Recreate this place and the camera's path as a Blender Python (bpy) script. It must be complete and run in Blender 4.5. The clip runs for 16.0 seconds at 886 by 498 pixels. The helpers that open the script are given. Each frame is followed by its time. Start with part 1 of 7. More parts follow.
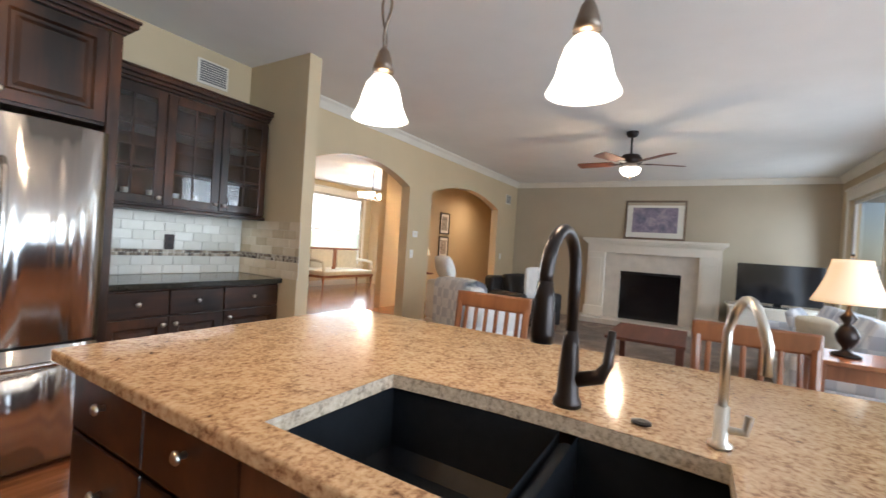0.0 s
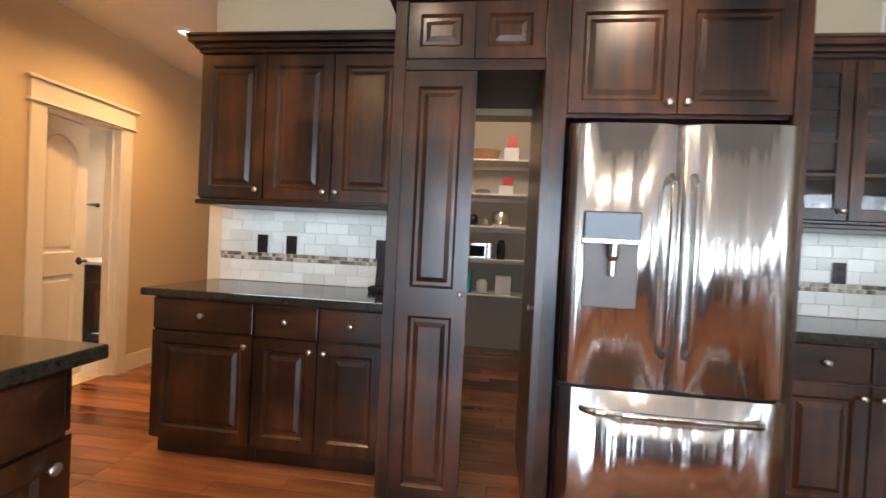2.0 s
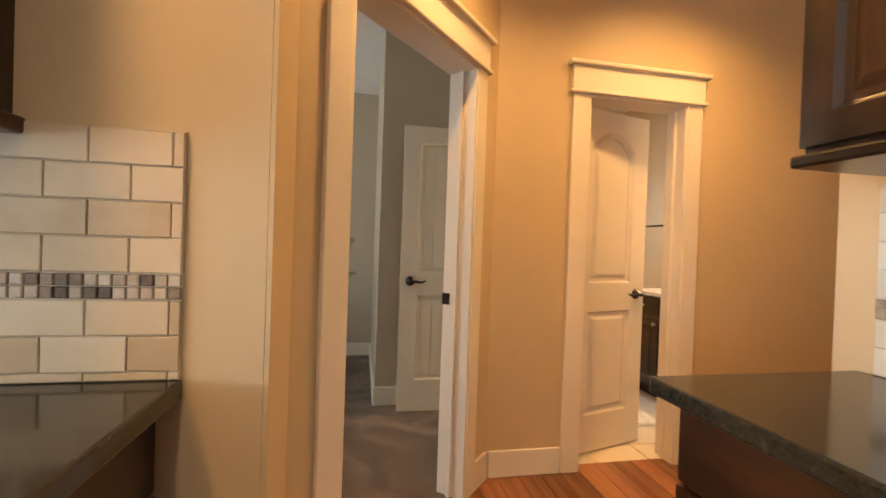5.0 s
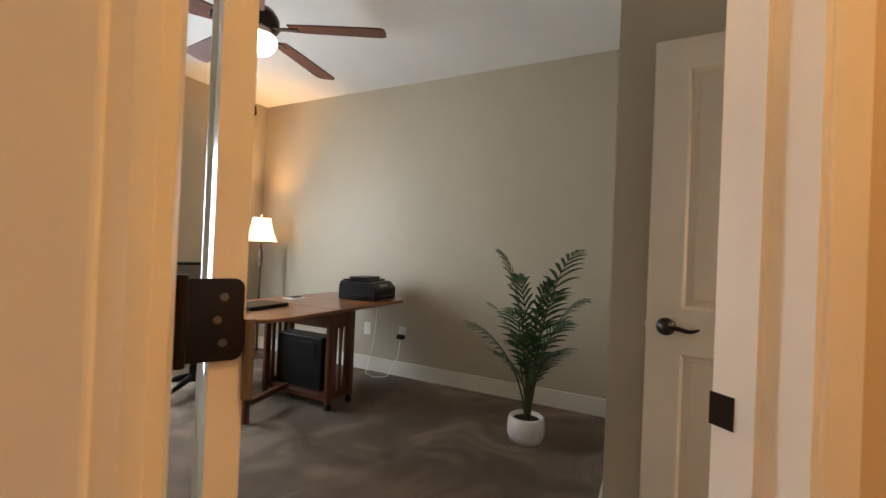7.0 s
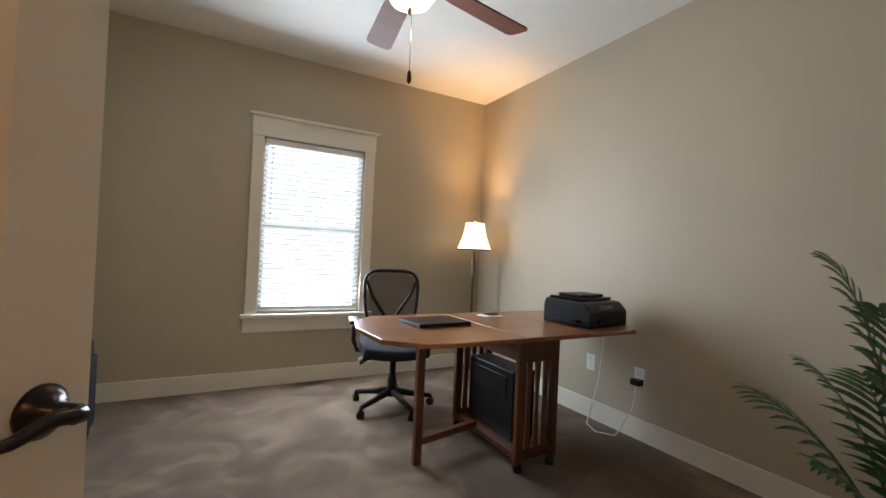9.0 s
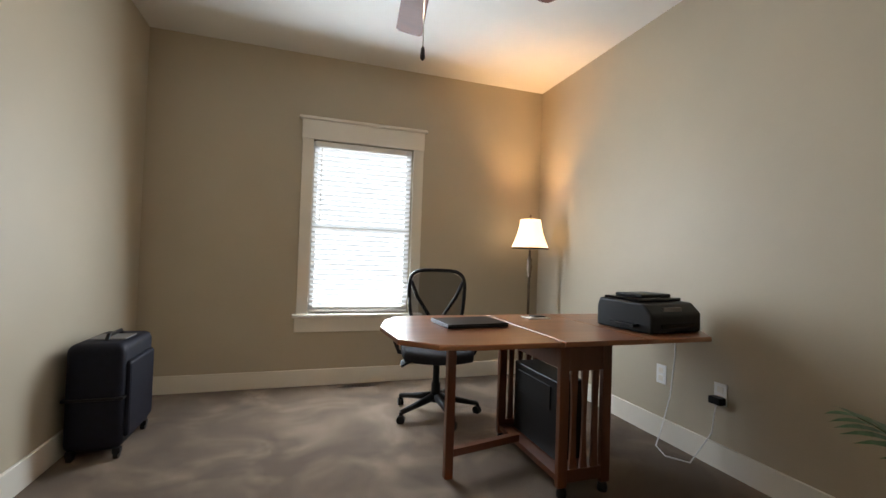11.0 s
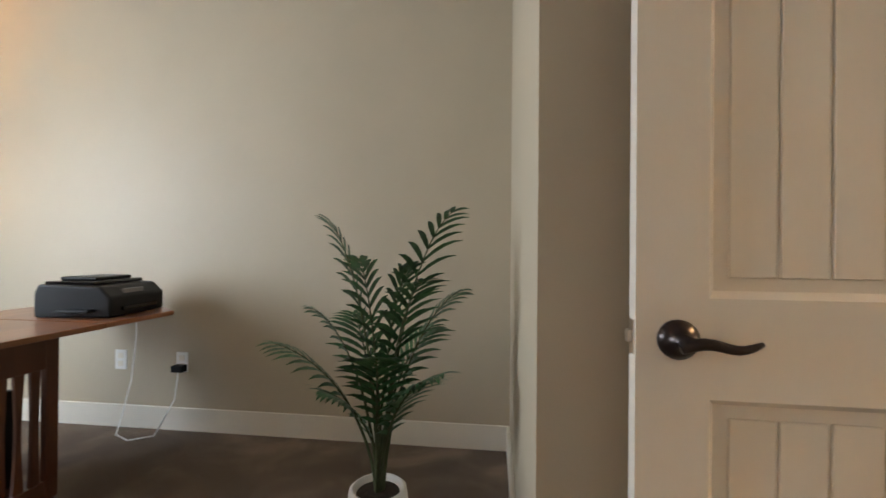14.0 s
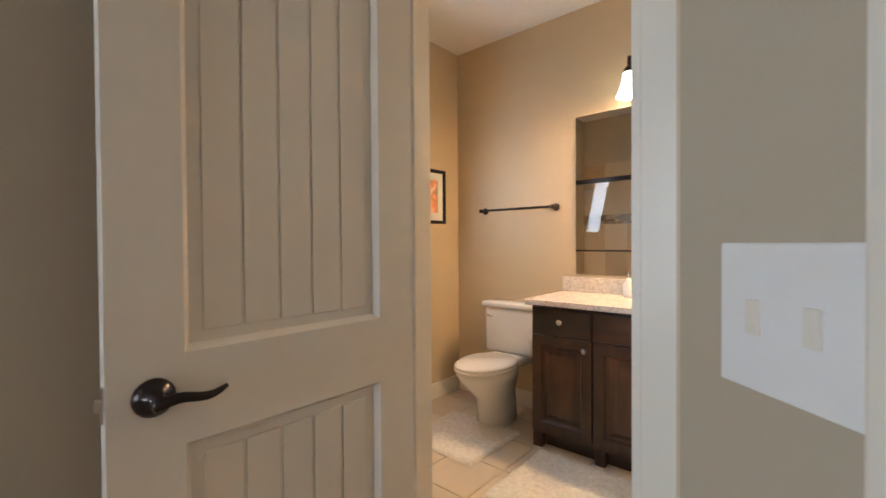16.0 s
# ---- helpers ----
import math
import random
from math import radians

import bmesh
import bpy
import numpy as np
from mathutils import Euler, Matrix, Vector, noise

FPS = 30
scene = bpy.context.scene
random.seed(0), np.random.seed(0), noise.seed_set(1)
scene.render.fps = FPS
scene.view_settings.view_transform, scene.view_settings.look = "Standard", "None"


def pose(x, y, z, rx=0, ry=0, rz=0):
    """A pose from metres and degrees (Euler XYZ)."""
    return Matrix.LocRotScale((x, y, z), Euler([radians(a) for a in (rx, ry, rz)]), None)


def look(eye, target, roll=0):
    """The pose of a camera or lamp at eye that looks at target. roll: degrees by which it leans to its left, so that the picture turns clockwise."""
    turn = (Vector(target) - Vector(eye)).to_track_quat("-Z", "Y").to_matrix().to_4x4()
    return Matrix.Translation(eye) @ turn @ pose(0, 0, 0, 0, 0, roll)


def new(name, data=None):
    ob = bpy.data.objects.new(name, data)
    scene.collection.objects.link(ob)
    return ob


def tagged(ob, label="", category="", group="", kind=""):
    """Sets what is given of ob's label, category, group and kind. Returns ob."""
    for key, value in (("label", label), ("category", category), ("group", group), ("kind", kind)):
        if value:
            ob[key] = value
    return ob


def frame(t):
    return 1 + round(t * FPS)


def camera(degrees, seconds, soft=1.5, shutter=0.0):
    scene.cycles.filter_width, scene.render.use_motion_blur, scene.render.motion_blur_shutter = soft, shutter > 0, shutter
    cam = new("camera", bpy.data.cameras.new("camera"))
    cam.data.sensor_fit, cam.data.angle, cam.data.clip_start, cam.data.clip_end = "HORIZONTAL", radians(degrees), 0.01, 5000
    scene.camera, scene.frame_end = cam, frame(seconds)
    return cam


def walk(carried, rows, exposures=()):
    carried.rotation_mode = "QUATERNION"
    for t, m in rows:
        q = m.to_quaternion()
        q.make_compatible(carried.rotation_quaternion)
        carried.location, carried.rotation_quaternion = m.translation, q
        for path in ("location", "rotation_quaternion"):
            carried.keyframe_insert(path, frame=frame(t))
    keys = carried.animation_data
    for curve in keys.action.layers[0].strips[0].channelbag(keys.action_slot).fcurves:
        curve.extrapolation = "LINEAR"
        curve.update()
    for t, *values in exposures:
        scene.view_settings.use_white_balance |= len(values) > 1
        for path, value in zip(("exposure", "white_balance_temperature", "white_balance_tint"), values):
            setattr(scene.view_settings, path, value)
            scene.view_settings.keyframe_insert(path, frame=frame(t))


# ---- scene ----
cam = camera(92.73, 16.0, 1.5, 0.15)
PATH = [
    (0.0, 0.001, -0.000, 1.284, 89.49, -3.78, -58.85),
    (0.5, -0.048, 0.163, 1.262, 89.20, -3.66, -42.63),
    (1.0, -0.053, 0.404, 1.245, 89.09, -3.41, -26.19),
    (1.5, -0.086, 0.658, 1.229, 89.05, -3.11, -8.94),
    (2.0, -0.187, 0.926, 1.235, 89.09, -2.79, 7.07),
    (2.5, -0.261, 1.210, 1.224, 89.24, -2.47, 22.52),
    (3.0, -0.394, 1.482, 1.203, 89.45, -2.38, 35.80),
    (3.5, -0.578, 1.711, 1.210, 89.56, -2.47, 47.67),
    (4.0, -0.735, 1.941, 1.216, 89.51, -2.28, 58.80),
    (4.5, -0.931, 2.129, 1.211, 89.43, -2.09, 69.34),
    (7.0, -2.331, 2.583, 1.191, 90.38, -2.37, 116.85),
    (7.5, -2.616, 2.557, 1.161, 90.66, -2.77, 126.67),
    (8.0, -2.889, 2.464, 1.168, 90.52, -2.71, 135.18),
    (8.5, -3.066, 2.373, 1.172, 90.62, -2.66, 143.41),
    (9.0, -3.222, 2.272, 1.161, 90.65, -2.56, 151.19),
    (9.5, -3.350, 2.208, 1.128, 90.87, -2.55, 157.84),
    (12.0, -3.563, 2.204, 1.107, 91.13, -1.86, 162.29),
    (12.5, -3.495, 2.202, 1.108, 90.90, -1.47, 151.02),
    (13.0, -3.453, 2.204, 1.106, 90.81, -0.97, 134.37),
    (13.5, -3.399, 2.242, 1.089, 90.53, -0.37, 114.01),
    (14.0, -3.403, 2.312, 1.089, 90.20, -0.48, 96.83),
    (14.5, -3.396, 2.354, 1.108, 89.84, -0.35, 81.95),
    (15.0, -3.386, 2.362, 1.132, 89.56, -0.26, 68.31),
    (15.5, -3.359, 2.378, 1.172, 89.31, -0.02, 54.93),
    (16.0, -3.287, 2.397, 1.210, 89.26, 0.39, 40.89),
]
walk(cam, [(t, pose(x, y, z, rx, ry, rz)) for t, x, y, z, rx, ry, rz in PATH],
     exposures=[(0, -0.2, 6000, 10), (1.0, 0.0, 5850, 10), (2.5, 0.12, 6150, 10), (3.5, 0.1, 7200, 10), (4.5, 0.18, 6900, 10), (7.0, -0.02, 6500, 10), (7.5, -0.08, 6350, 10),
                (8.5, -0.05, 6050, 10), (9.5, -0.08, 6450, 10), (12.0, -0.08, 6450, 10), (13.5, 0.15, 6350, 10), (14.5, 0.58, 6200, 10), (15.5, 0.32, 6150, 10), (16.0, 0.15, 5950, 10)])

# ---- world and lights ----
world = bpy.data.worlds.new("world")
scene.world = world
world.use_nodes = True
_sky = world.node_tree.nodes.new("ShaderNodeTexSky")
_sky.sky_type, _sky.sun_disc = 'NISHITA', False
_sky.sun_elevation, _sky.sun_rotation = radians(50), radians(200)
_bg = world.node_tree.nodes["Background"]
_bg.inputs["Strength"].default_value = 0.12
world.node_tree.links.new(_sky.outputs[0], _bg.inputs[0])
_sun = new("sun", bpy.data.lights.new("sun", "SUN"))
_sun.data.energy, _sun.data.angle, _sun.data.color = 2.5, radians(0.6), (1, 0.95, 0.88)
_sun.matrix_world = look((0, 0, 20), (-3.0, 10, 5))

HALLWARM = (1.0, 0.53, 0.18)
WARM = (1.0, 0.62, 0.30)
SOFTWARM = (1.0, 0.74, 0.48)
DAY = (0.80, 0.90, 1.0)


def area(name, eye, target, w, h, watts, color):
    l = bpy.data.lights.new(name, "AREA")
    l.shape, l.size, l.size_y, l.energy, l.color = 'RECTANGLE', w, h, watts, color
    ob = new(name, l)
    ob.matrix_world = look(eye, target)
    return ob


def bulb(name, place, watts, color, r=0.04):
    l = bpy.data.lights.new(name, "POINT")
    l.energy, l.color, l.shadow_soft_size = watts, color, r
    ob = new(name, l)
    ob.location = place
    return ob


def spot(name, place, watts, color, deg=155):
    l = bpy.data.lights.new(name, "SPOT")
    l.energy, l.color, l.shadow_soft_size, l.spot_size, l.spot_blend = watts, color, 0.06, radians(deg), 1.0
    ob = new(name, l)
    ob.location = place
    return ob


area("daylight", (-3.97, -1.40, 1.35), (-4.2, 2, 0.8), 0.8, 1.3, 66, (0.80, 0.90, 1.0))
area("daylight", (7.9, -1.80, 1.3), (7.5, 2, 1.0), 1.6, 1.9, 35, DAY)
area("daylight", (5.0, -1.80, 1.3), (5.0, 2, 1.0), 1.6, 1.9, 35, DAY)
area("daylight", (0.65, -3.30, 1.25), (0.6, 2, 1.2), 4.2, 2.0, 215, (0.72, 0.87, 1.0))
area("daylight", (8.6, 8.35, 1.5), (7.5, 3, 0.8), 1.7, 1.7, 130, DAY)
area("daylight", (-5.42, 4.3, 1.7), (-3, 4.3, 1.2), 0.4, 0.7, 8, DAY)
bulb("pendant_bulb", (1.13, 0.97, 1.75), 9, SOFTWARM)
bulb("pendant_bulb", (1.13, 0.285, 1.75), 9, SOFTWARM)
bulb("fan_bulb", (5.4, 0.75, 2.18), 26, SOFTWARM, 0.06)
bulb("fan_bulb", (-3.97, 0.50, 2.16), 4, SOFTWARM, 0.06)
spot("can_bulb", (-2.66, 3.95, 2.755), 150, HALLWARM)
spot("can_bulb", (-2.55, 2.75, 2.755), 115, HALLWARM)
spot("can_bulb", (-1.45, 1.45, 2.755), 150, HALLWARM)
spot("can_bulb", (0.55, 2.05, 2.755), 140, SOFTWARM)
spot("can_bulb", (-0.7, 2.05, 2.755), 55, SOFTWARM)
bulb("floor_lamp_bulb", (-5.45, -1.16, 1.30), 90, (1.0, 0.58, 0.26), 0.05)
bulb("table_lamp_bulb", (3.55, -0.82, 1.26), 8, (1.0, 0.55, 0.22), 0.05)
for _x in (-4.07, -3.88, -3.69):
    bulb("vanity_bulb", (_x, 4.95, 2.07), 28, WARM, 0.05)
bulb("chandelier_bulb", (6.9, 6.0, 2.05), 90, SOFTWARM, 0.1)
bulb("accent_lamp_bulb", (7.2, 4.8, 1.17), 45, WARM, 0.05)
# unseen can, added to brighten the space behind the second arch
spot("can_bulb", (6.2, 4.4, 2.755), 320, WARM)
spot("can_bulb", (3.8, 4.5, 2.755), 90, WARM)
# another unseen can, added to light the far wall past x = 9
spot("can_bulb", (9.4, 4.4, 2.755), 230, SOFTWARM)
area("under_cabinet_light", (-1.35, 3.30, 1.385), (-1.35, 3.36, 0.9), 1.1, 0.04, 2.4, (0.86, 0.96, 1.0))
area("under_cabinet_light", (1.7, 3.36, 1.385), (1.7, 3.42, 0.9), 1.0, 0.04, 2.0, (0.86, 0.96, 1.0))
bulb("pantry_bulb", (-0.2, 4.6, 2.6), 22, (1.0, 0.85, 0.7), 0.08)


# ---- materials ----
def shader(name):
    m = bpy.data.materials.new(name)
    m.use_nodes = True
    nt = m.node_tree
    return m, nt, nt.nodes["Principled BSDF"]


def coords(nt, scale=(1, 1, 1)):
    tc = nt.nodes.new("ShaderNodeNewGeometry")
    mp = nt.nodes.new("ShaderNodeMapping")
    mp.inputs["Scale"].default_value = scale
    nt.links.new(tc.outputs["Position"], mp.inputs["Vector"])
    return mp.outputs[0]


def noise_node(nt, vec, scale, detail=4, rough=0.55, distort=0.0):
    n = nt.nodes.new("ShaderNodeTexNoise")
    n.inputs["Scale"].default_value, n.inputs["Detail"].default_value = scale, detail
    n.inputs["Roughness"].default_value, n.inputs["Distortion"].default_value = rough, distort
    nt.links.new(vec, n.inputs["Vector"])
    return n.outputs[0]


def ramp(nt, fac, stops):
    r = nt.nodes.new("ShaderNodeValToRGB")
    while len(r.color_ramp.elements) < len(stops):
        r.color_ramp.elements.new(0.5)
    for e, (p, c) in zip(r.color_ramp.elements, stops):
        e.position, e.color = p, (*c, 1)
    nt.links.new(fac, r.inputs[0])
    return r.outputs[0]


def bump(nt, fac, strength, dist, bsdf):
    b = nt.nodes.new("ShaderNodeBump")
    b.inputs["Strength"].default_value, b.inputs["Distance"].default_value = strength, dist
    nt.links.new(fac, b.inputs["Height"])
    nt.links.new(b.outputs[0], bsdf.inputs["Normal"])


def scaled(c, k):
    return tuple(min(1, v * k) for v in c)


def plain(name, c, rough=0.5, metal=0.0, var=0.12, size=6.0, fine=120.0, relief=0.15, coat=0.0, stretch=(1, 1, 1)):
    """Paint, plastic, fabric, metal: slow blotches, and a fine grain as relief."""
    m, nt, b = shader(name)
    v = coords(nt, stretch)
    col = ramp(nt, noise_node(nt, v, size), [(0.3, scaled(c, 1 - var)), (0.7, scaled(c, 1 + var))])
    nt.links.new(col, b.inputs["Base Color"])
    b.inputs["Roughness"].default_value, b.inputs["Metallic"].default_value = rough, metal
    b.inputs["Coat Weight"].default_value = coat
    if max(c) < 0.03 and rough > 0.3:
        b.inputs["Specular IOR Level"].default_value = 0.25
    if relief:
        bump(nt, noise_node(nt, v, fine, 2), relief, 0.002, b)
    return m


def wood(name, dark, light, axis, rough=0.35, coat=0.2, grain=14.0, random_amount=0.0, island=False, blotch=0.0):
    m, nt, b = shader(name)
    s = [1, 1, 1]
    s["xyz".index(axis)] = 0.09
    v = coords(nt, tuple(s))
    if random_amount:
        oi = nt.nodes.new("ShaderNodeNewGeometry" if island else "ShaderNodeObjectInfo")
        rnd_out = oi.outputs["Random Per Island" if island else "Random"]
        add = nt.nodes.new("ShaderNodeVectorMath")
        add.operation = 'MULTIPLY_ADD'
        nt.links.new(rnd_out, add.inputs[0])
        add.inputs[1].default_value = (37, 53, 71)
        nt.links.new(v, add.inputs[2])
        v = add.outputs[0]
    g = noise_node(nt, v, grain, 6, 0.6, 0.6)
    big = noise_node(nt, v, grain * 0.25, 3, 0.5, 1.0)
    mx = nt.nodes.new("ShaderNodeMath")
    mx.operation = 'MULTIPLY_ADD'
    mx.inputs[1].default_value, mx.inputs[2].default_value = 0.5, 0.0
    nt.links.new(g, mx.inputs[0])
    ad = nt.nodes.new("ShaderNodeMath")
    ad.operation = 'MULTIPLY_ADD'
    ad.inputs[1].default_value = 0.5
    nt.links.new(big, ad.inputs[0])
    nt.links.new(mx.outputs[0], ad.inputs[2])
    fac = ad.outputs[0]
    if random_amount:
        rr = nt.nodes.new("ShaderNodeMath")
        rr.operation = 'MULTIPLY_ADD'
        rr.inputs[1].default_value = random_amount
        sb = nt.nodes.new("ShaderNodeMath")
        sb.operation = 'SUBTRACT'
        sb.inputs[1].default_value = 0.5
        nt.links.new(rnd_out, sb.inputs[0])
        nt.links.new(sb.outputs[0], rr.inputs[0])
        nt.links.new(fac, rr.inputs[2])
        fac = rr.outputs[0]
    if blotch:
        # cloudy stain that took unevenly, independent of the grain
        cloud = noise_node(nt, coords(nt), 2.3, 4, 0.5, 0.6)
        cm = nt.nodes.new("ShaderNodeMath")
        cm.operation = 'MULTIPLY_ADD'
        cm.inputs[1].default_value, cm.inputs[2].default_value = blotch, -0.5 * blotch
        nt.links.new(cloud, cm.inputs[0])
        ca = nt.nodes.new("ShaderNodeMath")
        ca.operation = 'ADD'
        nt.links.new(cm.outputs[0], ca.inputs[0])
        nt.links.new(fac, ca.inputs[1])
        fac = ca.outputs[0]
    mid = tuple((a * (2 if blotch else 1) + c) / (3 if blotch else 2) for a, c in zip(dark, light))
    nt.links.new(ramp(nt, fac, [(0.32, dark), (0.5, mid), (0.68, light)]), b.inputs["Base Color"])
    b.inputs["Roughness"].default_value, b.inputs["Coat Weight"].default_value = rough, coat
    b.inputs["Coat Roughness"].default_value = 0.15
    bump(nt, g, 0.12, 0.002, b)
    return m


def stone(name, stops, scale, rough, relief=0.05, second=None):
    m, nt, b = shader(name)
    v = coords(nt)
    f = noise_node(nt, v, scale, 8, 0.7, 0.3)
    if second:
        f2 = noise_node(nt, v, second, 4, 0.6, 0.4)
        mm = nt.nodes.new("ShaderNodeMath")
        mm.operation = 'MULTIPLY_ADD'
        mm.inputs[1].default_value = 0.55
        nt.links.new(f2, mm.inputs[0])
        sc = nt.nodes.new("ShaderNodeMath")
        sc.operation = 'MULTIPLY'
        sc.inputs[1].default_value = 0.45
        nt.links.new(f, sc.inputs[0])
        nt.links.new(sc.outputs[0], mm.inputs[2])
        f = mm.outputs[0]
    nt.links.new(ramp(nt, f, stops), b.inputs["Base Color"])
    b.inputs["Roughness"].default_value = rough
    if relief:
        bump(nt, f, relief, 0.003, b)
    return m


def varied(name, stops, rough, size=9.0):
    """Pieces that differ from one another by chance."""
    m, nt, b = shader(name)
    oi = nt.nodes.new("ShaderNodeObjectInfo")
    n = noise_node(nt, coords(nt), size, 5, 0.65)
    mm = nt.nodes.new("ShaderNodeMath")
    mm.operation = 'MULTIPLY_ADD'
    mm.inputs[1].default_value = 0.55
    sc = nt.nodes.new("ShaderNodeMath")
    sc.operation = 'MULTIPLY'
    sc.inputs[1].default_value = 0.45
    nt.links.new(n, sc.inputs[0])
    nt.links.new(oi.outputs["Random"], mm.inputs[0])
    nt.links.new(sc.outputs[0], mm.inputs[2])
    nt.links.new(ramp(nt, mm.outputs[0], stops), b.inputs["Base Color"])
    b.inputs["Roughness"].default_value = rough
    bump(nt, n, 0.2, 0.003, b)
    return m


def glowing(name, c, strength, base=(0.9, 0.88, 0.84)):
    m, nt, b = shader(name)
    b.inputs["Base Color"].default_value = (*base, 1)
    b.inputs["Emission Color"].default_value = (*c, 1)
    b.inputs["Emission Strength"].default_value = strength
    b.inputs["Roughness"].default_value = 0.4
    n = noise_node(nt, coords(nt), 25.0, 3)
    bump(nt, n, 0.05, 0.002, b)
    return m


def glass(name, c=(1, 1, 1), rough=0.0):
    m, nt, b = shader(name)
    b.inputs["Base Color"].default_value = (*c, 1)
    b.inputs["Transmission Weight"].default_value = 1.0
    b.inputs["Roughness"].default_value = rough
    b.inputs["IOR"].default_value = 1.45
    return m


PAINT = plain("tan_wall_paint", (0.58, 0.46, 0.29), 0.5, var=0.04, size=1.5, fine=220, relief=0.12)
PAINT2 = plain("sage_wall_paint", (0.47, 0.405, 0.30), 0.55, var=0.04, size=1.5, fine=220, relief=0.12)
CEIL = plain("ceiling_paint", (0.78, 0.76, 0.72), 0.85, var=0.03, size=2, fine=150, relief=0.2)
TRIM = plain("white_trim_paint", (0.76, 0.71, 0.62), 0.38, var=0.04, size=3, fine=60, relief=0.05)
DOORP = plain("door_paint", (0.74, 0.69, 0.60), 0.26, var=0.04, size=3, fine=60, relief=0.05)
CABZ = wood("dark_alder_cabinet", (0.0045, 0.0018, 0.0011), (0.088, 0.031, 0.012), 'z', 0.28, 0.12, blotch=0.75)
CABX = wood("dark_alder_rail", (0.0045, 0.0018, 0.0011), (0.080, 0.028, 0.011), 'x', 0.28, 0.12, blotch=0.75)
PLANK = wood("hickory_floor", (0.085, 0.027, 0.011), (0.38, 0.155, 0.062), 'x', 0.2, 0.25, random_amount=0.17, grain=10)
PLANKJ = wood("hickory_floor_joined", (0.085, 0.027, 0.011), (0.38, 0.155, 0.062), 'x', 0.2, 0.25, random_amount=0.17, grain=10, island=True)
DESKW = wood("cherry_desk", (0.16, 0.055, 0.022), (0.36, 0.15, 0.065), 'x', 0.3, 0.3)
# same cherry coloured darker: the shade below the desktop is in the colour
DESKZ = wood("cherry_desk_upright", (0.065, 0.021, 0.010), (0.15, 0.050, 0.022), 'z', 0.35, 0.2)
STOOLW = wood("stool_cherry", (0.14, 0.045, 0.018), (0.34, 0.13, 0.05), 'z', 0.3, 0.3)
BLADEW = wood("fan_blade_wood", (0.07, 0.02, 0.010), (0.16, 0.05, 0.025), 'x', 0.65, 0.0)
GRANITE = stone("gold_granite", [(0.32, (0.09, 0.045, 0.025)), (0.41, (0.28, 0.16, 0.085)), (0.5, (0.47, 0.31, 0.175)), (0.62, (0.58, 0.43, 0.27)), (0.75, (0.35, 0.21, 0.11))], 20, 0.12, 0.0, 75)
EDGEG = stone("rough_granite_edge", [(0.35, (0.20, 0.15, 0.11)), (0.5, (0.58, 0.48, 0.36)), (0.7, (0.80, 0.74, 0.64))], 40, 0.45, 0.3, 90)
DARKG = stone("black_granite", [(0.35, (0.010, 0.010, 0.008)), (0.55, (0.028, 0.026, 0.020)), (0.72, (0.075, 0.068, 0.05))], 160, 0.13, 0.0, 60)
BATHG = stone("bath_granite", [(0.35, (0.42, 0.30, 0.24)), (0.5, (0.74, 0.66, 0.57)), (0.7, (0.85, 0.80, 0.73))], 30, 0.2, 0.0, 90)
STEEL, _nt, _b = shader("brushed_steel")
_v = coords(_nt, (60, 60, 1.2))
_b.inputs["Metallic"].default_value, _b.inputs["Roughness"].default_value = 1.0, 0.21
_nt.links.new(ramp(_nt, noise_node(_nt, _v, 6), [(0.3, (0.64, 0.63, 0.62)), (0.7, (0.78, 0.77, 0.75))]), _b.inputs["Base Color"])
_w = _nt.nodes.new("ShaderNodeMath")
_w.operation = 'MULTIPLY_ADD'
_w.inputs[1].default_value, _w.inputs[2].default_value = 0.075, 0.0
_nt.links.new(noise_node(_nt, coords(_nt, (13, 13, 0.04)), 1.0, 2), _w.inputs[0])
bump(_nt, _w.outputs[0], 0.9, 0.25, _b)
CHROME = plain("chrome", (0.72, 0.71, 0.69), 0.12, 1.0, var=0.03, relief=0.0)
NICKEL = plain("satin_nickel", (0.60, 0.56, 0.50), 0.28, 1.0, var=0.05, relief=0.05)
BRONZE = plain("oil_rubbed_bronze", (0.030, 0.022, 0.020), 0.28, 0.7, var=0.2, relief=0.05)
PEWTER = plain("antique_pewter", (0.22, 0.17, 0.13), 0.4, 0.9, var=0.2, relief=0.1)
BLACK = plain("black_plastic", (0.007, 0.007, 0.008), 0.42, var=0.2, relief=0.08)
GLOSS = plain("glossy_black", (0.008, 0.008, 0.010), 0.08, var=0.2, relief=0.0)
GREYP = plain("grey_plastic", (0.16, 0.15, 0.15), 0.4, var=0.1, relief=0.05)
SINKM = plain("black_composite_sink", (0.014, 0.016, 0.020), 0.35, var=0.15, size=30, fine=400, relief=0.2)
PORC = plain("white_porcelain", (0.82, 0.77, 0.68), 0.12, var=0.02, relief=0.0, coat=0.3)
WHITEP = plain("white_plastic", (0.80, 0.79, 0.77), 0.35, var=0.03, relief=0.03)
POTM = plain("white_ceramic", (0.80, 0.79, 0.76), 0.3, var=0.03, relief=0.03)
SOIL = plain("dark_soil", (0.03, 0.02, 0.014), 0.95, var=0.4, size=60, relief=0.8)
MESHM = plain("black_mesh_fabric", (0.035, 0.034, 0.036), 0.85, var=0.15, size=200, fine=500, relief=0.6)
FAB = plain("black_fabric", (0.020, 0.021, 0.026), 0.9, var=0.2, size=60, fine=400, relief=0.5)
LEATHER = plain("black_leather", (0.018, 0.017, 0.018), 0.42, var=0.25, size=14, fine=90, relief=0.4)
NAVY = plain("navy_suitcase_shell", (0.005, 0.006, 0.014), 0.6, var=0.2, size=30, fine=200, relief=0.3)
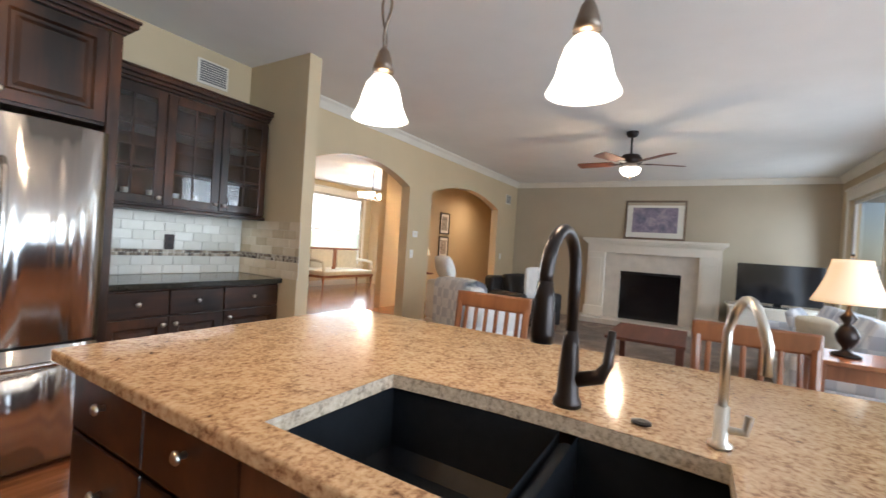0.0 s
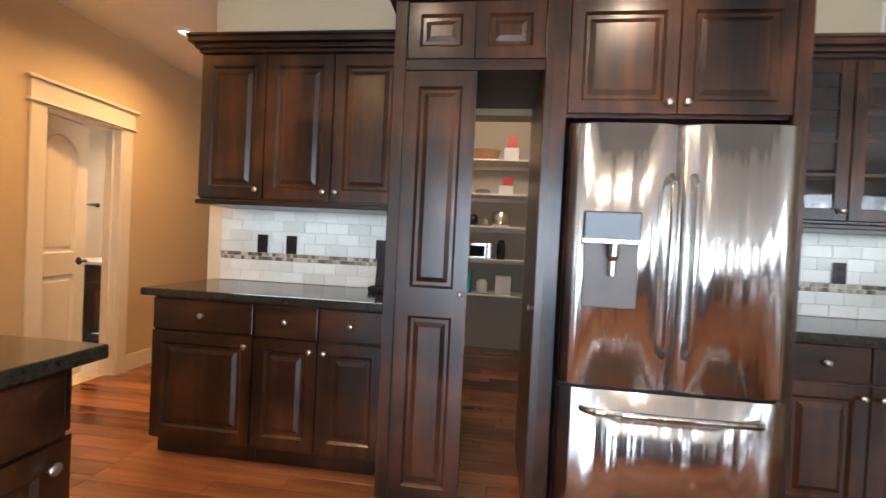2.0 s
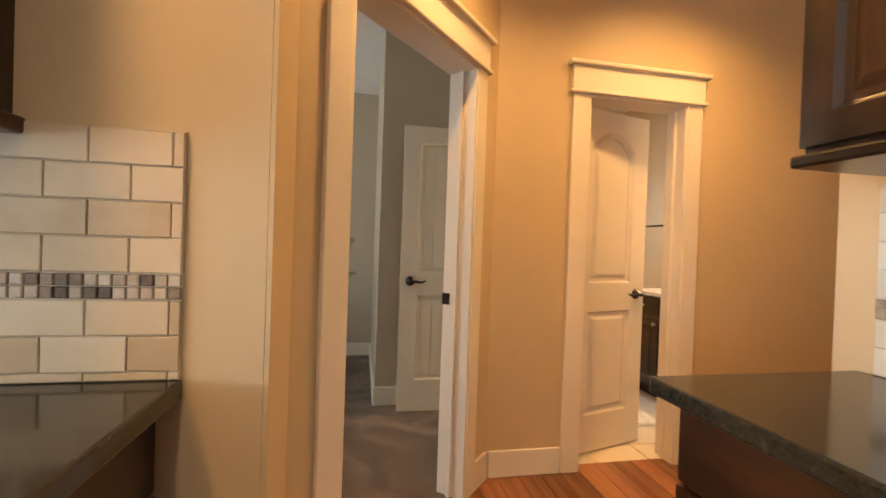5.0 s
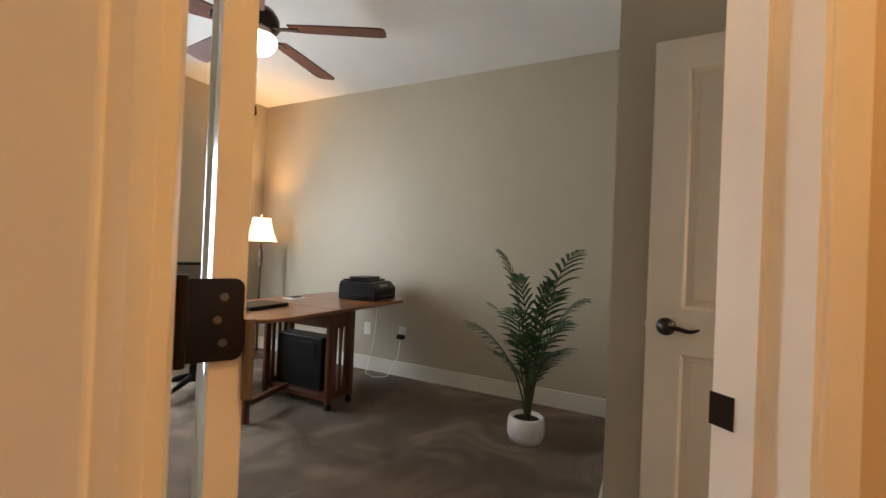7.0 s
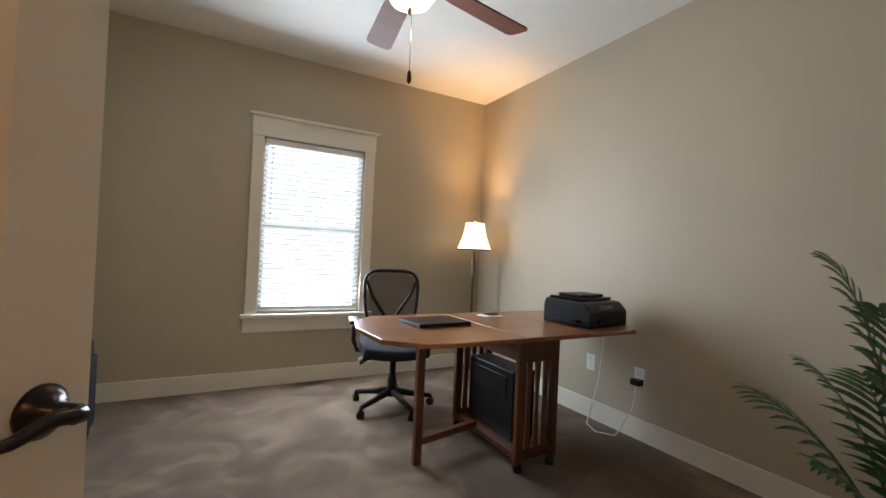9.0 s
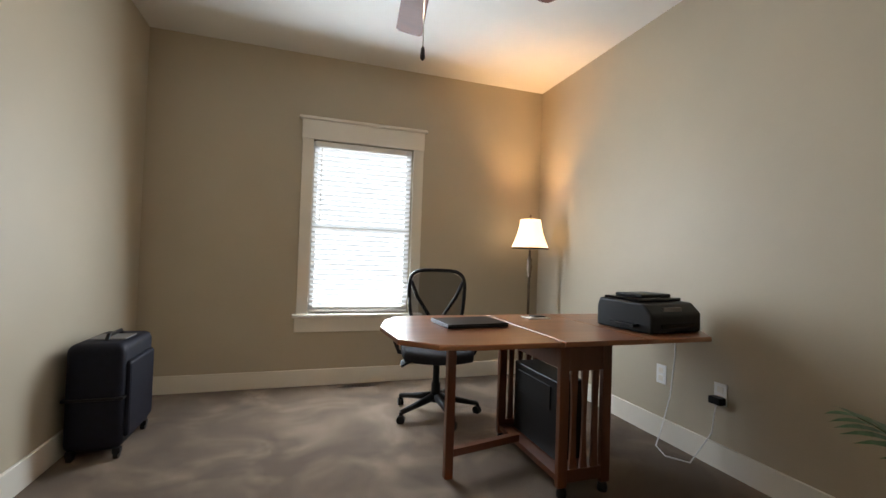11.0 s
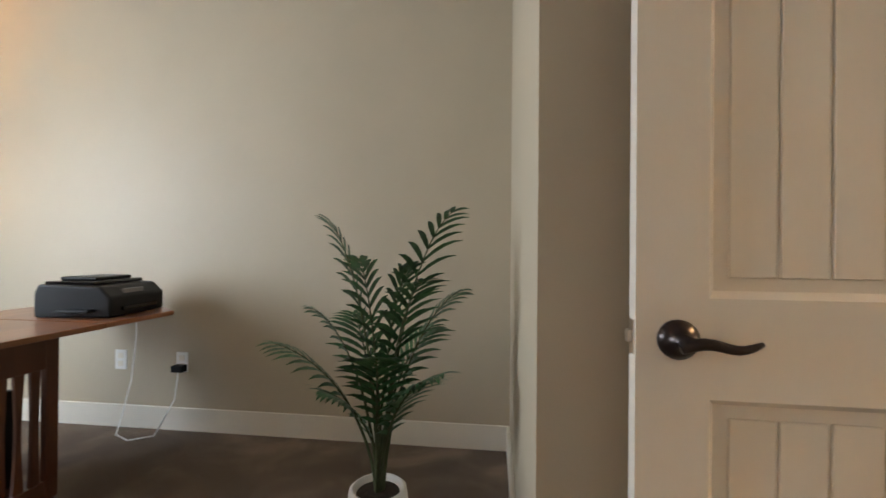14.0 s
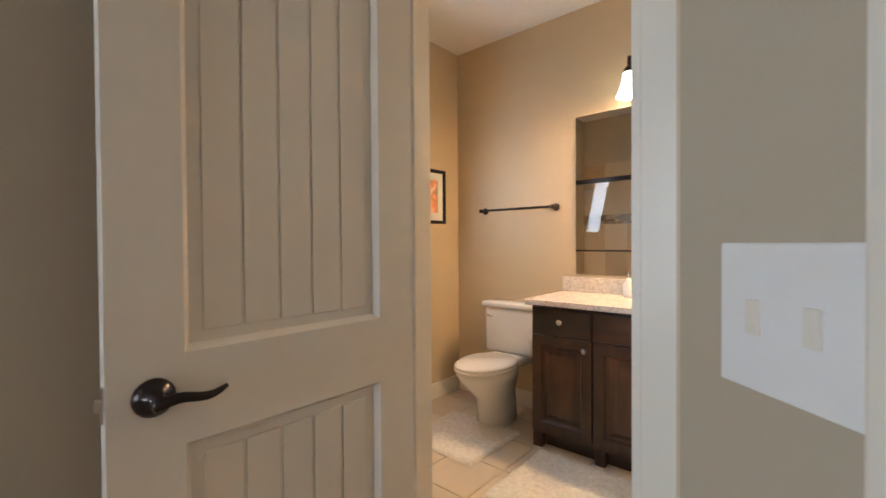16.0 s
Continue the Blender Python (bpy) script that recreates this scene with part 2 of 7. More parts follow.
WHITEF = plain("white_fabric", (0.72, 0.70, 0.67), 0.9, var=0.06, size=12, fine=300, relief=0.4)
GREYF = plain("grey_fabric", (0.42, 0.39, 0.36), 0.9, var=0.12, size=9, fine=300, relief=0.4)
CREAMF = plain("cream_fabric", (0.62, 0.57, 0.46), 0.9, var=0.08, size=10, fine=300, relief=0.4)
SHAG = plain("white_shag", (0.74, 0.69, 0.60), 0.95, var=0.12, size=40, fine=160, relief=1.0)
MIRROR = plain("mirror_silver", (0.90, 0.91, 0.90), 0.015, 1.0, var=0.0, relief=0.0)
GLASS = glass("clear_glass")
SMOKE = plain("screen_black", (0.006, 0.006, 0.008), 0.12, var=0.1, relief=0.0)
SHADEW = glowing("lit_white_shade", (1.0, 0.86, 0.66), 6.0)
SHADEL = glowing("lit_lamp_shade", (1.0, 0.62, 0.30), 0.8, (0.85, 0.76, 0.62))
SHADEF = glowing("lit_floor_lamp_shade", (1.0, 0.66, 0.36), 2.3, (0.85, 0.76, 0.62))
CANG = glowing("lit_can", (1.0, 0.82, 0.58), 8.0)
# the slats emit a little, standing in for daylight through the blind
BLINDGLOW = glowing("blind_daylight_glow", (0.84, 0.93, 1.0), 0.5, (0.85, 0.86, 0.87))
SKYM = glowing("bright_outdoors", (0.90, 0.96, 1.0), 3.4)
GREENM = glowing("sunlit_garden", (0.35, 0.55, 0.38), 1.0)
LEAF = plain("palm_leaf", (0.035, 0.10, 0.035), 0.42, var=0.45, size=18, fine=60, relief=0.15)
STEM = plain("palm_stem", (0.06, 0.075, 0.03), 0.6, var=0.3, size=30, relief=0.3)
TILE = varied("travertine_tile", [(0.2, (0.44, 0.33, 0.20)), (0.5, (0.58, 0.46, 0.31)), (0.8, (0.66, 0.55, 0.40))], 0.45)
TILEW = varied("pale_travertine_tile", [(0.2, (0.52, 0.49, 0.43)), (0.5, (0.60, 0.57, 0.51)), (0.8, (0.68, 0.65, 0.60))], 0.4)
MOSA = varied("mosaic_tile", [(0.15, (0.06, 0.05, 0.045)), (0.4, (0.20, 0.15, 0.11)), (0.6, (0.42, 0.34, 0.26)), (0.85, (0.60, 0.53, 0.44))], 0.25, 40)
FTILE = varied("beige_floor_tile", [(0.2, (0.56, 0.45, 0.32)), (0.5, (0.64, 0.54, 0.40)), (0.8, (0.72, 0.62, 0.48))], 0.35, 5)
GROUTW = plain("pale_grout", (0.56, 0.53, 0.47), 0.9, var=0.06, size=30, relief=0.2)
GROUT = plain("grout", (0.58, 0.50, 0.39), 0.9, var=0.08, size=30, relief=0.3)
BRICKP = plain("marble_surround", (0.66, 0.60, 0.52), 0.3, var=0.08, size=5, relief=0.02)
SUBF = plain("floor_gap", (0.03, 0.012, 0.006), 0.8, var=0.2, relief=0.1)
ARTA = stone("art_landscape", [(0.3, (0.10, 0.12, 0.17)), (0.5, (0.26, 0.22, 0.30)), (0.7, (0.48, 0.40, 0.42))], 6, 0.5, 0.0)
ARTB = stone("art_watercolour", [(0.35, (0.86, 0.80, 0.68)), (0.5, (0.80, 0.25, 0.10)), (0.65, (0.25, 0.45, 0.25))], 14, 0.5, 0.0)
ARTC = stone("art_sketch", [(0.35, (0.12, 0.11, 0.10)), (0.6, (0.55, 0.50, 0.42))], 16, 0.5, 0.0)
MAT = plain("picture_mat", (0.80, 0.78, 0.72), 0.8, var=0.02, relief=0.02)
RED = plain("red_box", (0.55, 0.04, 0.04), 0.5, relief=0.03)
TEAL = plain("teal_box", (0.05, 0.33, 0.33), 0.5, relief=0.03)
BASKET = plain("wicker", (0.34, 0.17, 0.07), 0.7, var=0.3, size=60, fine=150, relief=0.8)
PAPER = plain("white_card", (0.78, 0.76, 0.72), 0.7, var=0.04, relief=0.03)
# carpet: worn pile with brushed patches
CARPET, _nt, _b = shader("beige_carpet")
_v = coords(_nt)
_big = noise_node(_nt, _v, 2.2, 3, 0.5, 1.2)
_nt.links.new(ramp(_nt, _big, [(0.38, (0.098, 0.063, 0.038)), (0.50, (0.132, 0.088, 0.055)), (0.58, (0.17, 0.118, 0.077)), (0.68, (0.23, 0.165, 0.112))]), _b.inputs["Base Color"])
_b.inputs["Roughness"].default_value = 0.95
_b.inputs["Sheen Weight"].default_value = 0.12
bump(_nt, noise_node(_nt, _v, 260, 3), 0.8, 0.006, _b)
# plaid throw
PLAID, _nt, _b = shader("plaid_fabric")
_wv = _nt.nodes.new("ShaderNodeTexChecker")
_wv.inputs["Scale"].default_value = 9.0
_wv.inputs["Color1"].default_value, _wv.inputs["Color2"].default_value = (0.74, 0.76, 0.80, 1), (0.56, 0.59, 0.66, 1)
_nt.links.new(coords(_nt), _wv.inputs["Vector"])
_nt.links.new(_wv.outputs[0], _b.inputs["Base Color"])
_b.inputs["Roughness"].default_value = 0.95


# ---- building helpers ----
def thing(name, at, label, category, group=""):
    ob = new(name)
    ob.location = at
    return tagged(ob, label, category, group)


def part(name, bm, material, parent, label="", smooth=False, auto=False):
    """Links a bmesh, drawn in the world's coordinates, as one mesh under its thing."""
    me = bpy.data.meshes.new(name)
    bmesh.ops.recalc_face_normals(bm, faces=bm.faces)
    bm.to_mesh(me)
    bm.free()
    me.materials.append(material)
    if smooth:
        for p in me.polygons:
            p.use_smooth = True
    ob = new(name, me)
    if parent is not None:
        ob.parent = parent
        ob.matrix_parent_inverse = origin_of(parent).inverted()
    if label:
        ob["label"] = label
    return ob


def origin_of(ob):
    m = ob.matrix_basis.copy()
    if ob.parent is not None:
        return origin_of(ob.parent) @ ob.matrix_parent_inverse @ m
    return m


def single(name, bm, material, label, category, kind="", group="", smooth=False):
    return tagged(part(name, bm, material, None, "", smooth), label, category, group, kind)


def box(x0, x1, y0, y1, z0, z1, bevel=0.0, bm=None, seg=2):
    own = bmesh.new()
    bmesh.ops.create_cube(own, size=1)
    for v in own.verts:
        v.co = ((x0 + x1) / 2 + v.co.x * abs(x1 - x0), (y0 + y1) / 2 + v.co.y * abs(y1 - y0), (z0 + z1) / 2 + v.co.z * abs(z1 - z0))
    if bevel:
        bmesh.ops.bevel(own, geom=own.edges[:], offset=bevel, segments=seg, profile=0.5, affect='EDGES')
    return merge(bm, own)


def merge(bm, own):
    if bm is None:
        return own
    me = bpy.data.meshes.new("tmp")
    own.to_mesh(me)
    own.free()
    bm.from_mesh(me)
    bpy.data.meshes.remove(me)
    return bm


def lathe(profile, at=(0, 0, 0), n=28, bm=None, axis='z', sx=1.0, sy=1.0):
    own = bmesh.new()
    rings = []
    for r, h in profile:
        ring = []
        for i in range(n):
            a = 2 * math.pi * i / n
            c, s = r * math.cos(a) * sx, r * math.sin(a) * sy
            p = (c, s, h) if axis == 'z' else ((c, h, s) if axis == 'y' else (h, c, s))
            ring.append(own.verts.new((p[0] + at[0], p[1] + at[1], p[2] + at[2])))
        rings.append(ring)
    for a, b in zip(rings, rings[1:]):
        for i in range(n):
            own.faces.new((a[i], a[(i + 1) % n], b[(i + 1) % n], b[i]))
    for ring in (rings[0], rings[-1]):
        own.faces.new(ring)
    return merge(bm, own)


def tube(points, r, n=12, bm=None, radii=None):
    """A round bar along a line of points."""
    own = bmesh.new()
    pts = [Vector(p) for p in points]
    rings = []
    side = None
    for i, p in enumerate(pts):
        d = (pts[min(i + 1, len(pts) - 1)] - pts[max(i - 1, 0)]).normalized()
        if side is None:
            side = d.orthogonal().normalized()
        else:
            side = (side - d * side.dot(d)).normalized()
        up = d.cross(side)
        rr = radii[i] if radii else r
        rings.append([own.verts.new(p + (side * math.cos(2 * math.pi * k / n) + up * math.sin(2 * math.pi * k / n)) * rr) for k in range(n)])
    for a, b in zip(rings, rings[1:]):
        for i in range(n):
            own.faces.new((a[i], a[(i + 1) % n], b[(i + 1) % n], b[i]))
    own.faces.new(rings[0])
    own.faces.new(rings[-1])
    return merge(bm, own)


def arc(c, r, a0, a1, n, plane='xz'):
    out = []
    for i in range(n + 1):
        a = radians(a0 + (a1 - a0) * i / n)
        u, w = r * math.cos(a), r * math.sin(a)
        out.append((c[0] + u, c[1], c[2] + w) if plane == 'xz' else ((c[0], c[1] + u, c[2] + w) if plane == 'yz' else (c[0] + u, c[1] + w, c[2])))
    return out


def prism(outline, z0, z1, bm=None, bevel=0.0):
    """A slab with that outline in plan."""
    own = bmesh.new()
    f = own.faces.new([own.verts.new((x, y, z0)) for x, y in outline])
    r = bmesh.ops.extrude_face_region(own, geom=[f])
    for v in r["geom"]:
        if isinstance(v, bmesh.types.BMVert):
            v.co.z = z1
    if bevel:
        bmesh.ops.bevel(own, geom=[e for e in own.edges if abs(e.verts[0].co.z - e.verts[1].co.z) < 1e-6], offset=bevel, segments=3, profile=0.5, affect='EDGES')
    return merge(bm, own)


def moved(bm, m):
    bmesh.ops.transform(bm, matrix=m, verts=bm.verts)
    return bm


def panel_outline(x0, x1, z0, z1, i, rise, n=9):
    pts = [(x0 + i, z0 + i), (x1 - i, z0 + i)]
    for k in range(n):
        u = 1 - k / (n - 1)
        pts.append((x0 + i + (x1 - x0 - 2 * i) * u, z1 - i + rise * (4 * u * (1 - u) - 1)))
    return pts


def panel_front(x0, x1, z0, z1, fw, rise=0.0, raised=True, bm=None, hole=None, depth=0.012):
    """The face of a framed panel in the plane y = 0, seen from -y: frame, step, sunk field, raised middle."""
    own = bmesh.new()
    n = 9 if rise else 2
    hx0, hx1, hz0, hz1 = hole or (x0 + fw, x1 - fw, z0 + fw, z1 - fw)
    rings = [([(x0, z0), (x1, z0)] + [(x0 + (x1 - x0) * (1 - k / (n - 1)), z1) for k in range(n)], 0.0)]
    steps = [(0, 0.0), (0.006, depth * 0.5), (0.012, depth)] + ([(0.028, depth), (0.05, depth * 0.2)] if raised else [(0.03, depth)])
    for i, d in steps:
        rings.append((panel_outline(hx0, hx1, hz0, hz1, i, rise, n), d))
    vs = [[own.verts.new((x, d, z)) for x, z in pts] for pts, d in rings]
    for a, b in zip(vs, vs[1:]):
        for i in range(len(a)):
            own.faces.new((a[i], a[(i + 1) % len(a)], b[(i + 1) % len(b)], b[i]))
    own.faces.new(vs[-1])
    return merge(bm, own)


def slab_back(x0, x1, z0, z1, th, bm):
    """Edges and back behind panel_front."""
    own = bmesh.new()
    f = [own.verts.new((x, 0, z)) for x, z in ((x0, z0), (x1, z0), (x1, z1), (x0, z1))]
    g = [own.verts.new((x, th, z)) for x, z in ((x0, z0), (x1, z0), (x1, z1), (x0, z1))]
    own.faces.new(g)
    for i in range(4):
        own.faces.new((f[i], f[(i + 1) % 4], g[(i + 1) % 4], g[i]))
    bm = merge(bm, own)
    bmesh.ops.remove_doubles(bm, verts=bm.verts[:], dist=1e-5)
    return bm


def cab_door(w, h, fw=0.06, raised=True, rise=0.0):
    bm = panel_front(0, w, 0, h, fw, rise, raised, None)
    return slab_back(0, w, 0, h, 0.02, bm)


def knob_bm(at, r=0.016, d=0.028):
    """A round knob that points to -y."""
    return lathe([(r * 0.55, 0), (r * 0.4, -d * 0.45), (r * 0.9, -d * 0.6), (r, -d * 0.8), (r * 0.6, -d)], at, 14, None, 'y')


def to_face(at, turn):
    """From the plane y = 0, seen from -y, to a front at that place, turned about z."""
    return pose(*at, 0, 0, turn)
def drape(m, w, prof, th=0.02):
    """Cloth hung over an edge: a profile in y, z swept along x with soft folds."""
    own = bmesh.new()
    nx = 24
    for side in (0, th):
        g = [[own.verts.new((-w / 2 + w * i / nx, y + (side + 0.008 * math.sin(i * 1.3 + j * 0.4)) * (1 if j < len(prof) / 2 else -1), z + (side if 0.3 < j / len(prof) < 0.8 else 0) + (0.03 * math.sin(i * 0.7) if j == 0 else 0))) for i in range(nx + 1)] for j, (y, z) in enumerate(prof)]
        for a, b in zip(g, g[1:]):
            for i in range(nx):
                own.faces.new((a[i], a[i + 1], b[i + 1], b[i]))
    return moved(own, m)


# ---- structure ----
H = 2.77


def wall_x(name, x0, x1, y0, y1, openings=(), material=None, label="painted drywall wall", h=H):
    """A wall along x, with openings (x0, x1, z0, z1)."""
    bm = bmesh.new()
    at = x0
    for a, b, za, zb in sorted(openings):
        if a > at:
            box(at, a, y0, y1, 0, h, 0, bm)
        if za > 0:
            box(a, b, y0, y1, 0, za, 0, bm)
        if zb < h:
            box(a, b, y0, y1, zb, h, 0, bm)
        at = b
    if x1 > at:
        box(at, x1, y0, y1, 0, h, 0, bm)
    return single(name, bm, material or PAINT, label, "wall", "structure")


def wall_y(name, x0, x1, y0, y1, openings=(), material=None, label="painted drywall wall", h=H):
    bm = bmesh.new()
    at = y0
    for a, b, za, zb in sorted(openings):
        if a > at:
            box(x0, x1, at, a, 0, h, 0, bm)
        if za > 0:
            box(x0, x1, a, b, 0, za, 0, bm)
        if zb < h:
            box(x0, x1, a, b, zb, h, 0, bm)
        at = b
    if y1 > at:
        box(x0, x1, at, y1, 0, h, 0, bm)
    return single(name, bm, material or PAINT, label, "wall", "structure")


def arch_top(x0, x1, y0, y1, zs, rise, bm):
    """Fills the corners of an opening, from the springing up to a shallow arch."""
    own = bmesh.new()
    n = 16
    for y in (y0, y1):
        top = zs + rise
        for k in range(n):
            u0, u1 = k / n, (k + 1) / n
            xa, xb = x0 + (x1 - x0) * u0, x0 + (x1 - x0) * u1
            za, zb = zs + rise * 4 * u0 * (1 - u0), zs + rise * 4 * u1 * (1 - u1)
            own.faces.new([own.verts.new(p) for p in ((xa, y, za), (xb, y, zb), (xb, y, top + 0.002), (xa, y, top + 0.002))])
    for k in range(n):
        u0, u1 = k / n, (k + 1) / n
        xa, xb = x0 + (x1 - x0) * u0, x0 + (x1 - x0) * u1
        za, zb = zs + rise * 4 * u0 * (1 - u0), zs + rise * 4 * u1 * (1 - u1)
        own.faces.new([own.verts.new(p) for p in ((xa, y0, za), (xb, y0, zb), (xb, y1, zb), (xa, y1, za))])
    return merge(bm, own)


# the back wall of the kitchen and living room: pantry opening and two arches
YB = 3.55
_w = wall_x("wall_north", -2.1, 9.05, YB, YB + 0.14, [(-0.62, 0.0, 0, 2.03), (3.0, 4.87, 0, 2.30), (5.44, 7.95, 0, 2.30)])
_bm = bmesh.new()
_bm.from_mesh(_w.data)
arch_top(3.0, 4.87, YB, YB + 0.14, 2.08, 0.22, _bm)
arch_top(5.44, 7.95, YB, YB + 0.14, 2.08, 0.22, _bm)
_bm.to_mesh(_w.data)
_bm.free()
wall_y("wall_stub", 2.335, 2.46, 2.78, YB, (), PAINT, "short tan wall beside the counter")
wall_y("wall_fireplace", 8.95, 9.10, -1.9, YB, (), PAINT2, "sage-tan wall behind the fireplace")
wall_x("wall_living_south", 3.2, 9.05, -2.04, -1.9, [(4.2, 5.8, 0.35, 2.35), (7.05, 8.6, 0.35, 2.35)])
wall_y("wall_nook_east", 3.2, 3.34, -3.5, -2.04)
wall_x("wall_nook_south", -2.3, 3.34, -3.54, -3.4, [(-1.55, 2.85, 0.15, 2.25)])
wall_y("wall_range", -2.24, -2.1, -3.4, 2.09)
single("wall_range_end", box(-2.36, -2.10, 2.091, 2.101, 0, H), PAINT, "painted drywall wall end", "wall", "structure")
# hall
wall_y("wall_hall_east", -2.1, -1.98, YB + 0.14, 6.6)
wall_x("wall_hall_north", -3.4, -1.98, 6.6, 6.74)
wall_y("wall_hall_west", -3.40, -3.28, 2.93, 6.6, [(3.455, 4.065, 0, 2.045)])
# angled wall with the study door
DA, DU, DN = Vector((-2.347, 2.09, 0)), Vector((-0.737, 0.676, 0)), Vector((0.676, 0.737, 0))
DIAG = Matrix(((DU.x, -DN.x, 0, DA.x), (DU.y, -DN.y, 0, DA.y), (0, 0, 1, 0), (0, 0, 0, 1)))  # local x along the wall, y into the study
S0, S1 = 0.200, 1.025
for _n, _y0, _y1, _p in (("wall_angled", 0, 0.06, PAINT), ("wall_angled_study", 0.06, 0.12, PAINT2)):
    _bm = box(-0.12 if _y0 else 0, S0, _y0, _y1, 0, H)
    box(S1, 1.30, _y0, _y1, 0, H, 0, _bm)
    box(S0, S1, _y0, _y1, 2.045, H, 0, _bm)
    single(_n, moved(_bm, DIAG), _p, "angled wall with the study doorway", "wall", "structure")
# study
wall_x("wall_study_south", -5.86, -2.2, -1.63, -1.49, [(-4.43, -3.57, 0.60, 2.06)], PAINT2, "taupe wall with the window")
wall_y("wall_study_west", -5.87, -5.73, -1.49, 2.405, (), PAINT2, "sage-taupe wall beside the palm")
wall_y("wall_study_east", -2.36, -2.24, -1.49, 1.86, (), PAINT2, "taupe wall beside the suitcase")
_bm = box(-2.36, -2.242, 1.86, 2.088, 0, H)
single("wall_study_corner", _bm, PAINT2, "taupe wall corner by the doorway", "wall", "structure")
wall_x("wall_shower_south", -5.73, -4.32, 2.405, 2.52, (), PAINT2, "taupe return wall of the study")
wall_y("wall_shower_east", -4.42, -4.32, 2.52, 3.31, (), PAINT2, "taupe wall behind the open door")
wall_x("wall_bath_south", -4.42, -3.40, 3.265, 3.40, [(-4.235, -3.53, 0, 2.045)], PAINT2, "taupe wall with the bathroom doorway")
# bathroom
wall_x("wall_bath_north", -5.64, -3.40, 5.15, 5.27, (), PAINT, "tan bathroom wall")
wall_y("wall_bath_west", -5.64, -5.50, 2.52, 5.27, [(4.08, 4.52, 1.25, 2.1)], PAINT, "tan bathroom wall with a small window")
# pantry
wall_y("wall_pantry_west", -0.98, -0.88, YB + 0.14, 6.0, (), PAINT2)
wall_y("wall_pantry_east", 0.16, 0.26, YB + 0.14, 6.0, (), PAINT)
wall_x("wall_pantry_north", -0.98, 0.26, 6.0, 6.1, (), PAINT2)
# front rooms beyond the arches
wall_y("wall_foyer_west", 2.2, 2.34, YB + 0.14, 8.6)
wall_x("wall_foyer_north", 2.2, 12.0, 8.5, 8.64, [(7.5, 9.4, 0.55, 2.45)])
wall_y("wall_foyer_east", 9.75, 9.9, 5.3, 8.5)
# next two walls are out of view, added to keep sky light out
wall_x("wall_unseen_south", 9.05, 12.0, YB, YB + 0.14)
wall_y("wall_unseen_end", 12.0, 12.12, YB, 5.34)
wall_x("wall_foyer_inner", 6.38, 12.0, 5.2, 5.34)

_bm = box(-6.2, 12.2, -3.8, 9.0, H, H + 0.12)
single("ceiling", _bm, CEIL, "off-white painted ceiling", "ceiling", "structure")
_bm = box(-6.4, 12.4, -4.2, 9.2, -0.30, -0.022)
single("floor_base", _bm, SUBF, "dark subfloor under the boards", "floor", "structure")
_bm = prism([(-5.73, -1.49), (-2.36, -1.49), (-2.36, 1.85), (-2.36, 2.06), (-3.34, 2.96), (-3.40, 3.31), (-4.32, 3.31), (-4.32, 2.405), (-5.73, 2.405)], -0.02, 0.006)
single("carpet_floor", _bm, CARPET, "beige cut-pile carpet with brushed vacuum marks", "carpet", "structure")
_bm = box(3.3, 8.95, -1.9, YB, -0.02, 0.004)
single("living_carpet", _bm, CARPET, "beige living room carpet", "carpet", "structure")
_bm = box(-5.5, -3.34, 2.52, 5.15, -0.02, -0.006)
single("bathroom_floor", _bm, GROUT, "grouted beige tile floor", "floor", "structure")


def run_x(name, x0, x1, y, out, z0, z1, d, material, label):
    """Moulding along x on a wall face at y; out is the side of the room."""
    bm = box(x0, x1, min(y, y + out * d), max(y, y + out * d), z0, z1, min(d, 0.014) * 0.3)
    return single(name, bm, material, label, "trim", "structure")


def run_y(name, y0, y1, x, out, z0, z1, d, material, label):
    bm = box(min(x, x + out * d), max(x, x + out * d), y0, y1, z0, z1, min(d, 0.014) * 0.3)
    return single(name, bm, material, label, "trim", "structure")


BL = "cream painted baseboard"
run_x("baseboard", -5.73, -2.36, -1.49, 1, 0, 0.14, 0.016, TRIM, BL)
run_y("baseboard", -1.474, 2.405, -5.73, 1, 0, 0.14, 0.016, TRIM, BL)
run_y("baseboard", -1.474, 1.85, -2.36, -1, 0, 0.14, 0.016, TRIM, BL)
run_x("baseboard", -5.714, -4.32, 2.405, -1, 0, 0.14, 0.016, TRIM, BL)
run_y("baseboard", 2.391, 3.30, -4.32, 1, 0, 0.14, 0.016, TRIM, BL)
run_y("baseboard", 2.96, 3.36, -3.28, 1, 0, 0.14, 0.016, TRIM, BL)
run_y("baseboard", 4.16, 6.6, -3.28, 1, 0, 0.14, 0.016, TRIM, BL)
run_x("baseboard", -5.5, -3.4, 5.15, -1, 0, 0.12, 0.016, TRIM, BL)
run_y("baseboard", 3.42, 5.15, -5.5, 1, 0, 0.12, 0.016, TRIM, BL)
run_x("baseboard", 4.9, 5.42, YB, -1, 0, 0.14, 0.016, TRIM, BL)
run_x("baseboard", 7.98, 8.95, YB, -1, 0, 0.14, 0.016, TRIM, BL)
run_x("baseboard", 2.35, 9.7, 8.5, -1, 0, 0.14, 0.016, TRIM, BL)
single("baseboard", moved(box(1.12, 1.26, -0.016, 0, 0, 0.14), DIAG), TRIM, BL, "trim", "structure")


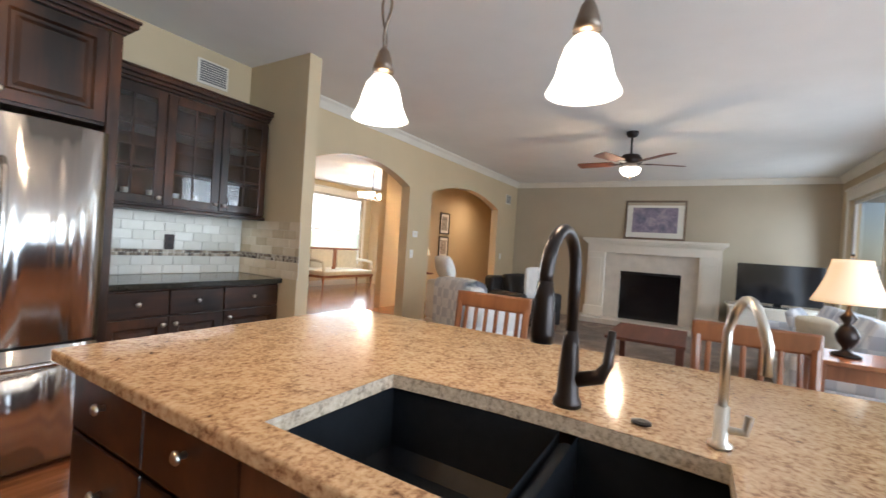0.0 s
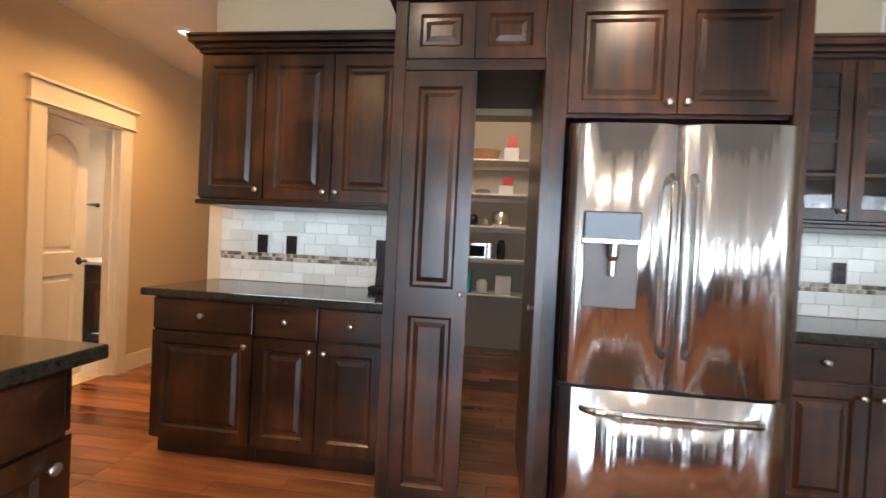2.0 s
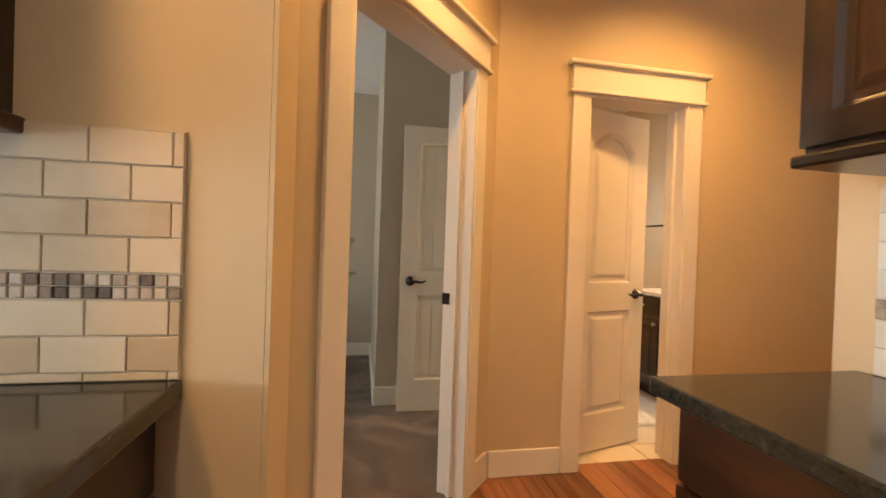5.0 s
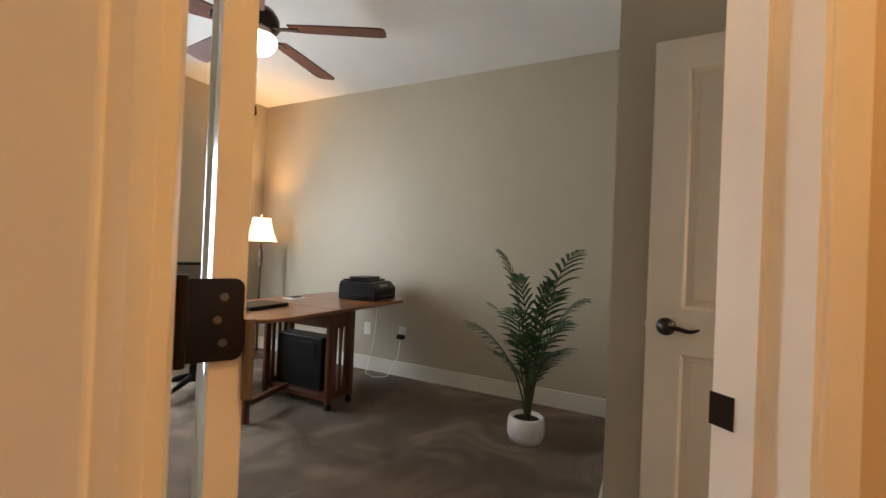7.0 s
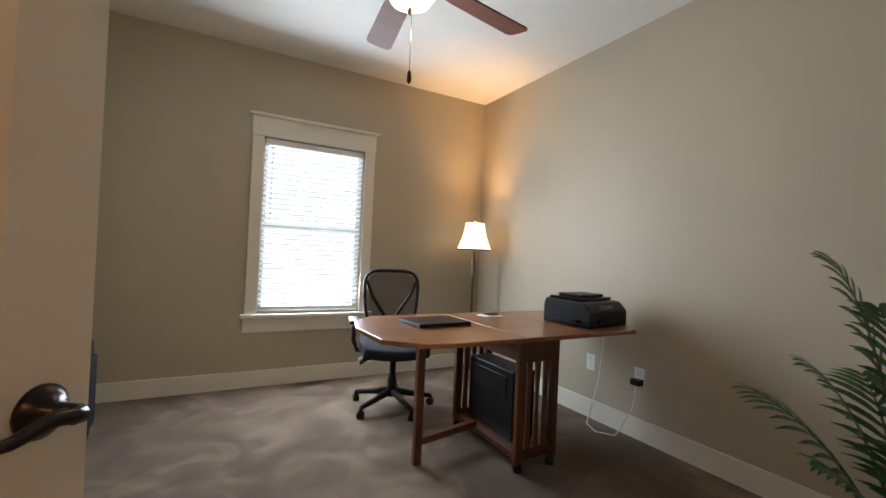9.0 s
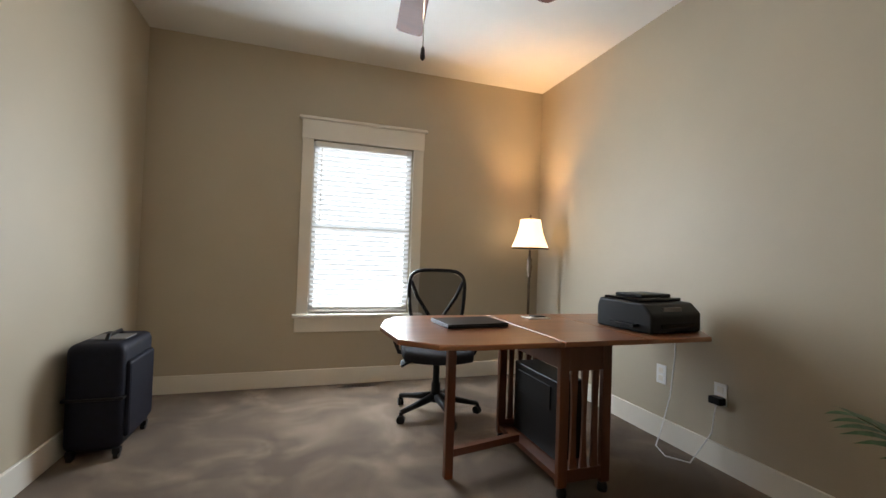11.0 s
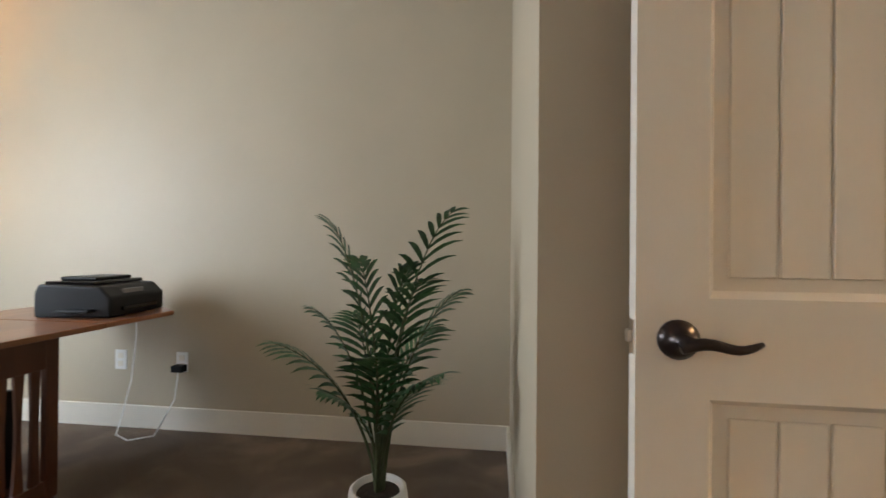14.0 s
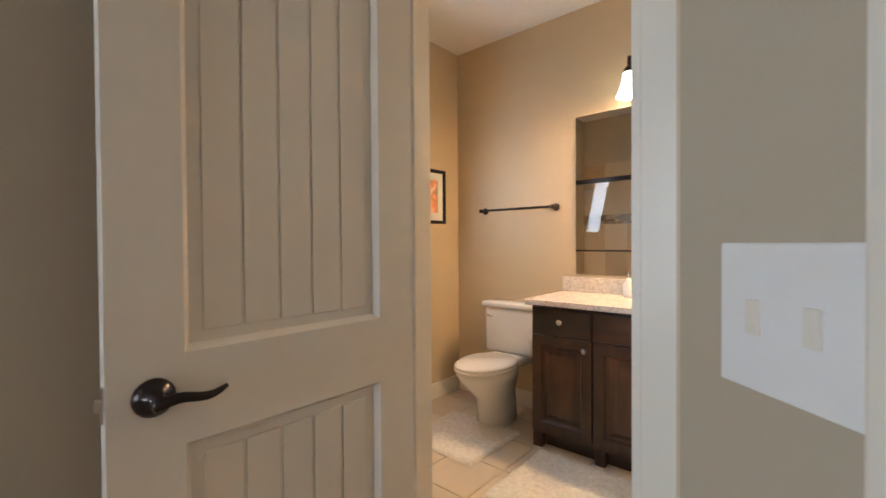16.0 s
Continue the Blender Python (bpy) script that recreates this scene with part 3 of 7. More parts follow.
def crown(name, along, a0, a1, at, out):
    prof = [(0.0, H), (0.085, H), (0.085, H - 0.015), (0.05, H - 0.04), (0.02, H - 0.085), (0.012, H - 0.10), (0.0, H - 0.10)]
    bm = bmesh.new()
    ra, rb = [], []
    for d, z in prof:
        for lst, a in ((ra, a0), (rb, a1)):
            lst.append(bm.verts.new((a, at + out * d, z - 0.001) if along == 'x' else (at + out * d, a, z - 0.001)))
    for i in range(len(prof)):
        j = (i + 1) % len(prof)
        bm.faces.new((ra[i], ra[j], rb[j], rb[i]))
    bm.faces.new(ra)
    bm.faces.new(rb)
    single(name, bm, TRIM, "cream crown moulding", "trim", "structure")


crown("trim", 'x', 2.47, 8.95, YB, -1)
crown("trim", 'y', -1.9, YB, 8.95, -1)
crown("trim", 'x', 3.3, 8.95, -1.9, 1)


# ---- doors ----
def casing(name, w, h, label, depth=0.12, both=True):
    """Trim round an opening w wide, in the plane y = 0 (room side -y), wall depth into +y. Left foot at x = 0."""
    root = thing(name, (0, 0, 0), label, "door frame")
    root["kind"] = "structure"
    for y0, y1 in ((-0.018, 0.0), (depth, depth + 0.018)) if both else ((-0.018, 0.0),):
        part("side_casing", box(-0.092, 0.0, y0, y1, 0, h, 0.004), TRIM, root)
        part("side_casing", box(w, w + 0.092, y0, y1, 0, h, 0.004), TRIM, root)
        out = -1 if y0 < 0 else 1
        ya, yb = (y0 - 0.006, y1) if out < 0 else (y0, y1 + 0.006)
        part("header", box(-0.10, w + 0.10, ya, yb, h, h + 0.145, 0.003), TRIM, root)
        yc, yd = (ya - 0.022, yb) if out < 0 else (ya, yb + 0.022)
        part("header_cap", box(-0.125, w + 0.125, yc, yd, h + 0.145, h + 0.168, 0.006), TRIM, root)
        part("header_bead", box(-0.115, w + 0.115, (ya - 0.012) if out < 0 else ya, yb if out < 0 else yb + 0.012, h - 0.004, h + 0.014, 0.005), TRIM, root)
    part("jamb", box(-0.004, 0.016, -0.012, depth + 0.012, 0, h), TRIM, root)
    part("jamb", box(w - 0.016, w + 0.004, -0.012, depth + 0.012, 0, h), TRIM, root)
    part("head_jamb", box(0.016, w - 0.016, -0.012, depth + 0.012, h - 0.018, h + 0.002), TRIM, root)
    part("door_stop", box(w - 0.03, w - 0.016, depth * 0.45, depth * 0.62, 0, h - 0.018), TRIM, root)
    part("door_stop", box(0.016, 0.03, depth * 0.45, depth * 0.62, 0, h - 0.018), TRIM, root)
    return root


def planks_in(x0, x1, z0, z1, n, y, bm, rise=0.0):
    w = (x1 - x0) / n
    for k in range(n):
        box(x0 + k * w + 0.0022, x0 + (k + 1) * w - 0.0022, y, y + 0.006, z0, z1, 0.002, bm, 1)


def room_door(name, w, h, label, arched=False, planked=True):
    """A two-panel door in the plane y = 0 .. 0.035, hinge at x = 0, latch at x = w."""
    root = thing(name, (0, 0, 0), label, "door")
    st = 0.118
    bm = bmesh.new()
    rise = 0.10 if arched else 0.0
    for y, flip in ((0.0, False), (0.035, True)):
        own = panel_front(0, w, 0, 0.935, st, 0, not planked, None, (st, w - st, 0.22, 0.83), 0.016)
        panel_front(0, w, 0.935, h, st, rise, not planked, own, (st, w - st, 1.0, h - 0.12), 0.016)
        if planked:
            planks_in(st + 0.034, w - st - 0.034, 0.254, 0.796, 5, 0.0115, own)
            planks_in(st + 0.034, w - st - 0.034, 1.034, h - 0.154, 5, 0.0115, own)
        if flip:
            own = moved(own, Matrix.Translation((0, 0.035, 0)) @ Matrix.Diagonal((1, -1, 1, 1)))
        merge(bm, own)
    own = bmesh.new()
    for a, b, c, d in (((0, 0), (w, 0), 0, 0), ((0, h), (w, h), 0, 0)):
        own.faces.new([own.verts.new(p) for p in ((a[0], 0, a[1]), (b[0], 0, b[1]), (b[0], 0.035, b[1]), (a[0], 0.035, a[1]))])
    for x in (0, w):
        own.faces.new([own.verts.new(p) for p in ((x, 0, 0), (x, 0, h), (x, 0.035, h), (x, 0.035, 0))])
    merge(bm, own)
    part("leaf", bm, DOORP, root)
    for side in (-1, 1):
        y = 0.0 if side < 0 else 0.035
        hd = lathe([(0.034, 0), (0.034, side * 0.006), (0.024, side * 0.014), (0.013, side * 0.022), (0.013, side * 0.05)], (w - 0.068, y, 0.93), 20, None, 'y')
        pts = [(w - 0.068 - 0.012 * k, y + side * 0.045, 0.928 + 0.004 * math.sin(k * 0.75) + (0.0006 * (k - 6) ** 2 if k > 6 else 0)) for k in range(-1, 10)]
        tube(pts, 0.008, 10, hd, [0.011, 0.011, 0.0105, 0.010, 0.0095, 0.009, 0.0085, 0.008, 0.007, 0.006, 0.004])
        part("lever_handle", hd, BRONZE, root, "oil-rubbed bronze lever handle", True)
    lt = part("latch_plate", box(w - 0.001, w + 0.002, 0.006, 0.029, 0.90, 0.96, 0.001), NICKEL, root, "nickel latch plate")
    part("latch_bolt", box(w, w + 0.011, 0.011, 0.024, 0.92, 0.942, 0.003), NICKEL, root)
    for z in (0.22, 1.05, h - 0.22):
        part("hinge", lathe([(0.006, z - 0.045), (0.006, z + 0.045)], (-0.004, -0.004, 0), 8), PEWTER, root, "bronze hinge")
    return root


# study doorway, in the angled wall
fr = casing("door_1", S1 - S0, 2.045, "cream cased doorway of the study")
fr.matrix_basis = DIAG @ Matrix.Translation((S0, 0, 0))
part("strike_plate", moved(box(S1 - S0 - 0.0185, S1 - S0 - 0.016, 0.094, 0.136, 0.92, 0.975, 0.001), Matrix.Identity(4)), BRONZE, None).parent = fr
for _z in (0.22, 1.06, 1.80):
    part("hinge_leaf", box(0.016, 0.0185, 0.085, 0.130, _z, _z + 0.09, 0.001), BRONZE, None).parent = fr
dr = room_door("door_leaf", 0.785, 2.03, "cream two-panel study door, standing open against the carpet")
_hinge = DIAG @ Vector((S0 + 0.02, 0.137, 0))
dr.matrix_basis = pose(_hinge.x, _hinge.y, 0.012, 0, 0, 237.3) @ Matrix.Translation((0, -0.065, 0))
for _z in (0.21, 1.05, 1.79):
    own = bmesh.new()
    _o = [(0.062, 0.0), (0.062, 0.09)] + [(0.012 - 0.010 * math.sin(radians(a)), 0.080 + 0.010 * math.cos(radians(a))) for a in range(0, 91, 30)] + [(0.012 - 0.010 * math.cos(radians(a)), 0.010 - 0.010 * math.sin(radians(a))) for a in range(0, 91, 30)]
    for x in (-0.0035, -0.0005):
        own.faces.new([own.verts.new((x, y, _z + z)) for y, z in _o])
    own.verts.ensure_lookup_table()
    n_ = len(_o)
    for i in range(n_):
        own.faces.new((own.verts[i], own.verts[(i + 1) % n_], own.verts[n_ + (i + 1) % n_], own.verts[n_ + i]))
    hp = part("hinge_plate", own, BRONZE, None, "black bronze hinge plate")
    hp.parent = dr
    kn = part("hinge_knuckle", lathe([(0.008, _z - 0.004), (0.008, _z + 0.094)], (-0.002, 0.064, 0), 12), BRONZE, None)
    kn.parent = dr
    for k in (0.02, 0.045, 0.07):
        sc = part("hinge_screw", lathe([(0.0045, -0.0035), (0.0045, -0.0050), (0.001, -0.0052)], (0, 0.022 + 0.006 * (k == 0.045), _z + k), 10, None, 'x'), PEWTER, None)
        sc.parent = dr
# bathroom doorway, from the study
fr = casing("door_2", 0.705, 2.045, "cream cased doorway of the bathroom", 0.135)
fr.matrix_basis = pose(-4.235, 3.265, 0)
dr = room_door("door_leaf", 0.70, 2.03, "cream two-panel bathroom door with grooved panels, standing open")
dr.matrix_basis = pose(-4.185, 3.255, 0.012, 0, 0, 269.0)
# bathroom doorway, from the hall
fr = casing("door_3", 0.61, 2.045, "cream cased doorway between hall and bathroom")
fr.matrix_basis = pose(-3.28, 3.455, 0, 0, 0, 90)
dr = room_door("door_leaf", 0.58, 2.02, "cream arched two-panel door, half open into the bathroom", True, False)
dr.matrix_basis = pose(-3.405, 3.475, 0.012, 0, 0, 105)
for o in dr.children_recursive:
    if o.name.startswith("lever"):
        o["label"] = "bronze lever handle"


# ---- windows ----
def window(name, w, h, label, blinds=False, depth=0.14, garden=False):
    """A double-hung window w by h in the plane y = 0 (room side -y), left foot of the glass opening at the origin."""
    root = thing(name, (0, 0, 0), label, "window")
    root["kind"] = "structure"
    part("side_casing", box(-0.09, 0, -0.018, 0, -0.0, h, 0.004), TRIM, root)
    part("side_casing", box(w, w + 0.09, -0.018, 0, 0, h, 0.004), TRIM, root)
    part("header", box(-0.095, w + 0.095, -0.024, 0, h, h + 0.16, 0.003), TRIM, root)
    part("header_cap", box(-0.12, w + 0.12, -0.046, 0, h + 0.16, h + 0.185, 0.006), TRIM, root)
    part("window_sill", box(-0.12, w + 0.12, -0.05, 0.02, -0.03, 0.0, 0.006), TRIM, root)
    part("apron", box(-0.10, w + 0.10, -0.016, 0, -0.15, -0.03, 0.004), TRIM, root)
    fr = bmesh.new()
    for a, b, c, d in ((0, 0.045, 0, h), (w - 0.045, w, 0, h), (0.045, w - 0.045, 0, 0.05), (0.045, w - 0.045, h - 0.05, h), (0.045, w - 0.045, h / 2 - 0.025, h / 2 + 0.025)):
        box(a, b, 0.06, 0.10, c, d, 0.004, fr)
    part("window_frame", fr, WHITEP, root)
    for z0, z1 in ((0.05, h / 2 - 0.025), (h / 2 + 0.025, h - 0.05)):
        g = part("pane", box(0.045, w - 0.045, 0.078, 0.082, z0, z1), GLASS, root)
        g.visible_shadow = False
    if blinds:
        hr = part("blind_headrail", box(0.012, w - 0.012, 0.008, 0.05, h - 0.055, h - 0.005, 0.004), WHITEP, root)
        n = int((h - 0.10) / 0.042)
        sl = box(0.015, w - 0.015, -0.021, 0.021, -0.0012, 0.0012)
        moved(sl, Matrix.Rotation(radians(-28), 4, 'X'))
        first = part("slat", sl, BLINDGLOW, root)
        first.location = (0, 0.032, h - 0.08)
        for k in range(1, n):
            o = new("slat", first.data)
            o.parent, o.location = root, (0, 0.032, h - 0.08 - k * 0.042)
        part("bottom_rail", box(0.015, w - 0.015, 0.015, 0.05, 0.012, 0.028, 0.003), WHITEP, root)
        part("tilt_wand", tube([(0.07, 0.0, h - 0.06), (0.07, -0.002, h * 0.52)], 0.004, 8), WHITEP, root)
    return root


o = window("window_1", 0.86, 1.46, "cream cased double-hung window with white slatted blinds", True)
o.matrix_basis = pose(-3.57, -1.49, 0.60, 0, 0, 180)
o = window("window_2", 1.6, 2.0, "tall living room window")
o.matrix_basis = pose(5.8, -1.9, 0.35, 0, 0, 180)
o = window("window_3", 1.55, 2.0, "tall living room window beside the sofa")
o.matrix_basis = pose(8.6, -1.9, 0.35, 0, 0, 180)
o = window("window_4", 4.4, 2.1, "wide breakfast nook window")
o.matrix_basis = pose(2.85, -3.4, 0.15, 0, 0, 180)
o = window("window_5", 1.9, 1.9, "bright front room window behind the settee")
o.matrix_basis = pose(7.5, 8.5, 0.55)
o = window("window_6", 0.44, 0.85, "small bathroom window")
o.matrix_basis = pose(-5.5, 4.08, 1.25, 0, 0, 90)


def backdrop(x0, x1, y0, y1, z0, z1, material, label):
    single("backdrop", box(x0, x1, y0, y1, z0, z1), material, label, "backdrop", "structure")


backdrop(-6.5, -1.5, -4.02, -4.0, -0.3, 4.5, SKYM, "bright overexposed daylight outside")
backdrop(-1.4, 12, -6.02, -6.0, -0.3, 5, SKYM, "bright overexposed daylight outside")
backdrop(4, 14, 11.0, 11.02, 1.25, 5, SKYM, "bright overexposed daylight outside")
backdrop(4, 14, 10.9, 10.92, -0.3, 1.5, GREENM, "sunlit green garden outside")
backdrop(-7.52, -7.5, 3.0, 5.6, 0.0, 4, SKYM, "bright overexposed daylight outside")


# ---- kitchen cabinets ----
def front_on(root, name, x0, x1, z0, z1, y, material, knob=None, glassy=False, turn=None, fw=0.06, kind="door"):
    """A panelled front facing -y on a unit, with its knob at (x, z)."""
    w, h = x1 - x0, z1 - z0
    if glassy:
        bm = bmesh.new()
        for a, b, c, d in ((0, fw, 0, h), (w - fw, w, 0, h), (fw, w - fw, 0, fw), (fw, w - fw, h - fw, h)):
            box(a, b, 0, 0.02, c, d, 0.004, bm)
        for k in (1, 2, 3):
            z = fw + (h - 2 * fw) * k / 4
            box(fw, w - fw, 0.004, 0.014, z - 0.007, z + 0.007, 0, bm)
        box(w / 2 - 0.007, w / 2 + 0.007, 0.004, 0.014, fw, h - fw, 0, bm)
    elif kind == "drawer":
        bm = box(0, w, 0, 0.02, 0, h, 0.006)
    else:
        bm = cab_door(w, h, fw)
    m = Matrix.Translation((x0, y, z0))
    if turn is not None:
        m = turn @ m
    d = part(kind, moved(bm, m), material, root)
    if glassy:
        g = part("pane", moved(box(fw, w - fw, 0.008, 0.011, fw, h - fw), m), GLASS, d)
        g.visible_shadow = False
    if knob:
        k = knob_bm((knob[0], y, knob[1]))
        if turn is not None:
            moved(k, turn)
        part("knob", k, NICKEL, d, "satin nickel knob", True)
    return d


G = 0.004
# base cabinets left of the pantry
def base_unit(x0, x1, label, doors, yf=2.99, yb=3.548):
    root = thing("base_cabinet", ((x0 + x1) / 2, (yf + yb) / 2, 0), label, "cabinet", "kitchen base cabinets")
    part("body", box(x0, x1, yf + 0.021, yb, 0.10, 0.878), CABZ, root)
    part("toe_kick", box(x0, x1, yf + 0.07, yb, 0.0, 0.10), CABX, root)
    n = len(doors)
    w = (x1 - x0) / n
    for k, side in enumerate(doors):
        a, b = x0 + k * w + G, x0 + (k + 1) * w - G
        front_on(root, "drawer", a, b, 0.70, 0.865, yf, CABX, ((a + b) / 2, 0.785), kind="drawer")
        kx = b - 0.035 if side == 'r' else a + 0.035
        front_on(root, "door", a, b, 0.115, 0.69, yf, CABZ, (kx, 0.64))
    return root


base_unit(-2.0, -1.42, "dark alder base cabinet with drawer and door", "r")
base_unit(-1.418, -0.71, "dark alder base cabinet with two drawers and doors", "rl")
base_unit(1.10, 1.86, "dark alder base cabinet with two drawers and doors", "rl")
base_unit(1.862, 2.333, "dark alder base cabinet with drawer and door", "l")
_bm = box(-2.04, -0.705, 2.945, 3.546, 0.88, 0.92, 0.006)
single("worktop", _bm, DARKG, "polished black granite worktop", "worktop")
_bm = box(1.096, 2.333, 2.945, 3.546, 0.88, 0.92, 0.006)
single("worktop", _bm, DARKG, "polished black granite worktop in the corner", "worktop")


def crown_on(root, x0, x1, y0, y1, z, left=True, right=True):
    """Stepped cornice round the top of a unit, open at the back."""
    bm = bmesh.new()
    for k, (o, za, zb) in enumerate(((0.012, 0.0, 0.02), (0.03, 0.02, 0.045), (0.055, 0.045, 0.075), (0.065, 0.075, 0.09))):
        box(x0 - (o if left else 0), x1 + (o if right else 0), y0 - o, y1, z + za, z + zb, 0.004, bm)
    part("cornice", bm, CABX, root)


def wall_unit(x0, x1, z0, z1, yf, doors, label, glassy=False, rail=True, left=True, right=True):
    root = thing("wall_cabinet", ((x0 + x1) / 2, (yf + 3.548) / 2, z0), label, "cabinet", "kitchen wall cabinets")
    if glassy:
        bm = bmesh.new()
        for a, b, c, d in ((x0, x0 + 0.02, z0, z1), (x1 - 0.02, x1, z0, z1), (x0, x1, z0, z0 + 0.02), (x0, x1, z1 - 0.02, z1)):
            box(a, b, yf + 0.021, 3.548, c, d, 0, bm)
        box(x0, x1, 3.535, 3.548, z0, z1, 0, bm)
        part("body", bm, CABZ, root)
        for k in (1, 2):
            part("shelf", box(x0 + 0.02, x1 - 0.02, yf + 0.05, 3.535, z0 + (z1 - z0) * k / 3, z0 + (z1 - z0) * k / 3 + 0.018), CABX, root)
    else:
        part("body", box(x0, x1, yf + 0.021, 3.548, z0, z1), CABZ, root)
    n = len(doors)
    w = (x1 - x0) / n
    for k, s in enumerate(doors):
        a, b = x0 + k * w + G, x0 + (k + 1) * w - G
        front_on(root, "door", a, b, z0 + 0.012, z1 - 0.012, yf, CABZ, ((b - 0.032) if s == 'r' else (a + 0.032), z0 + 0.06), glassy)
    part("light_rail", box(x0 - 0.008, x1 + 0.008, yf - 0.01, 3.548, z0 - 0.03, z0 - 0.004, 0.006), CABX, root)
    crown_on(root, x0, x1, yf, 3.548, z1, left, right)
    return root


wall_unit(-1.905, -0.712, 1.42, 2.25, 3.17, "rrl", "dark alder wall cabinet with three raised-panel doors", right=False)
wall_unit(1.10, 2.30, 1.42, 2.22, 3.20, "rrl", "dark alder wall cabinet with glazed doors and glassware", True, left=False, right=False)

# tall unit: pantry surround and fridge housing
root = thing("tall_cabinet", (0.2, 3.2, 0), "dark alder tall cabinet framing pantry door and fridge", "cabinet")
YF = 2.88
for a, b in ((-0.705, -0.645), (-0.005, 0.10), (1.035, 1.095)):
    part("upright", box(a, b, YF, 3.548, 0, 2.36, 0.004), CABZ, root)
part("top_box", box(-0.645, -0.005, YF + 0.03, 3.548, 2.07, 2.36), CABX, root)
part("top_box", box(0.10, 1.035, YF + 0.03, 3.548, 1.83, 2.36), CABX, root)
part("rail", box(-0.645, -0.005, YF, YF + 0.03, 2.035, 2.085, 0.003), CABX, root)
for a, b, z0, k in ((-0.64, -0.33, 2.09, None), (-0.32, -0.01, 2.09, None), (0.105, 0.565, 1.845, (0.53, 1.89)), (0.572, 1.03, 1.845, (0.605, 1.89))):
    front_on(root, "door", a, b, z0, 2.35, YF + 0.005, CABZ, k, fw=0.055)
crown_on(root, -0.705, 1.095, YF, 3.548, 2.36)


def pantry_leaf(name, w, label):
    bm = panel_front(0, w, 0, 0.94, 0.065)
    panel_front(0, w, 0.94, 2.02, 0.065, 0, True, bm, (0.065, w - 0.065, 1.01, 1.95))
    slab_back(0, w, 0, 2.02, 0.028, bm)
    r = thing(name, (0, 0, 0), label, "door", "pantry doors")
    part("leaf", bm, CABZ, r)
    part("knob", knob_bm((w - 0.03, 0, 0.99), 0.013), NICKEL, r, "satin nickel knob", True)
    return r


o = pantry_leaf("pantry_door", 0.335, "dark alder panelled pantry door, closed")
o.matrix_basis = pose(-0.643, YF - 0.002, 0.008)
o = pantry_leaf("pantry_door", 0.31, "dark alder panelled pantry door, swung open")
o.matrix_basis = pose(-0.008, YF - 0.012, 0.008, 0, 0, 180 + 86) @ Matrix.Translation((0, 0, 0))

# fridge
fx0, fx1, fy = 0.112, 1.025, 2.80
root = thing("refrigerator", (0.57, 3.15, 0), "stainless steel french-door refrigerator with bottom freezer", "refrigerator")
part("body", box(fx0 + 0.01, fx1 - 0.01, fy + 0.07, 3.52, 0.02, 1.78), GREYP, root)


def bowed(x0, x1, z0, z1, y, d, depth=0.012, n=10, bm=None):
    """A door front that bulges a little towards -y across its width."""
    pts = [(x0 + (x1 - x0) * k / n, y - depth * (1 - (2 * k / n - 1) ** 2) + (0.008 if k in (0, n) else 0)) for k in range(n + 1)]
    return prism(pts + [(x1, y + d), (x0, y + d)], z0, z1, bm, 0.004)


xm = (fx0 + fx1) / 2
fd = part("left_door", bowed(fx0, xm - 0.003, 0.655, 1.775, fy, 0.065), STEEL, root, "", True)
part("handle", tube([(xm - 0.045, fy - 0.01, 0.80), (xm - 0.045, fy - 0.055, 0.86), (xm - 0.045, fy - 0.06, 1.2), (xm - 0.045, fy - 0.055, 1.50), (xm - 0.045, fy - 0.01, 1.56)], 0.014, 12), STEEL, fd, "steel bar handle", True)
fd2 = part("right_door", bowed(xm + 0.003, fx1, 0.655, 1.775, fy, 0.065), STEEL, root, "", True)
part("handle", tube([(xm + 0.045, fy - 0.01, 0.80), (xm + 0.045, fy - 0.055, 0.86), (xm + 0.045, fy - 0.06, 1.2), (xm + 0.045, fy - 0.055, 1.50), (xm + 0.045, fy - 0.01, 1.56)], 0.014, 12), STEEL, fd2, "steel bar handle", True)
fd3 = part("freezer_drawer", bowed(fx0, fx1, 0.04, 0.64, fy, 0.065), STEEL, root, "", True)
part("handle", tube([(fx0 + 0.10, fy - 0.012, 0.555), (fx0 + 0.12, fy - 0.055, 0.56), (xm, fy - 0.068, 0.56), (fx1 - 0.12, fy - 0.055, 0.56), (fx1 - 0.10, fy - 0.012, 0.555)], 0.015, 12), STEEL, fd3, "curved steel drawer handle", True)
for a in (fx0 + 0.06, fx1 - 0.06):
    part("foot", lathe([(0.02, 0.0), (0.02, 0.03)], (a, fy + 0.12, 0), 10), BLACK, root)
dp = part("dispenser", box(fx0 + 0.075, fx0 + 0.30, fy - 0.016, fy + 0.01, 0.99, 1.27, 0.006), GREYP, fd, "grey water dispenser recess")
part("dispenser_panel", box(fx0 + 0.07, fx0 + 0.305, fy - 0.020, fy + 0.01, 1.275, 1.40, 0.006), GLOSS, fd, "glossy black control panel")
part("dispenser_trim", box(fx0 + 0.065, fx0 + 0.31, fy - 0.022, fy - 0.008, 1.262, 1.285, 0.004), CHROME, fd)
part("dispenser_spout", lathe([(0.035, 1.262), (0.03, 1.21), (0.02, 1.19), (0.02, 1.13)], (fx0 + 0.19, fy - 0.025, 0), 14), CHROME, fd)

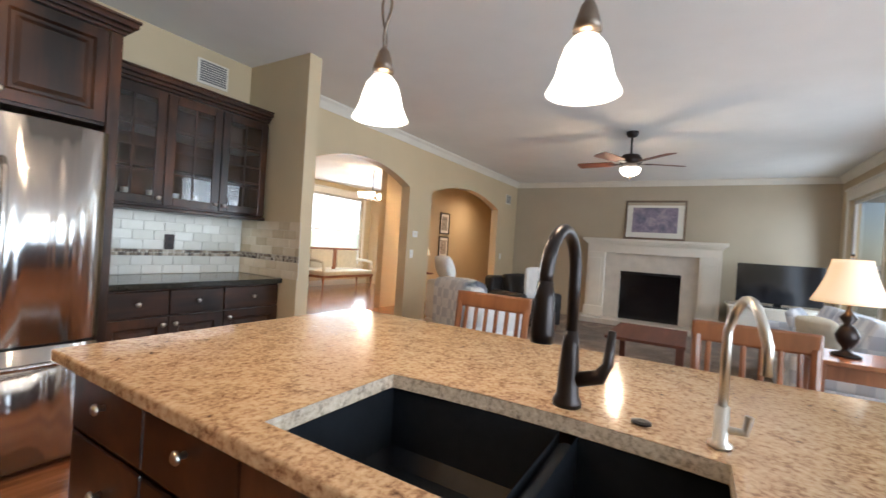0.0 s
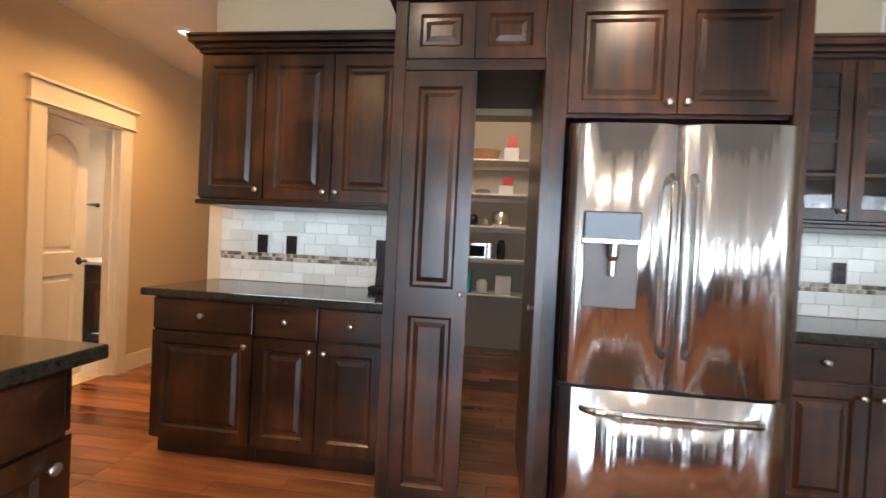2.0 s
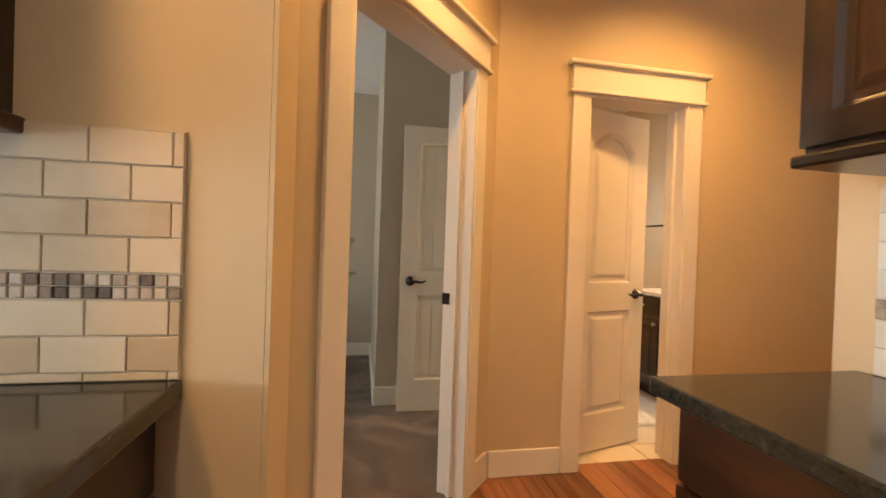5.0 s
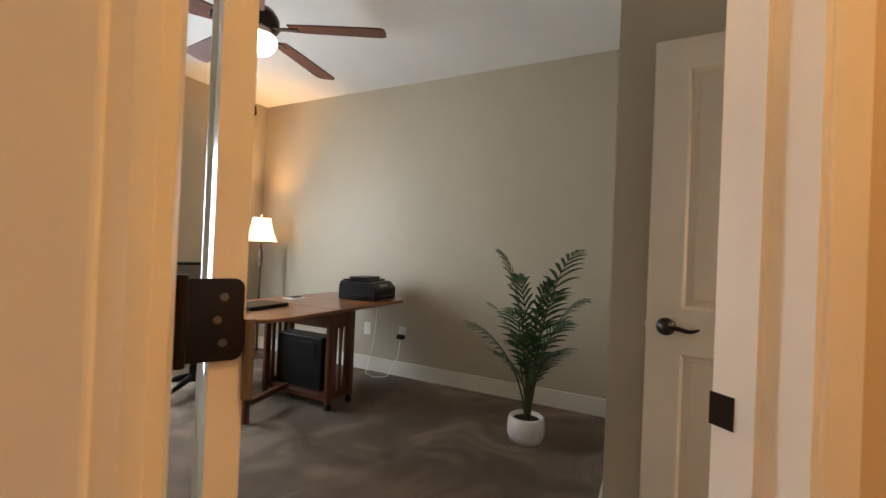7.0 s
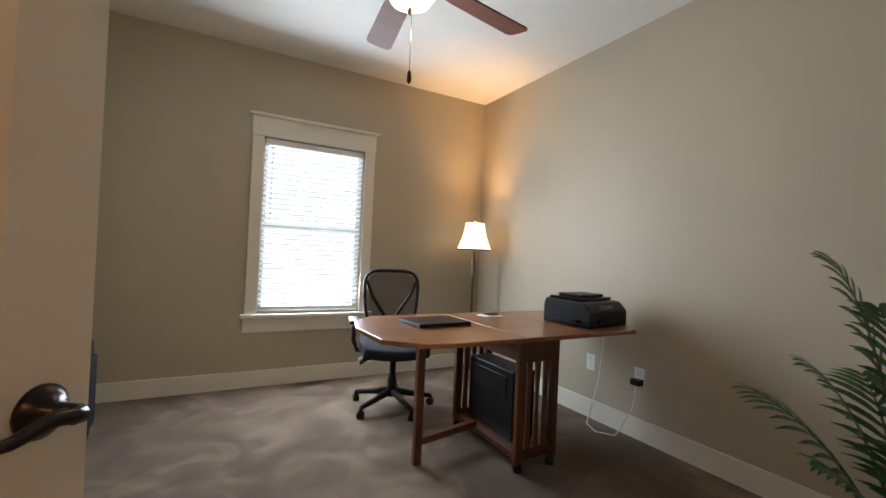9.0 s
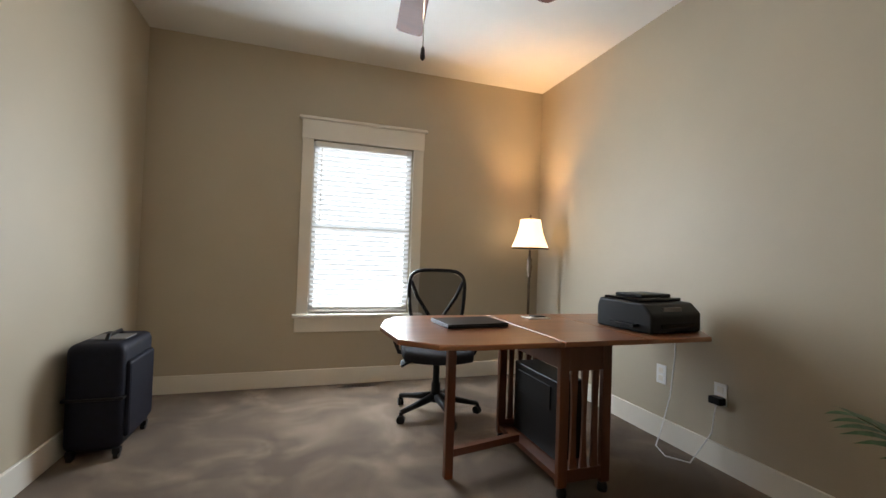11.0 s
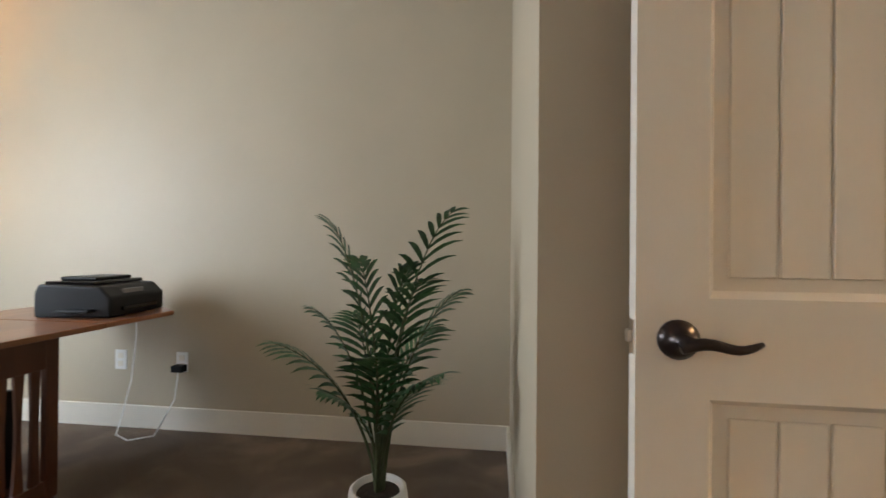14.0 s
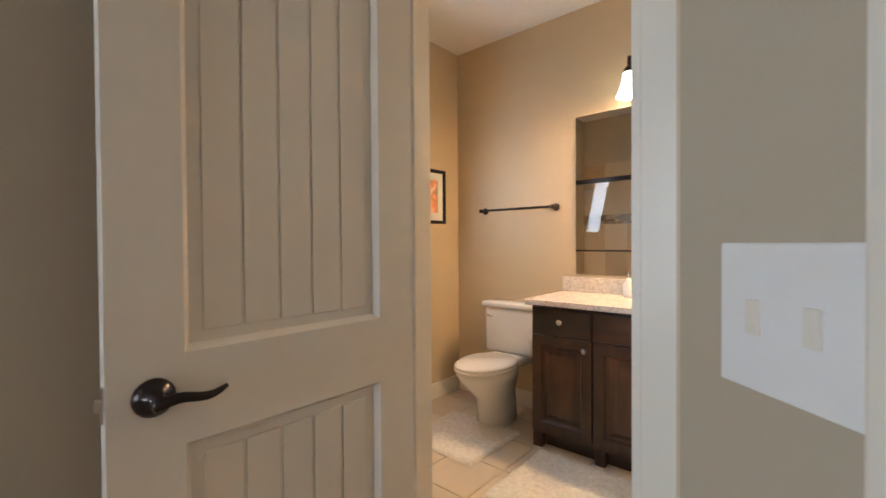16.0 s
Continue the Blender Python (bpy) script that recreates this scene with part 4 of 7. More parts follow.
# ---- island ----
IX0, IX1, IY0, IY1 = 0.46, 1.70, -1.1, 1.553
SX0, SX1, SY0, SY1 = 0.535, 0.945, -0.075, 0.705
root = thing("kitchen_island", (1.0, 0.2, 0), "dark alder kitchen island with drawers", "kitchen island")
part("body", box(IX0 + 0.06, SX0 - 0.03, IY0 + 0.05, IY1 - 0.05, 0.10, 0.875), CABZ, root)
part("body", box(SX1 + 0.07, IX1 - 0.28, IY0 + 0.05, IY1 - 0.05, 0.10, 0.875), CABZ, root)
part("body", box(SX0 - 0.03, SX1 + 0.07, SY1 + 0.05, IY1 - 0.05, 0.10, 0.875), CABZ, root)
part("body", box(SX0 - 0.03, SX1 + 0.07, IY0 + 0.05, SY0 - 0.04, 0.10, 0.875), CABZ, root)
part("toe_kick", box(IX0 + 0.13, IX1 - 0.30, IY0 + 0.08, IY1 - 0.08, 0, 0.10), CABX, root)
FACEX = Matrix(((0, 1, 0, IX0 + 0.04), (-1, 0, 0, 0), (0, 0, 1, 0), (0, 0, 0, 1)))  # local x runs along -y, front towards -x
for a, b in ((-1.50, -1.10), (-1.095, -0.72)):
    for z0, z1 in ((0.70, 0.865), (0.42, 0.69), (0.115, 0.41)):
        front_on(root, "drawer", a, b, z0, z1, 0, CABX, ((a + b) / 2, (z0 + z1) / 2 + 0.02), turn=FACEX, kind="drawer")
for a, b, k in ((-0.715, -0.30, -0.335), (-0.295, 0.12, -0.26), (0.125, 0.56, 0.16), (0.565, 1.03, 0.6)):
    front_on(root, "door", a, b, 0.115, 0.865, 0, CABZ, (k, 0.80), turn=FACEX)
# granite top with a real cut-out
_bm = bmesh.new()
n = 10
curve = [(SX1 + 0.025 * math.sin(math.pi * k / n) * (1 if k < 99 else 0), SY0 + (SY1 - SY0) * k / n) for k in range(n + 1)]
inner = [(SX0, SY0)] + curve + [(SX0, SY1)]
for z in (0.88, 0.918):
    vi = [_bm.verts.new((x, y, z)) for x, y in inner]
    c0, c1, c2, c3 = [_bm.verts.new(p) for p in ((IX0, IY0, z), (IX1, IY0, z), (IX1, IY1, z), (IX0, IY1, z))]
    _bm.faces.new((c0, c1, vi[1], vi[0]))
    _bm.faces.new([c1, c2] + vi[n + 1:0:-1])
    _bm.faces.new((c2, c3, vi[n + 2], vi[n + 1]))
    _bm.faces.new((c3, c0, vi[0], vi[n + 2]))
_bm.verts.ensure_lookup_table()
m_ = len(inner) + 4
for i in range(4):
    a, b = len(inner) + i, len(inner) + (i + 1) % 4
    _bm.faces.new((_bm.verts[a], _bm.verts[b], _bm.verts[m_ + b], _bm.verts[m_ + a]))
top = single("island_worktop", _bm, GRANITE, "polished gold speckled granite island worktop", "worktop")
bv = top.modifiers.new("edge", 'BEVEL')
bv.width, bv.segments, bv.limit_method, bv.angle_limit = 0.007, 3, 'ANGLE', radians(60)
_bm = bmesh.new()
for i in range(len(inner)):
    (xa, ya), (xb, yb) = inner[i], inner[(i + 1) % len(inner)]
    _bm.faces.new([_bm.verts.new(p) for p in ((xa, ya, 0.881), (xb, yb, 0.881), (xb, yb, 0.9165), (xa, ya, 0.9165))])
part("cutout_edge", _bm, EDGEG, top, "unpolished granite edge round the sink")
# sink
root = thing("kitchen_sink", (0.75, 0.28, 0.66), "black composite double-bowl undermount sink", "sink")
for ya, yb in ((0.245, SY1 + 0.012), (SY0 - 0.012, 0.205)):
    bm = bmesh.new()
    x0, x1, zb = SX0 - 0.012, SX1 + 0.026, 0.67
    P = [(x0, ya), (x1, ya), (x1, yb), (x0, yb)]
    Q = [(x0 + 0.03, ya + 0.03), (x1 - 0.03, ya + 0.03), (x1 - 0.03, yb - 0.03), (x0 + 0.03, yb - 0.03)]
    a = [bm.verts.new((x, y, 0.878)) for x, y in P]
    b = [bm.verts.new((x * 0.9 + q[0] * 0.1, y * 0.9 + q[1] * 0.1, zb + 0.04)) for (x, y), q in zip(P, Q)]
    c = [bm.verts.new((x, y, zb)) for x, y in Q]
    for u, w in ((a, b), (b, c)):
        for i in range(4):
            bm.faces.new((u[i], u[(i + 1) % 4], w[(i + 1) % 4], w[i]))
    bm.faces.new(c)
    bl = part("bowl", bm, SINKM, root)
    part("drain", lathe([(0.045, zb + 0.002), (0.04, zb + 0.006), (0.02, zb + 0.003)], ((x0 + x1) / 2, (ya + yb) / 2, 0), 20), CHROME, bl, "steel drain")
part("divider", box(SX0 - 0.01, SX1 + 0.024, 0.206, 0.244, 0.72, 0.865, 0.016), SINKM, root, "", True)
# ---- study things ----
def gateleg_desk():
    root = thing("gateleg_desk", (-4.65, 0.3, 0), "cherry drop-leaf desk with clipped corners and slatted ends", "desk")
    zt = 0.735
    leaf = [(-4.62, 0.63), (-4.62, -0.22), (-4.10, -0.22), (-3.96, -0.08), (-3.90, 0.14), (-3.92, 0.46), (-4.06, 0.60), (-4.22, 0.63)]
    mid = [(-4.625, 0.63), (-5.07, 0.63), (-5.07, -0.22), (-4.625, -0.22)]
    right = [(-5.075, 0.63), (-5.075, -0.22), (-5.52, -0.22), (-5.62, -0.05), (-5.62, 0.42), (-5.46, 0.63)]
    part("drop_leaf", prism(leaf, zt, zt + 0.024, None, 0.006), DESKW, root)
    part("tabletop", prism(mid, zt, zt + 0.024, None, 0.004), DESKW, root)
    part("drop_leaf", prism(right, zt, zt + 0.024, None, 0.006), DESKW, root)
    x0, x1, y0, y1 = -4.98, -4.69, -0.17, 0.50
    for y in (y1, y0):
        s = 1 if y == y1 else -1
        ya, yb = (y - 0.03, y) if s > 0 else (y, y + 0.03)
        for a in (x0, x1 - 0.05):
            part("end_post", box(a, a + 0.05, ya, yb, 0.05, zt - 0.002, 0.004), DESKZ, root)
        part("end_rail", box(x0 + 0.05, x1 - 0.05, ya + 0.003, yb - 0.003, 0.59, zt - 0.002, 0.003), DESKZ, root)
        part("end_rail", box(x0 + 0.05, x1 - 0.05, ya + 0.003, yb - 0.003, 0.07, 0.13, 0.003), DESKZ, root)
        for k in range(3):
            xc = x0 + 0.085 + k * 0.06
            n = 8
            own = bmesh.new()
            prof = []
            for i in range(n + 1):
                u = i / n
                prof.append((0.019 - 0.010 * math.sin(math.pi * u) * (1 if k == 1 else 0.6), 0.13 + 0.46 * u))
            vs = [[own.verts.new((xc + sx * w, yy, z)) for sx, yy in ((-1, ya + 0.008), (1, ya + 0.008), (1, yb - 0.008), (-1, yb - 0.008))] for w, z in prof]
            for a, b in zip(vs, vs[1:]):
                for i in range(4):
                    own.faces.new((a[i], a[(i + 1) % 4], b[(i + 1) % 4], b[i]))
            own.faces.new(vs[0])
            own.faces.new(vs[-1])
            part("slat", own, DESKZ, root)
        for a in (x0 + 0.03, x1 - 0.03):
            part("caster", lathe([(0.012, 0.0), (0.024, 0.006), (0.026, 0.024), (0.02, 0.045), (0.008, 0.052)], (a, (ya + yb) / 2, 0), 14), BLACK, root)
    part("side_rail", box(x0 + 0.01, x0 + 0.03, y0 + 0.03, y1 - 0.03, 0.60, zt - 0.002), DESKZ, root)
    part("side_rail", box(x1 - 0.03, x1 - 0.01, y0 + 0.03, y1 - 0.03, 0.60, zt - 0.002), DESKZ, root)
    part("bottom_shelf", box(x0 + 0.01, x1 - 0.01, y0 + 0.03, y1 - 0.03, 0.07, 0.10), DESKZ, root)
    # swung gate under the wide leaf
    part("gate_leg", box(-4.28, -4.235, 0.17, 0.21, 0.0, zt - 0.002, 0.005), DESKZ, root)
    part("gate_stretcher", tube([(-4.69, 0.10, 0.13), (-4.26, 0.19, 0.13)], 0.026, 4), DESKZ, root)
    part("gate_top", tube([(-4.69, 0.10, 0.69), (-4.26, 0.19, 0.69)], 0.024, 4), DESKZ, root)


gateleg_desk()
root = thing("computer_tower", (-4.83, 0.1, 0.1), "black computer tower under the desk", "computer")
part("case", box(-4.93, -4.77, -0.10, 0.36, 0.102, 0.50, 0.008), BLACK, root)
part("front_panel", box(-4.769, -4.763, -0.06, 0.30, 0.34, 0.46, 0.002), BLACK, root)

root = thing("laptop", (-4.37, 0.12, 0.76), "closed dark laptop lying on the desk", "laptop")
_m = Matrix.Translation((-4.37, 0.13, 0.76)) @ Matrix.Rotation(radians(4), 4, 'Z')
part("base", moved(box(-0.17, 0.17, -0.12, 0.12, 0.0, 0.012, 0.004), _m), BLACK, root)
part("lid", moved(box(-0.17, 0.17, -0.12, 0.12, 0.013, 0.021, 0.003), _m), BLACK, root)
root = thing("phone_tray", (-4.86, -0.02, 0.76), "small pale tray with a phone on the desk", "tray")
part("tray", box(-4.95, -4.80, -0.10, 0.0, 0.7595, 0.766, 0.003), PAPER, root)
part("phone", box(-4.93, -4.85, -0.09, -0.03, 0.767, 0.774, 0.002), BLACK, root)

root = thing("printer", (-5.28, 0.28, 0.76), "black office printer with paper trays on the desk", "printer")
_m = Matrix.Translation((-5.34, 0.34, 0.7595)) @ Matrix.Rotation(radians(8), 4, 'Z') @ Matrix.Diagonal((0.88, 0.88, 0.95, 1))
_bm = bmesh.new()
_pr = [(-0.20, 0.0), (0.20, 0.0), (0.20, 0.10), (0.14, 0.155), (-0.18, 0.165), (-0.20, 0.12)]
_f = _bm.faces.new([_bm.verts.new((-0.22, y, z)) for y, z in _pr])
_r = bmesh.ops.extrude_face_region(_bm, geom=[_f])
for v in _r["geom"]:
    if isinstance(v, bmesh.types.BMVert):
        v.co.x = 0.22
bmesh.ops.bevel(_bm, geom=_bm.edges[:], offset=0.012, segments=2, profile=0.5, affect='EDGES')
part("body", moved(_bm, _m), BLACK, root)
part("lid", moved(box(-0.19, 0.19, -0.17, 0.09, 0.160, 0.178, 0.006), _m), GLOSS, root)
part("document_feeder", moved(box(-0.15, 0.12, -0.15, 0.05, 0.178, 0.196, 0.008), _m), BLACK, root)
part("control_panel", moved(box(-0.06, 0.10, 0.165, 0.185, 0.10, 0.135, 0.004) , _m), GREYP, root, "grey control panel with a small screen")
part("paper_tray", moved(box(0.20, 0.27, -0.06, 0.12, 0.03, 0.045, 0.004), _m), BLACK, root)
part("output_tray", moved(box(-0.14, 0.14, 0.19, 0.215, 0.03, 0.05, 0.004), _m), GLOSS, root)


def office_chair():
    c = Vector((-4.45, -0.66, 0))
    m = Matrix.Translation(c) @ Matrix.Rotation(radians(-14), 4, 'Z')  # faces +y
    root = thing("office_chair", c, "black mesh-back office chair on casters", "chair")
    for k in range(5):
        a = radians(90 + 72 * k + 20)
        dx, dy = math.cos(a), math.sin(a)
        part("base_arm", moved(tube([(0.03 * dx, 0.03 * dy, 0.125), (0.16 * dx, 0.16 * dy, 0.10), (0.30 * dx, 0.30 * dy, 0.075)], 0.02, 10, None, [0.028, 0.022, 0.016]), m), BLACK, root, "", True)
        w = moved(lathe([(0.012, -0.02), (0.028, -0.018), (0.028, -0.004), (0.02, 0), (0.028, 0.004), (0.028, 0.018), (0.012, 0.02)], (0, 0, 0), 14, None, 'x'), Matrix.Translation((0.30 * dx, 0.30 * dy, 0.0285)) @ Matrix.Rotation(a + 0.8, 4, 'Z'))
        part("caster", moved(w, m), BLACK, root)
        part("caster_fork", moved(box(0.30 * dx - 0.012, 0.30 * dx + 0.012, 0.30 * dy - 0.012, 0.30 * dy + 0.012, 0.04, 0.08, 0.004), m), BLACK, root)
    part("gas_lift", moved(lathe([(0.035, 0.09), (0.033, 0.22), (0.024, 0.23), (0.022, 0.40)], (0, 0, 0), 16), m), BLACK, root, "", True)
    part("mechanism", moved(box(-0.09, 0.09, -0.14, 0.08, 0.385, 0.43, 0.012), m), BLACK, root)
    for k in range(3):
        part("lever", moved(tube([(0.08, -0.05 + 0.04 * k, 0.40), (0.20, -0.06 + 0.05 * k, 0.37), (0.25, -0.05 + 0.05 * k, 0.345)], 0.011, 8, None, [0.007, 0.011, 0.013]), m), BLACK, root)
    own = bmesh.new()
    bmesh.ops.create_grid(own, x_segments=14, y_segments=14, size=1)
    for v in own.verts:
        x, y = v.co.x, v.co.y
        k = (1 - 0.22 * y * y) ** 0.5
        v.co = (0.255 * x * (1 - 0.10 * y * y), 0.245 * y * (1 - 0.10 * x * x), 0.50 - 0.018 * (1 - x * x) - (0.045 * max(0, y - 0.4) ** 2))
    r = bmesh.ops.extrude_face_region(own, geom=own.faces[:])
    for v in r["geom"]:
        if isinstance(v, bmesh.types.BMVert):
            v.co.z -= 0.07
    bmesh.ops.bevel(own, geom=[e for e in own.edges if len(e.link_faces) == 2 and e.calc_face_angle(0) > 0.9], offset=0.022, segments=3, profile=0.5, affect='EDGES')
    part("seat", moved(own, m), FAB, root, "black padded seat", True)
    for s in (-1, 1):
        part("arm_post", moved(tube([(s * 0.12, 0.0, 0.415), (s * 0.27, -0.01, 0.43), (s * 0.295, -0.02, 0.50), (s * 0.295, -0.03, 0.635)], 0.016, 8, None, [0.014, 0.016, 0.018, 0.018]), m), BLACK, root, "", True)
        part("arm_pad", moved(box(s * 0.295 - 0.04, s * 0.295 + 0.04, -0.14, 0.10, 0.632, 0.66, 0.012, None, 3), m), BLACK, root, "padded black armrest", True)
    # back: frame loop, mesh and the crossed struts

    def back_at(u, z):
        return Vector((u, -0.235 - 0.10 * (z - 0.55) + 0.10 * u * u * 4, z))
    loop = []
    N = 40
    for i in range(N + 1):
        a = 2 * math.pi * i / N
        sx = math.copysign(abs(math.cos(a)) ** 0.45, math.cos(a))
        sz = math.copysign(abs(math.sin(a)) ** 0.55, math.sin(a))
        z = 0.79 + 0.215 * sz
        loop.append(back_at(0.225 * sx * (0.86 + 0.14 * (z - 0.57) / 0.43), z))
    part("back_frame", moved(tube(loop, 0.014, 8), m), BLACK, root, "", True)
    own = bmesh.new()
    nu, nz = 12, 12
    grid = []
    for j in range(nz + 1):
        z = 0.585 + 0.41 * j / nz
        sz = (z - 0.79) / 0.215
        hw = 0.22 * (max(0.02, 1 - abs(sz) ** 3.6) ** 0.4) * (0.86 + 0.14 * (z - 0.57) / 0.43)
        grid.append([own.verts.new(back_at(hw * (2 * i / nu - 1), z)) for i in range(nu + 1)])
    for a, b in zip(grid, grid[1:]):
        for i in range(nu):
            own.faces.new((a[i], a[i + 1], b[i + 1], b[i]))
    ob = part("back_mesh", moved(own, m), MESHM2, root, "see-through black mesh", True)
    for s in (-1, 1):
        part("strut", moved(tube([Vector((s * 0.02, -0.25, 0.60)), back_at(s * 0.07, 0.68) + Vector((0, -0.02, 0)), back_at(s * 0.15, 0.80) + Vector((0, -0.015, 0)), back_at(s * 0.20, 0.92)], 0.014, 8), m), BLACK, root, "", True)
    part("spine", moved(tube([(0, -0.10, 0.41), (0, -0.26, 0.42), (0, -0.30, 0.50), (0, -0.265, 0.62)], 0.024, 10), m), BLACK, root, "", True)


MESHM2, _nt, _b = shader("open_mesh")
_b.inputs["Base Color"].default_value = (0.03, 0.03, 0.032, 1)
_b.inputs["Roughness"].default_value = 0.8
_tr = _nt.nodes.new("ShaderNodeBsdfTransparent")
_ms = _nt.nodes.new("ShaderNodeMixShader")
_ms.inputs[0].default_value = 0.62
_nt.links.new(_tr.outputs[0], _ms.inputs[1])
_nt.links.new(_b.outputs[0], _ms.inputs[2])
_nt.links.new(_ms.outputs[0], _nt.nodes["Material Output"].inputs[0])
MATP, _nt, _b = shader("clear_mat")
_b.inputs["Base Color"].default_value = (0.55, 0.54, 0.52, 1)
_b.inputs["Roughness"].default_value = 0.12
_tr = _nt.nodes.new("ShaderNodeBsdfTransparent")
_ms = _nt.nodes.new("ShaderNodeMixShader")
_ms.inputs[0].default_value = 0.4
_nt.links.new(_tr.outputs[0], _ms.inputs[1])
_nt.links.new(_b.outputs[0], _ms.inputs[2])
_nt.links.new(_ms.outputs[0], _nt.nodes["Material Output"].inputs[0])
office_chair()
single("chair_mat", box(-4.72, -4.02, -0.95, -0.30, 0.0, 0.005, 0.002), MATP, "clear plastic chair mat on the carpet", "mat")


def shade_bm(r0, r1, z0, z1, at, flare=0.0, n=36, th=0.004):
    prof = []
    for k in range(9):
        u = k / 8
        prof.append((r0 + (r1 - r0) * u - flare * math.sin(math.pi * u), z0 + (z1 - z0) * u))
    own = bmesh.new()
    rings = []
    for r, z in prof + [(r - th, z) for r, z in reversed(prof)]:
        rings.append([own.verts.new((at[0] + r * math.cos(2 * math.pi * i / n), at[1] + r * math.sin(2 * math.pi * i / n), at[2] + z)) for i in range(n)])
    rings.append(rings[0])
    for a, b in zip(rings, rings[1:]):
        for i in range(n):
            own.faces.new((a[i], a[(i + 1) % n], b[(i + 1) % n], b[i]))
    return own


LX, LY = -5.45, -1.16
root = thing("floor_lamp", (LX, LY, 0), "pewter floor lamp with a lit cream bell shade", "lamp")
part("shade", shade_bm(0.165, 0.09, 1.215, 1.47, (LX, LY, 0), 0.012), SHADEF, root, "lit cream fabric shade", True)
part("shade_trim", lathe([(0.164, 1.208), (0.169, 1.214), (0.164, 1.22)], (LX, LY, 0), 36), PEWTER, root)
part("pole", lathe([(0.012, 0.03), (0.012, 0.95), (0.022, 0.96), (0.014, 0.975), (0.02, 1.0), (0.028, 1.05), (0.018, 1.08), (0.026, 1.11), (0.012, 1.13), (0.008, 1.2)], (LX, LY, 0), 18), PEWTER, root, "", True)
part("foot", lathe([(0.14, 0.0), (0.14, 0.015), (0.10, 0.025), (0.03, 0.04), (0.012, 0.06)], (LX, LY, 0), 28), PEWTER, root, "", True)
part("finial", lathe([(0.004, 1.44), (0.004, 1.485), (0.012, 1.495), (0.008, 1.51), (0.002, 1.52)], (LX, LY, 0), 12), PEWTER, root)


def fan(name, at, turn, drop, label, radius=0.66, chains=True, n=5):
    x, y, z = at
    root = thing(name, (x, y, H), label, "ceiling fan", "ceiling fans")
    part("canopy", lathe([(0.07, H - 0.002), (0.07, H - 0.03), (0.05, H - 0.06), (0.015, H - 0.07)], (x, y, 0), 20), BRONZE, root, "", True)
    part("downrod", lathe([(0.012, z + 0.09), (0.012, H - 0.06)], (x, y, 0), 10), BRONZE, root)
    part("motor", lathe([(0.03, z + 0.11), (0.10, z + 0.09), (0.125, z + 0.05), (0.125, z + 0.0), (0.09, z - 0.03), (0.06, z - 0.05)], (x, y, 0), 28), BRONZE, root, "", True)
    part("light_bowl", lathe([(0.06, z - 0.05), (0.115, z - 0.06), (0.118, z - 0.085), (0.09, z - 0.13), (0.04, z - 0.155), (0.005, z - 0.16)], (x, y, 0), 28), SHADEW, root, "lit white glass bowl", True)
    part("bowl_finial", lathe([(0.012, z - 0.158), (0.014, z - 0.172), (0.004, z - 0.19)], (x, y, 0), 10), BRONZE, root)
    for k in range(n):
        m = Matrix.Translation((x, y, z)) @ Matrix.Rotation(radians(turn + 360 / n * k), 4, 'Z') @ Matrix.Rotation(radians(10), 4, 'X')
        pts = [(0.19, -0.055), (0.30, -0.066), (radius - 0.03, -0.078), (radius - 0.005, -0.06), (radius, 0.0), (radius - 0.005, 0.06), (radius - 0.03, 0.078), (0.30, 0.066), (0.19, 0.055)]
        b = part("blade", moved(prism(pts, -0.004, 0.004), m), BLADEW, root, "dark cherry fan blade")
        part("blade_iron", moved(box(0.10, 0.24, -0.025, 0.025, -0.012, -0.005, 0.003), m), BRONZE, b)
    if chains:
        for dx, l in ((0.0, 0.33),):
            part("pull_chain", tube([(x + dx, y + 0.02, z - 0.06), (x + dx, y + 0.02, z - 0.12 - l)], 0.0022, 6), NICKEL, root)
            part("chain_pull", lathe([(0.003, z - 0.18 - l), (0.011, z - 0.17 - l), (0.008, z - 0.13 - l), (0.003, z - 0.12 - l)], (x + dx, y + 0.02, 0), 10), BRONZE, root)


fan("ceiling_fan", (-3.97, 0.50, 2.43), 190, 0, "bronze ceiling fan with dark cherry blades and lit bowl", 0.74)


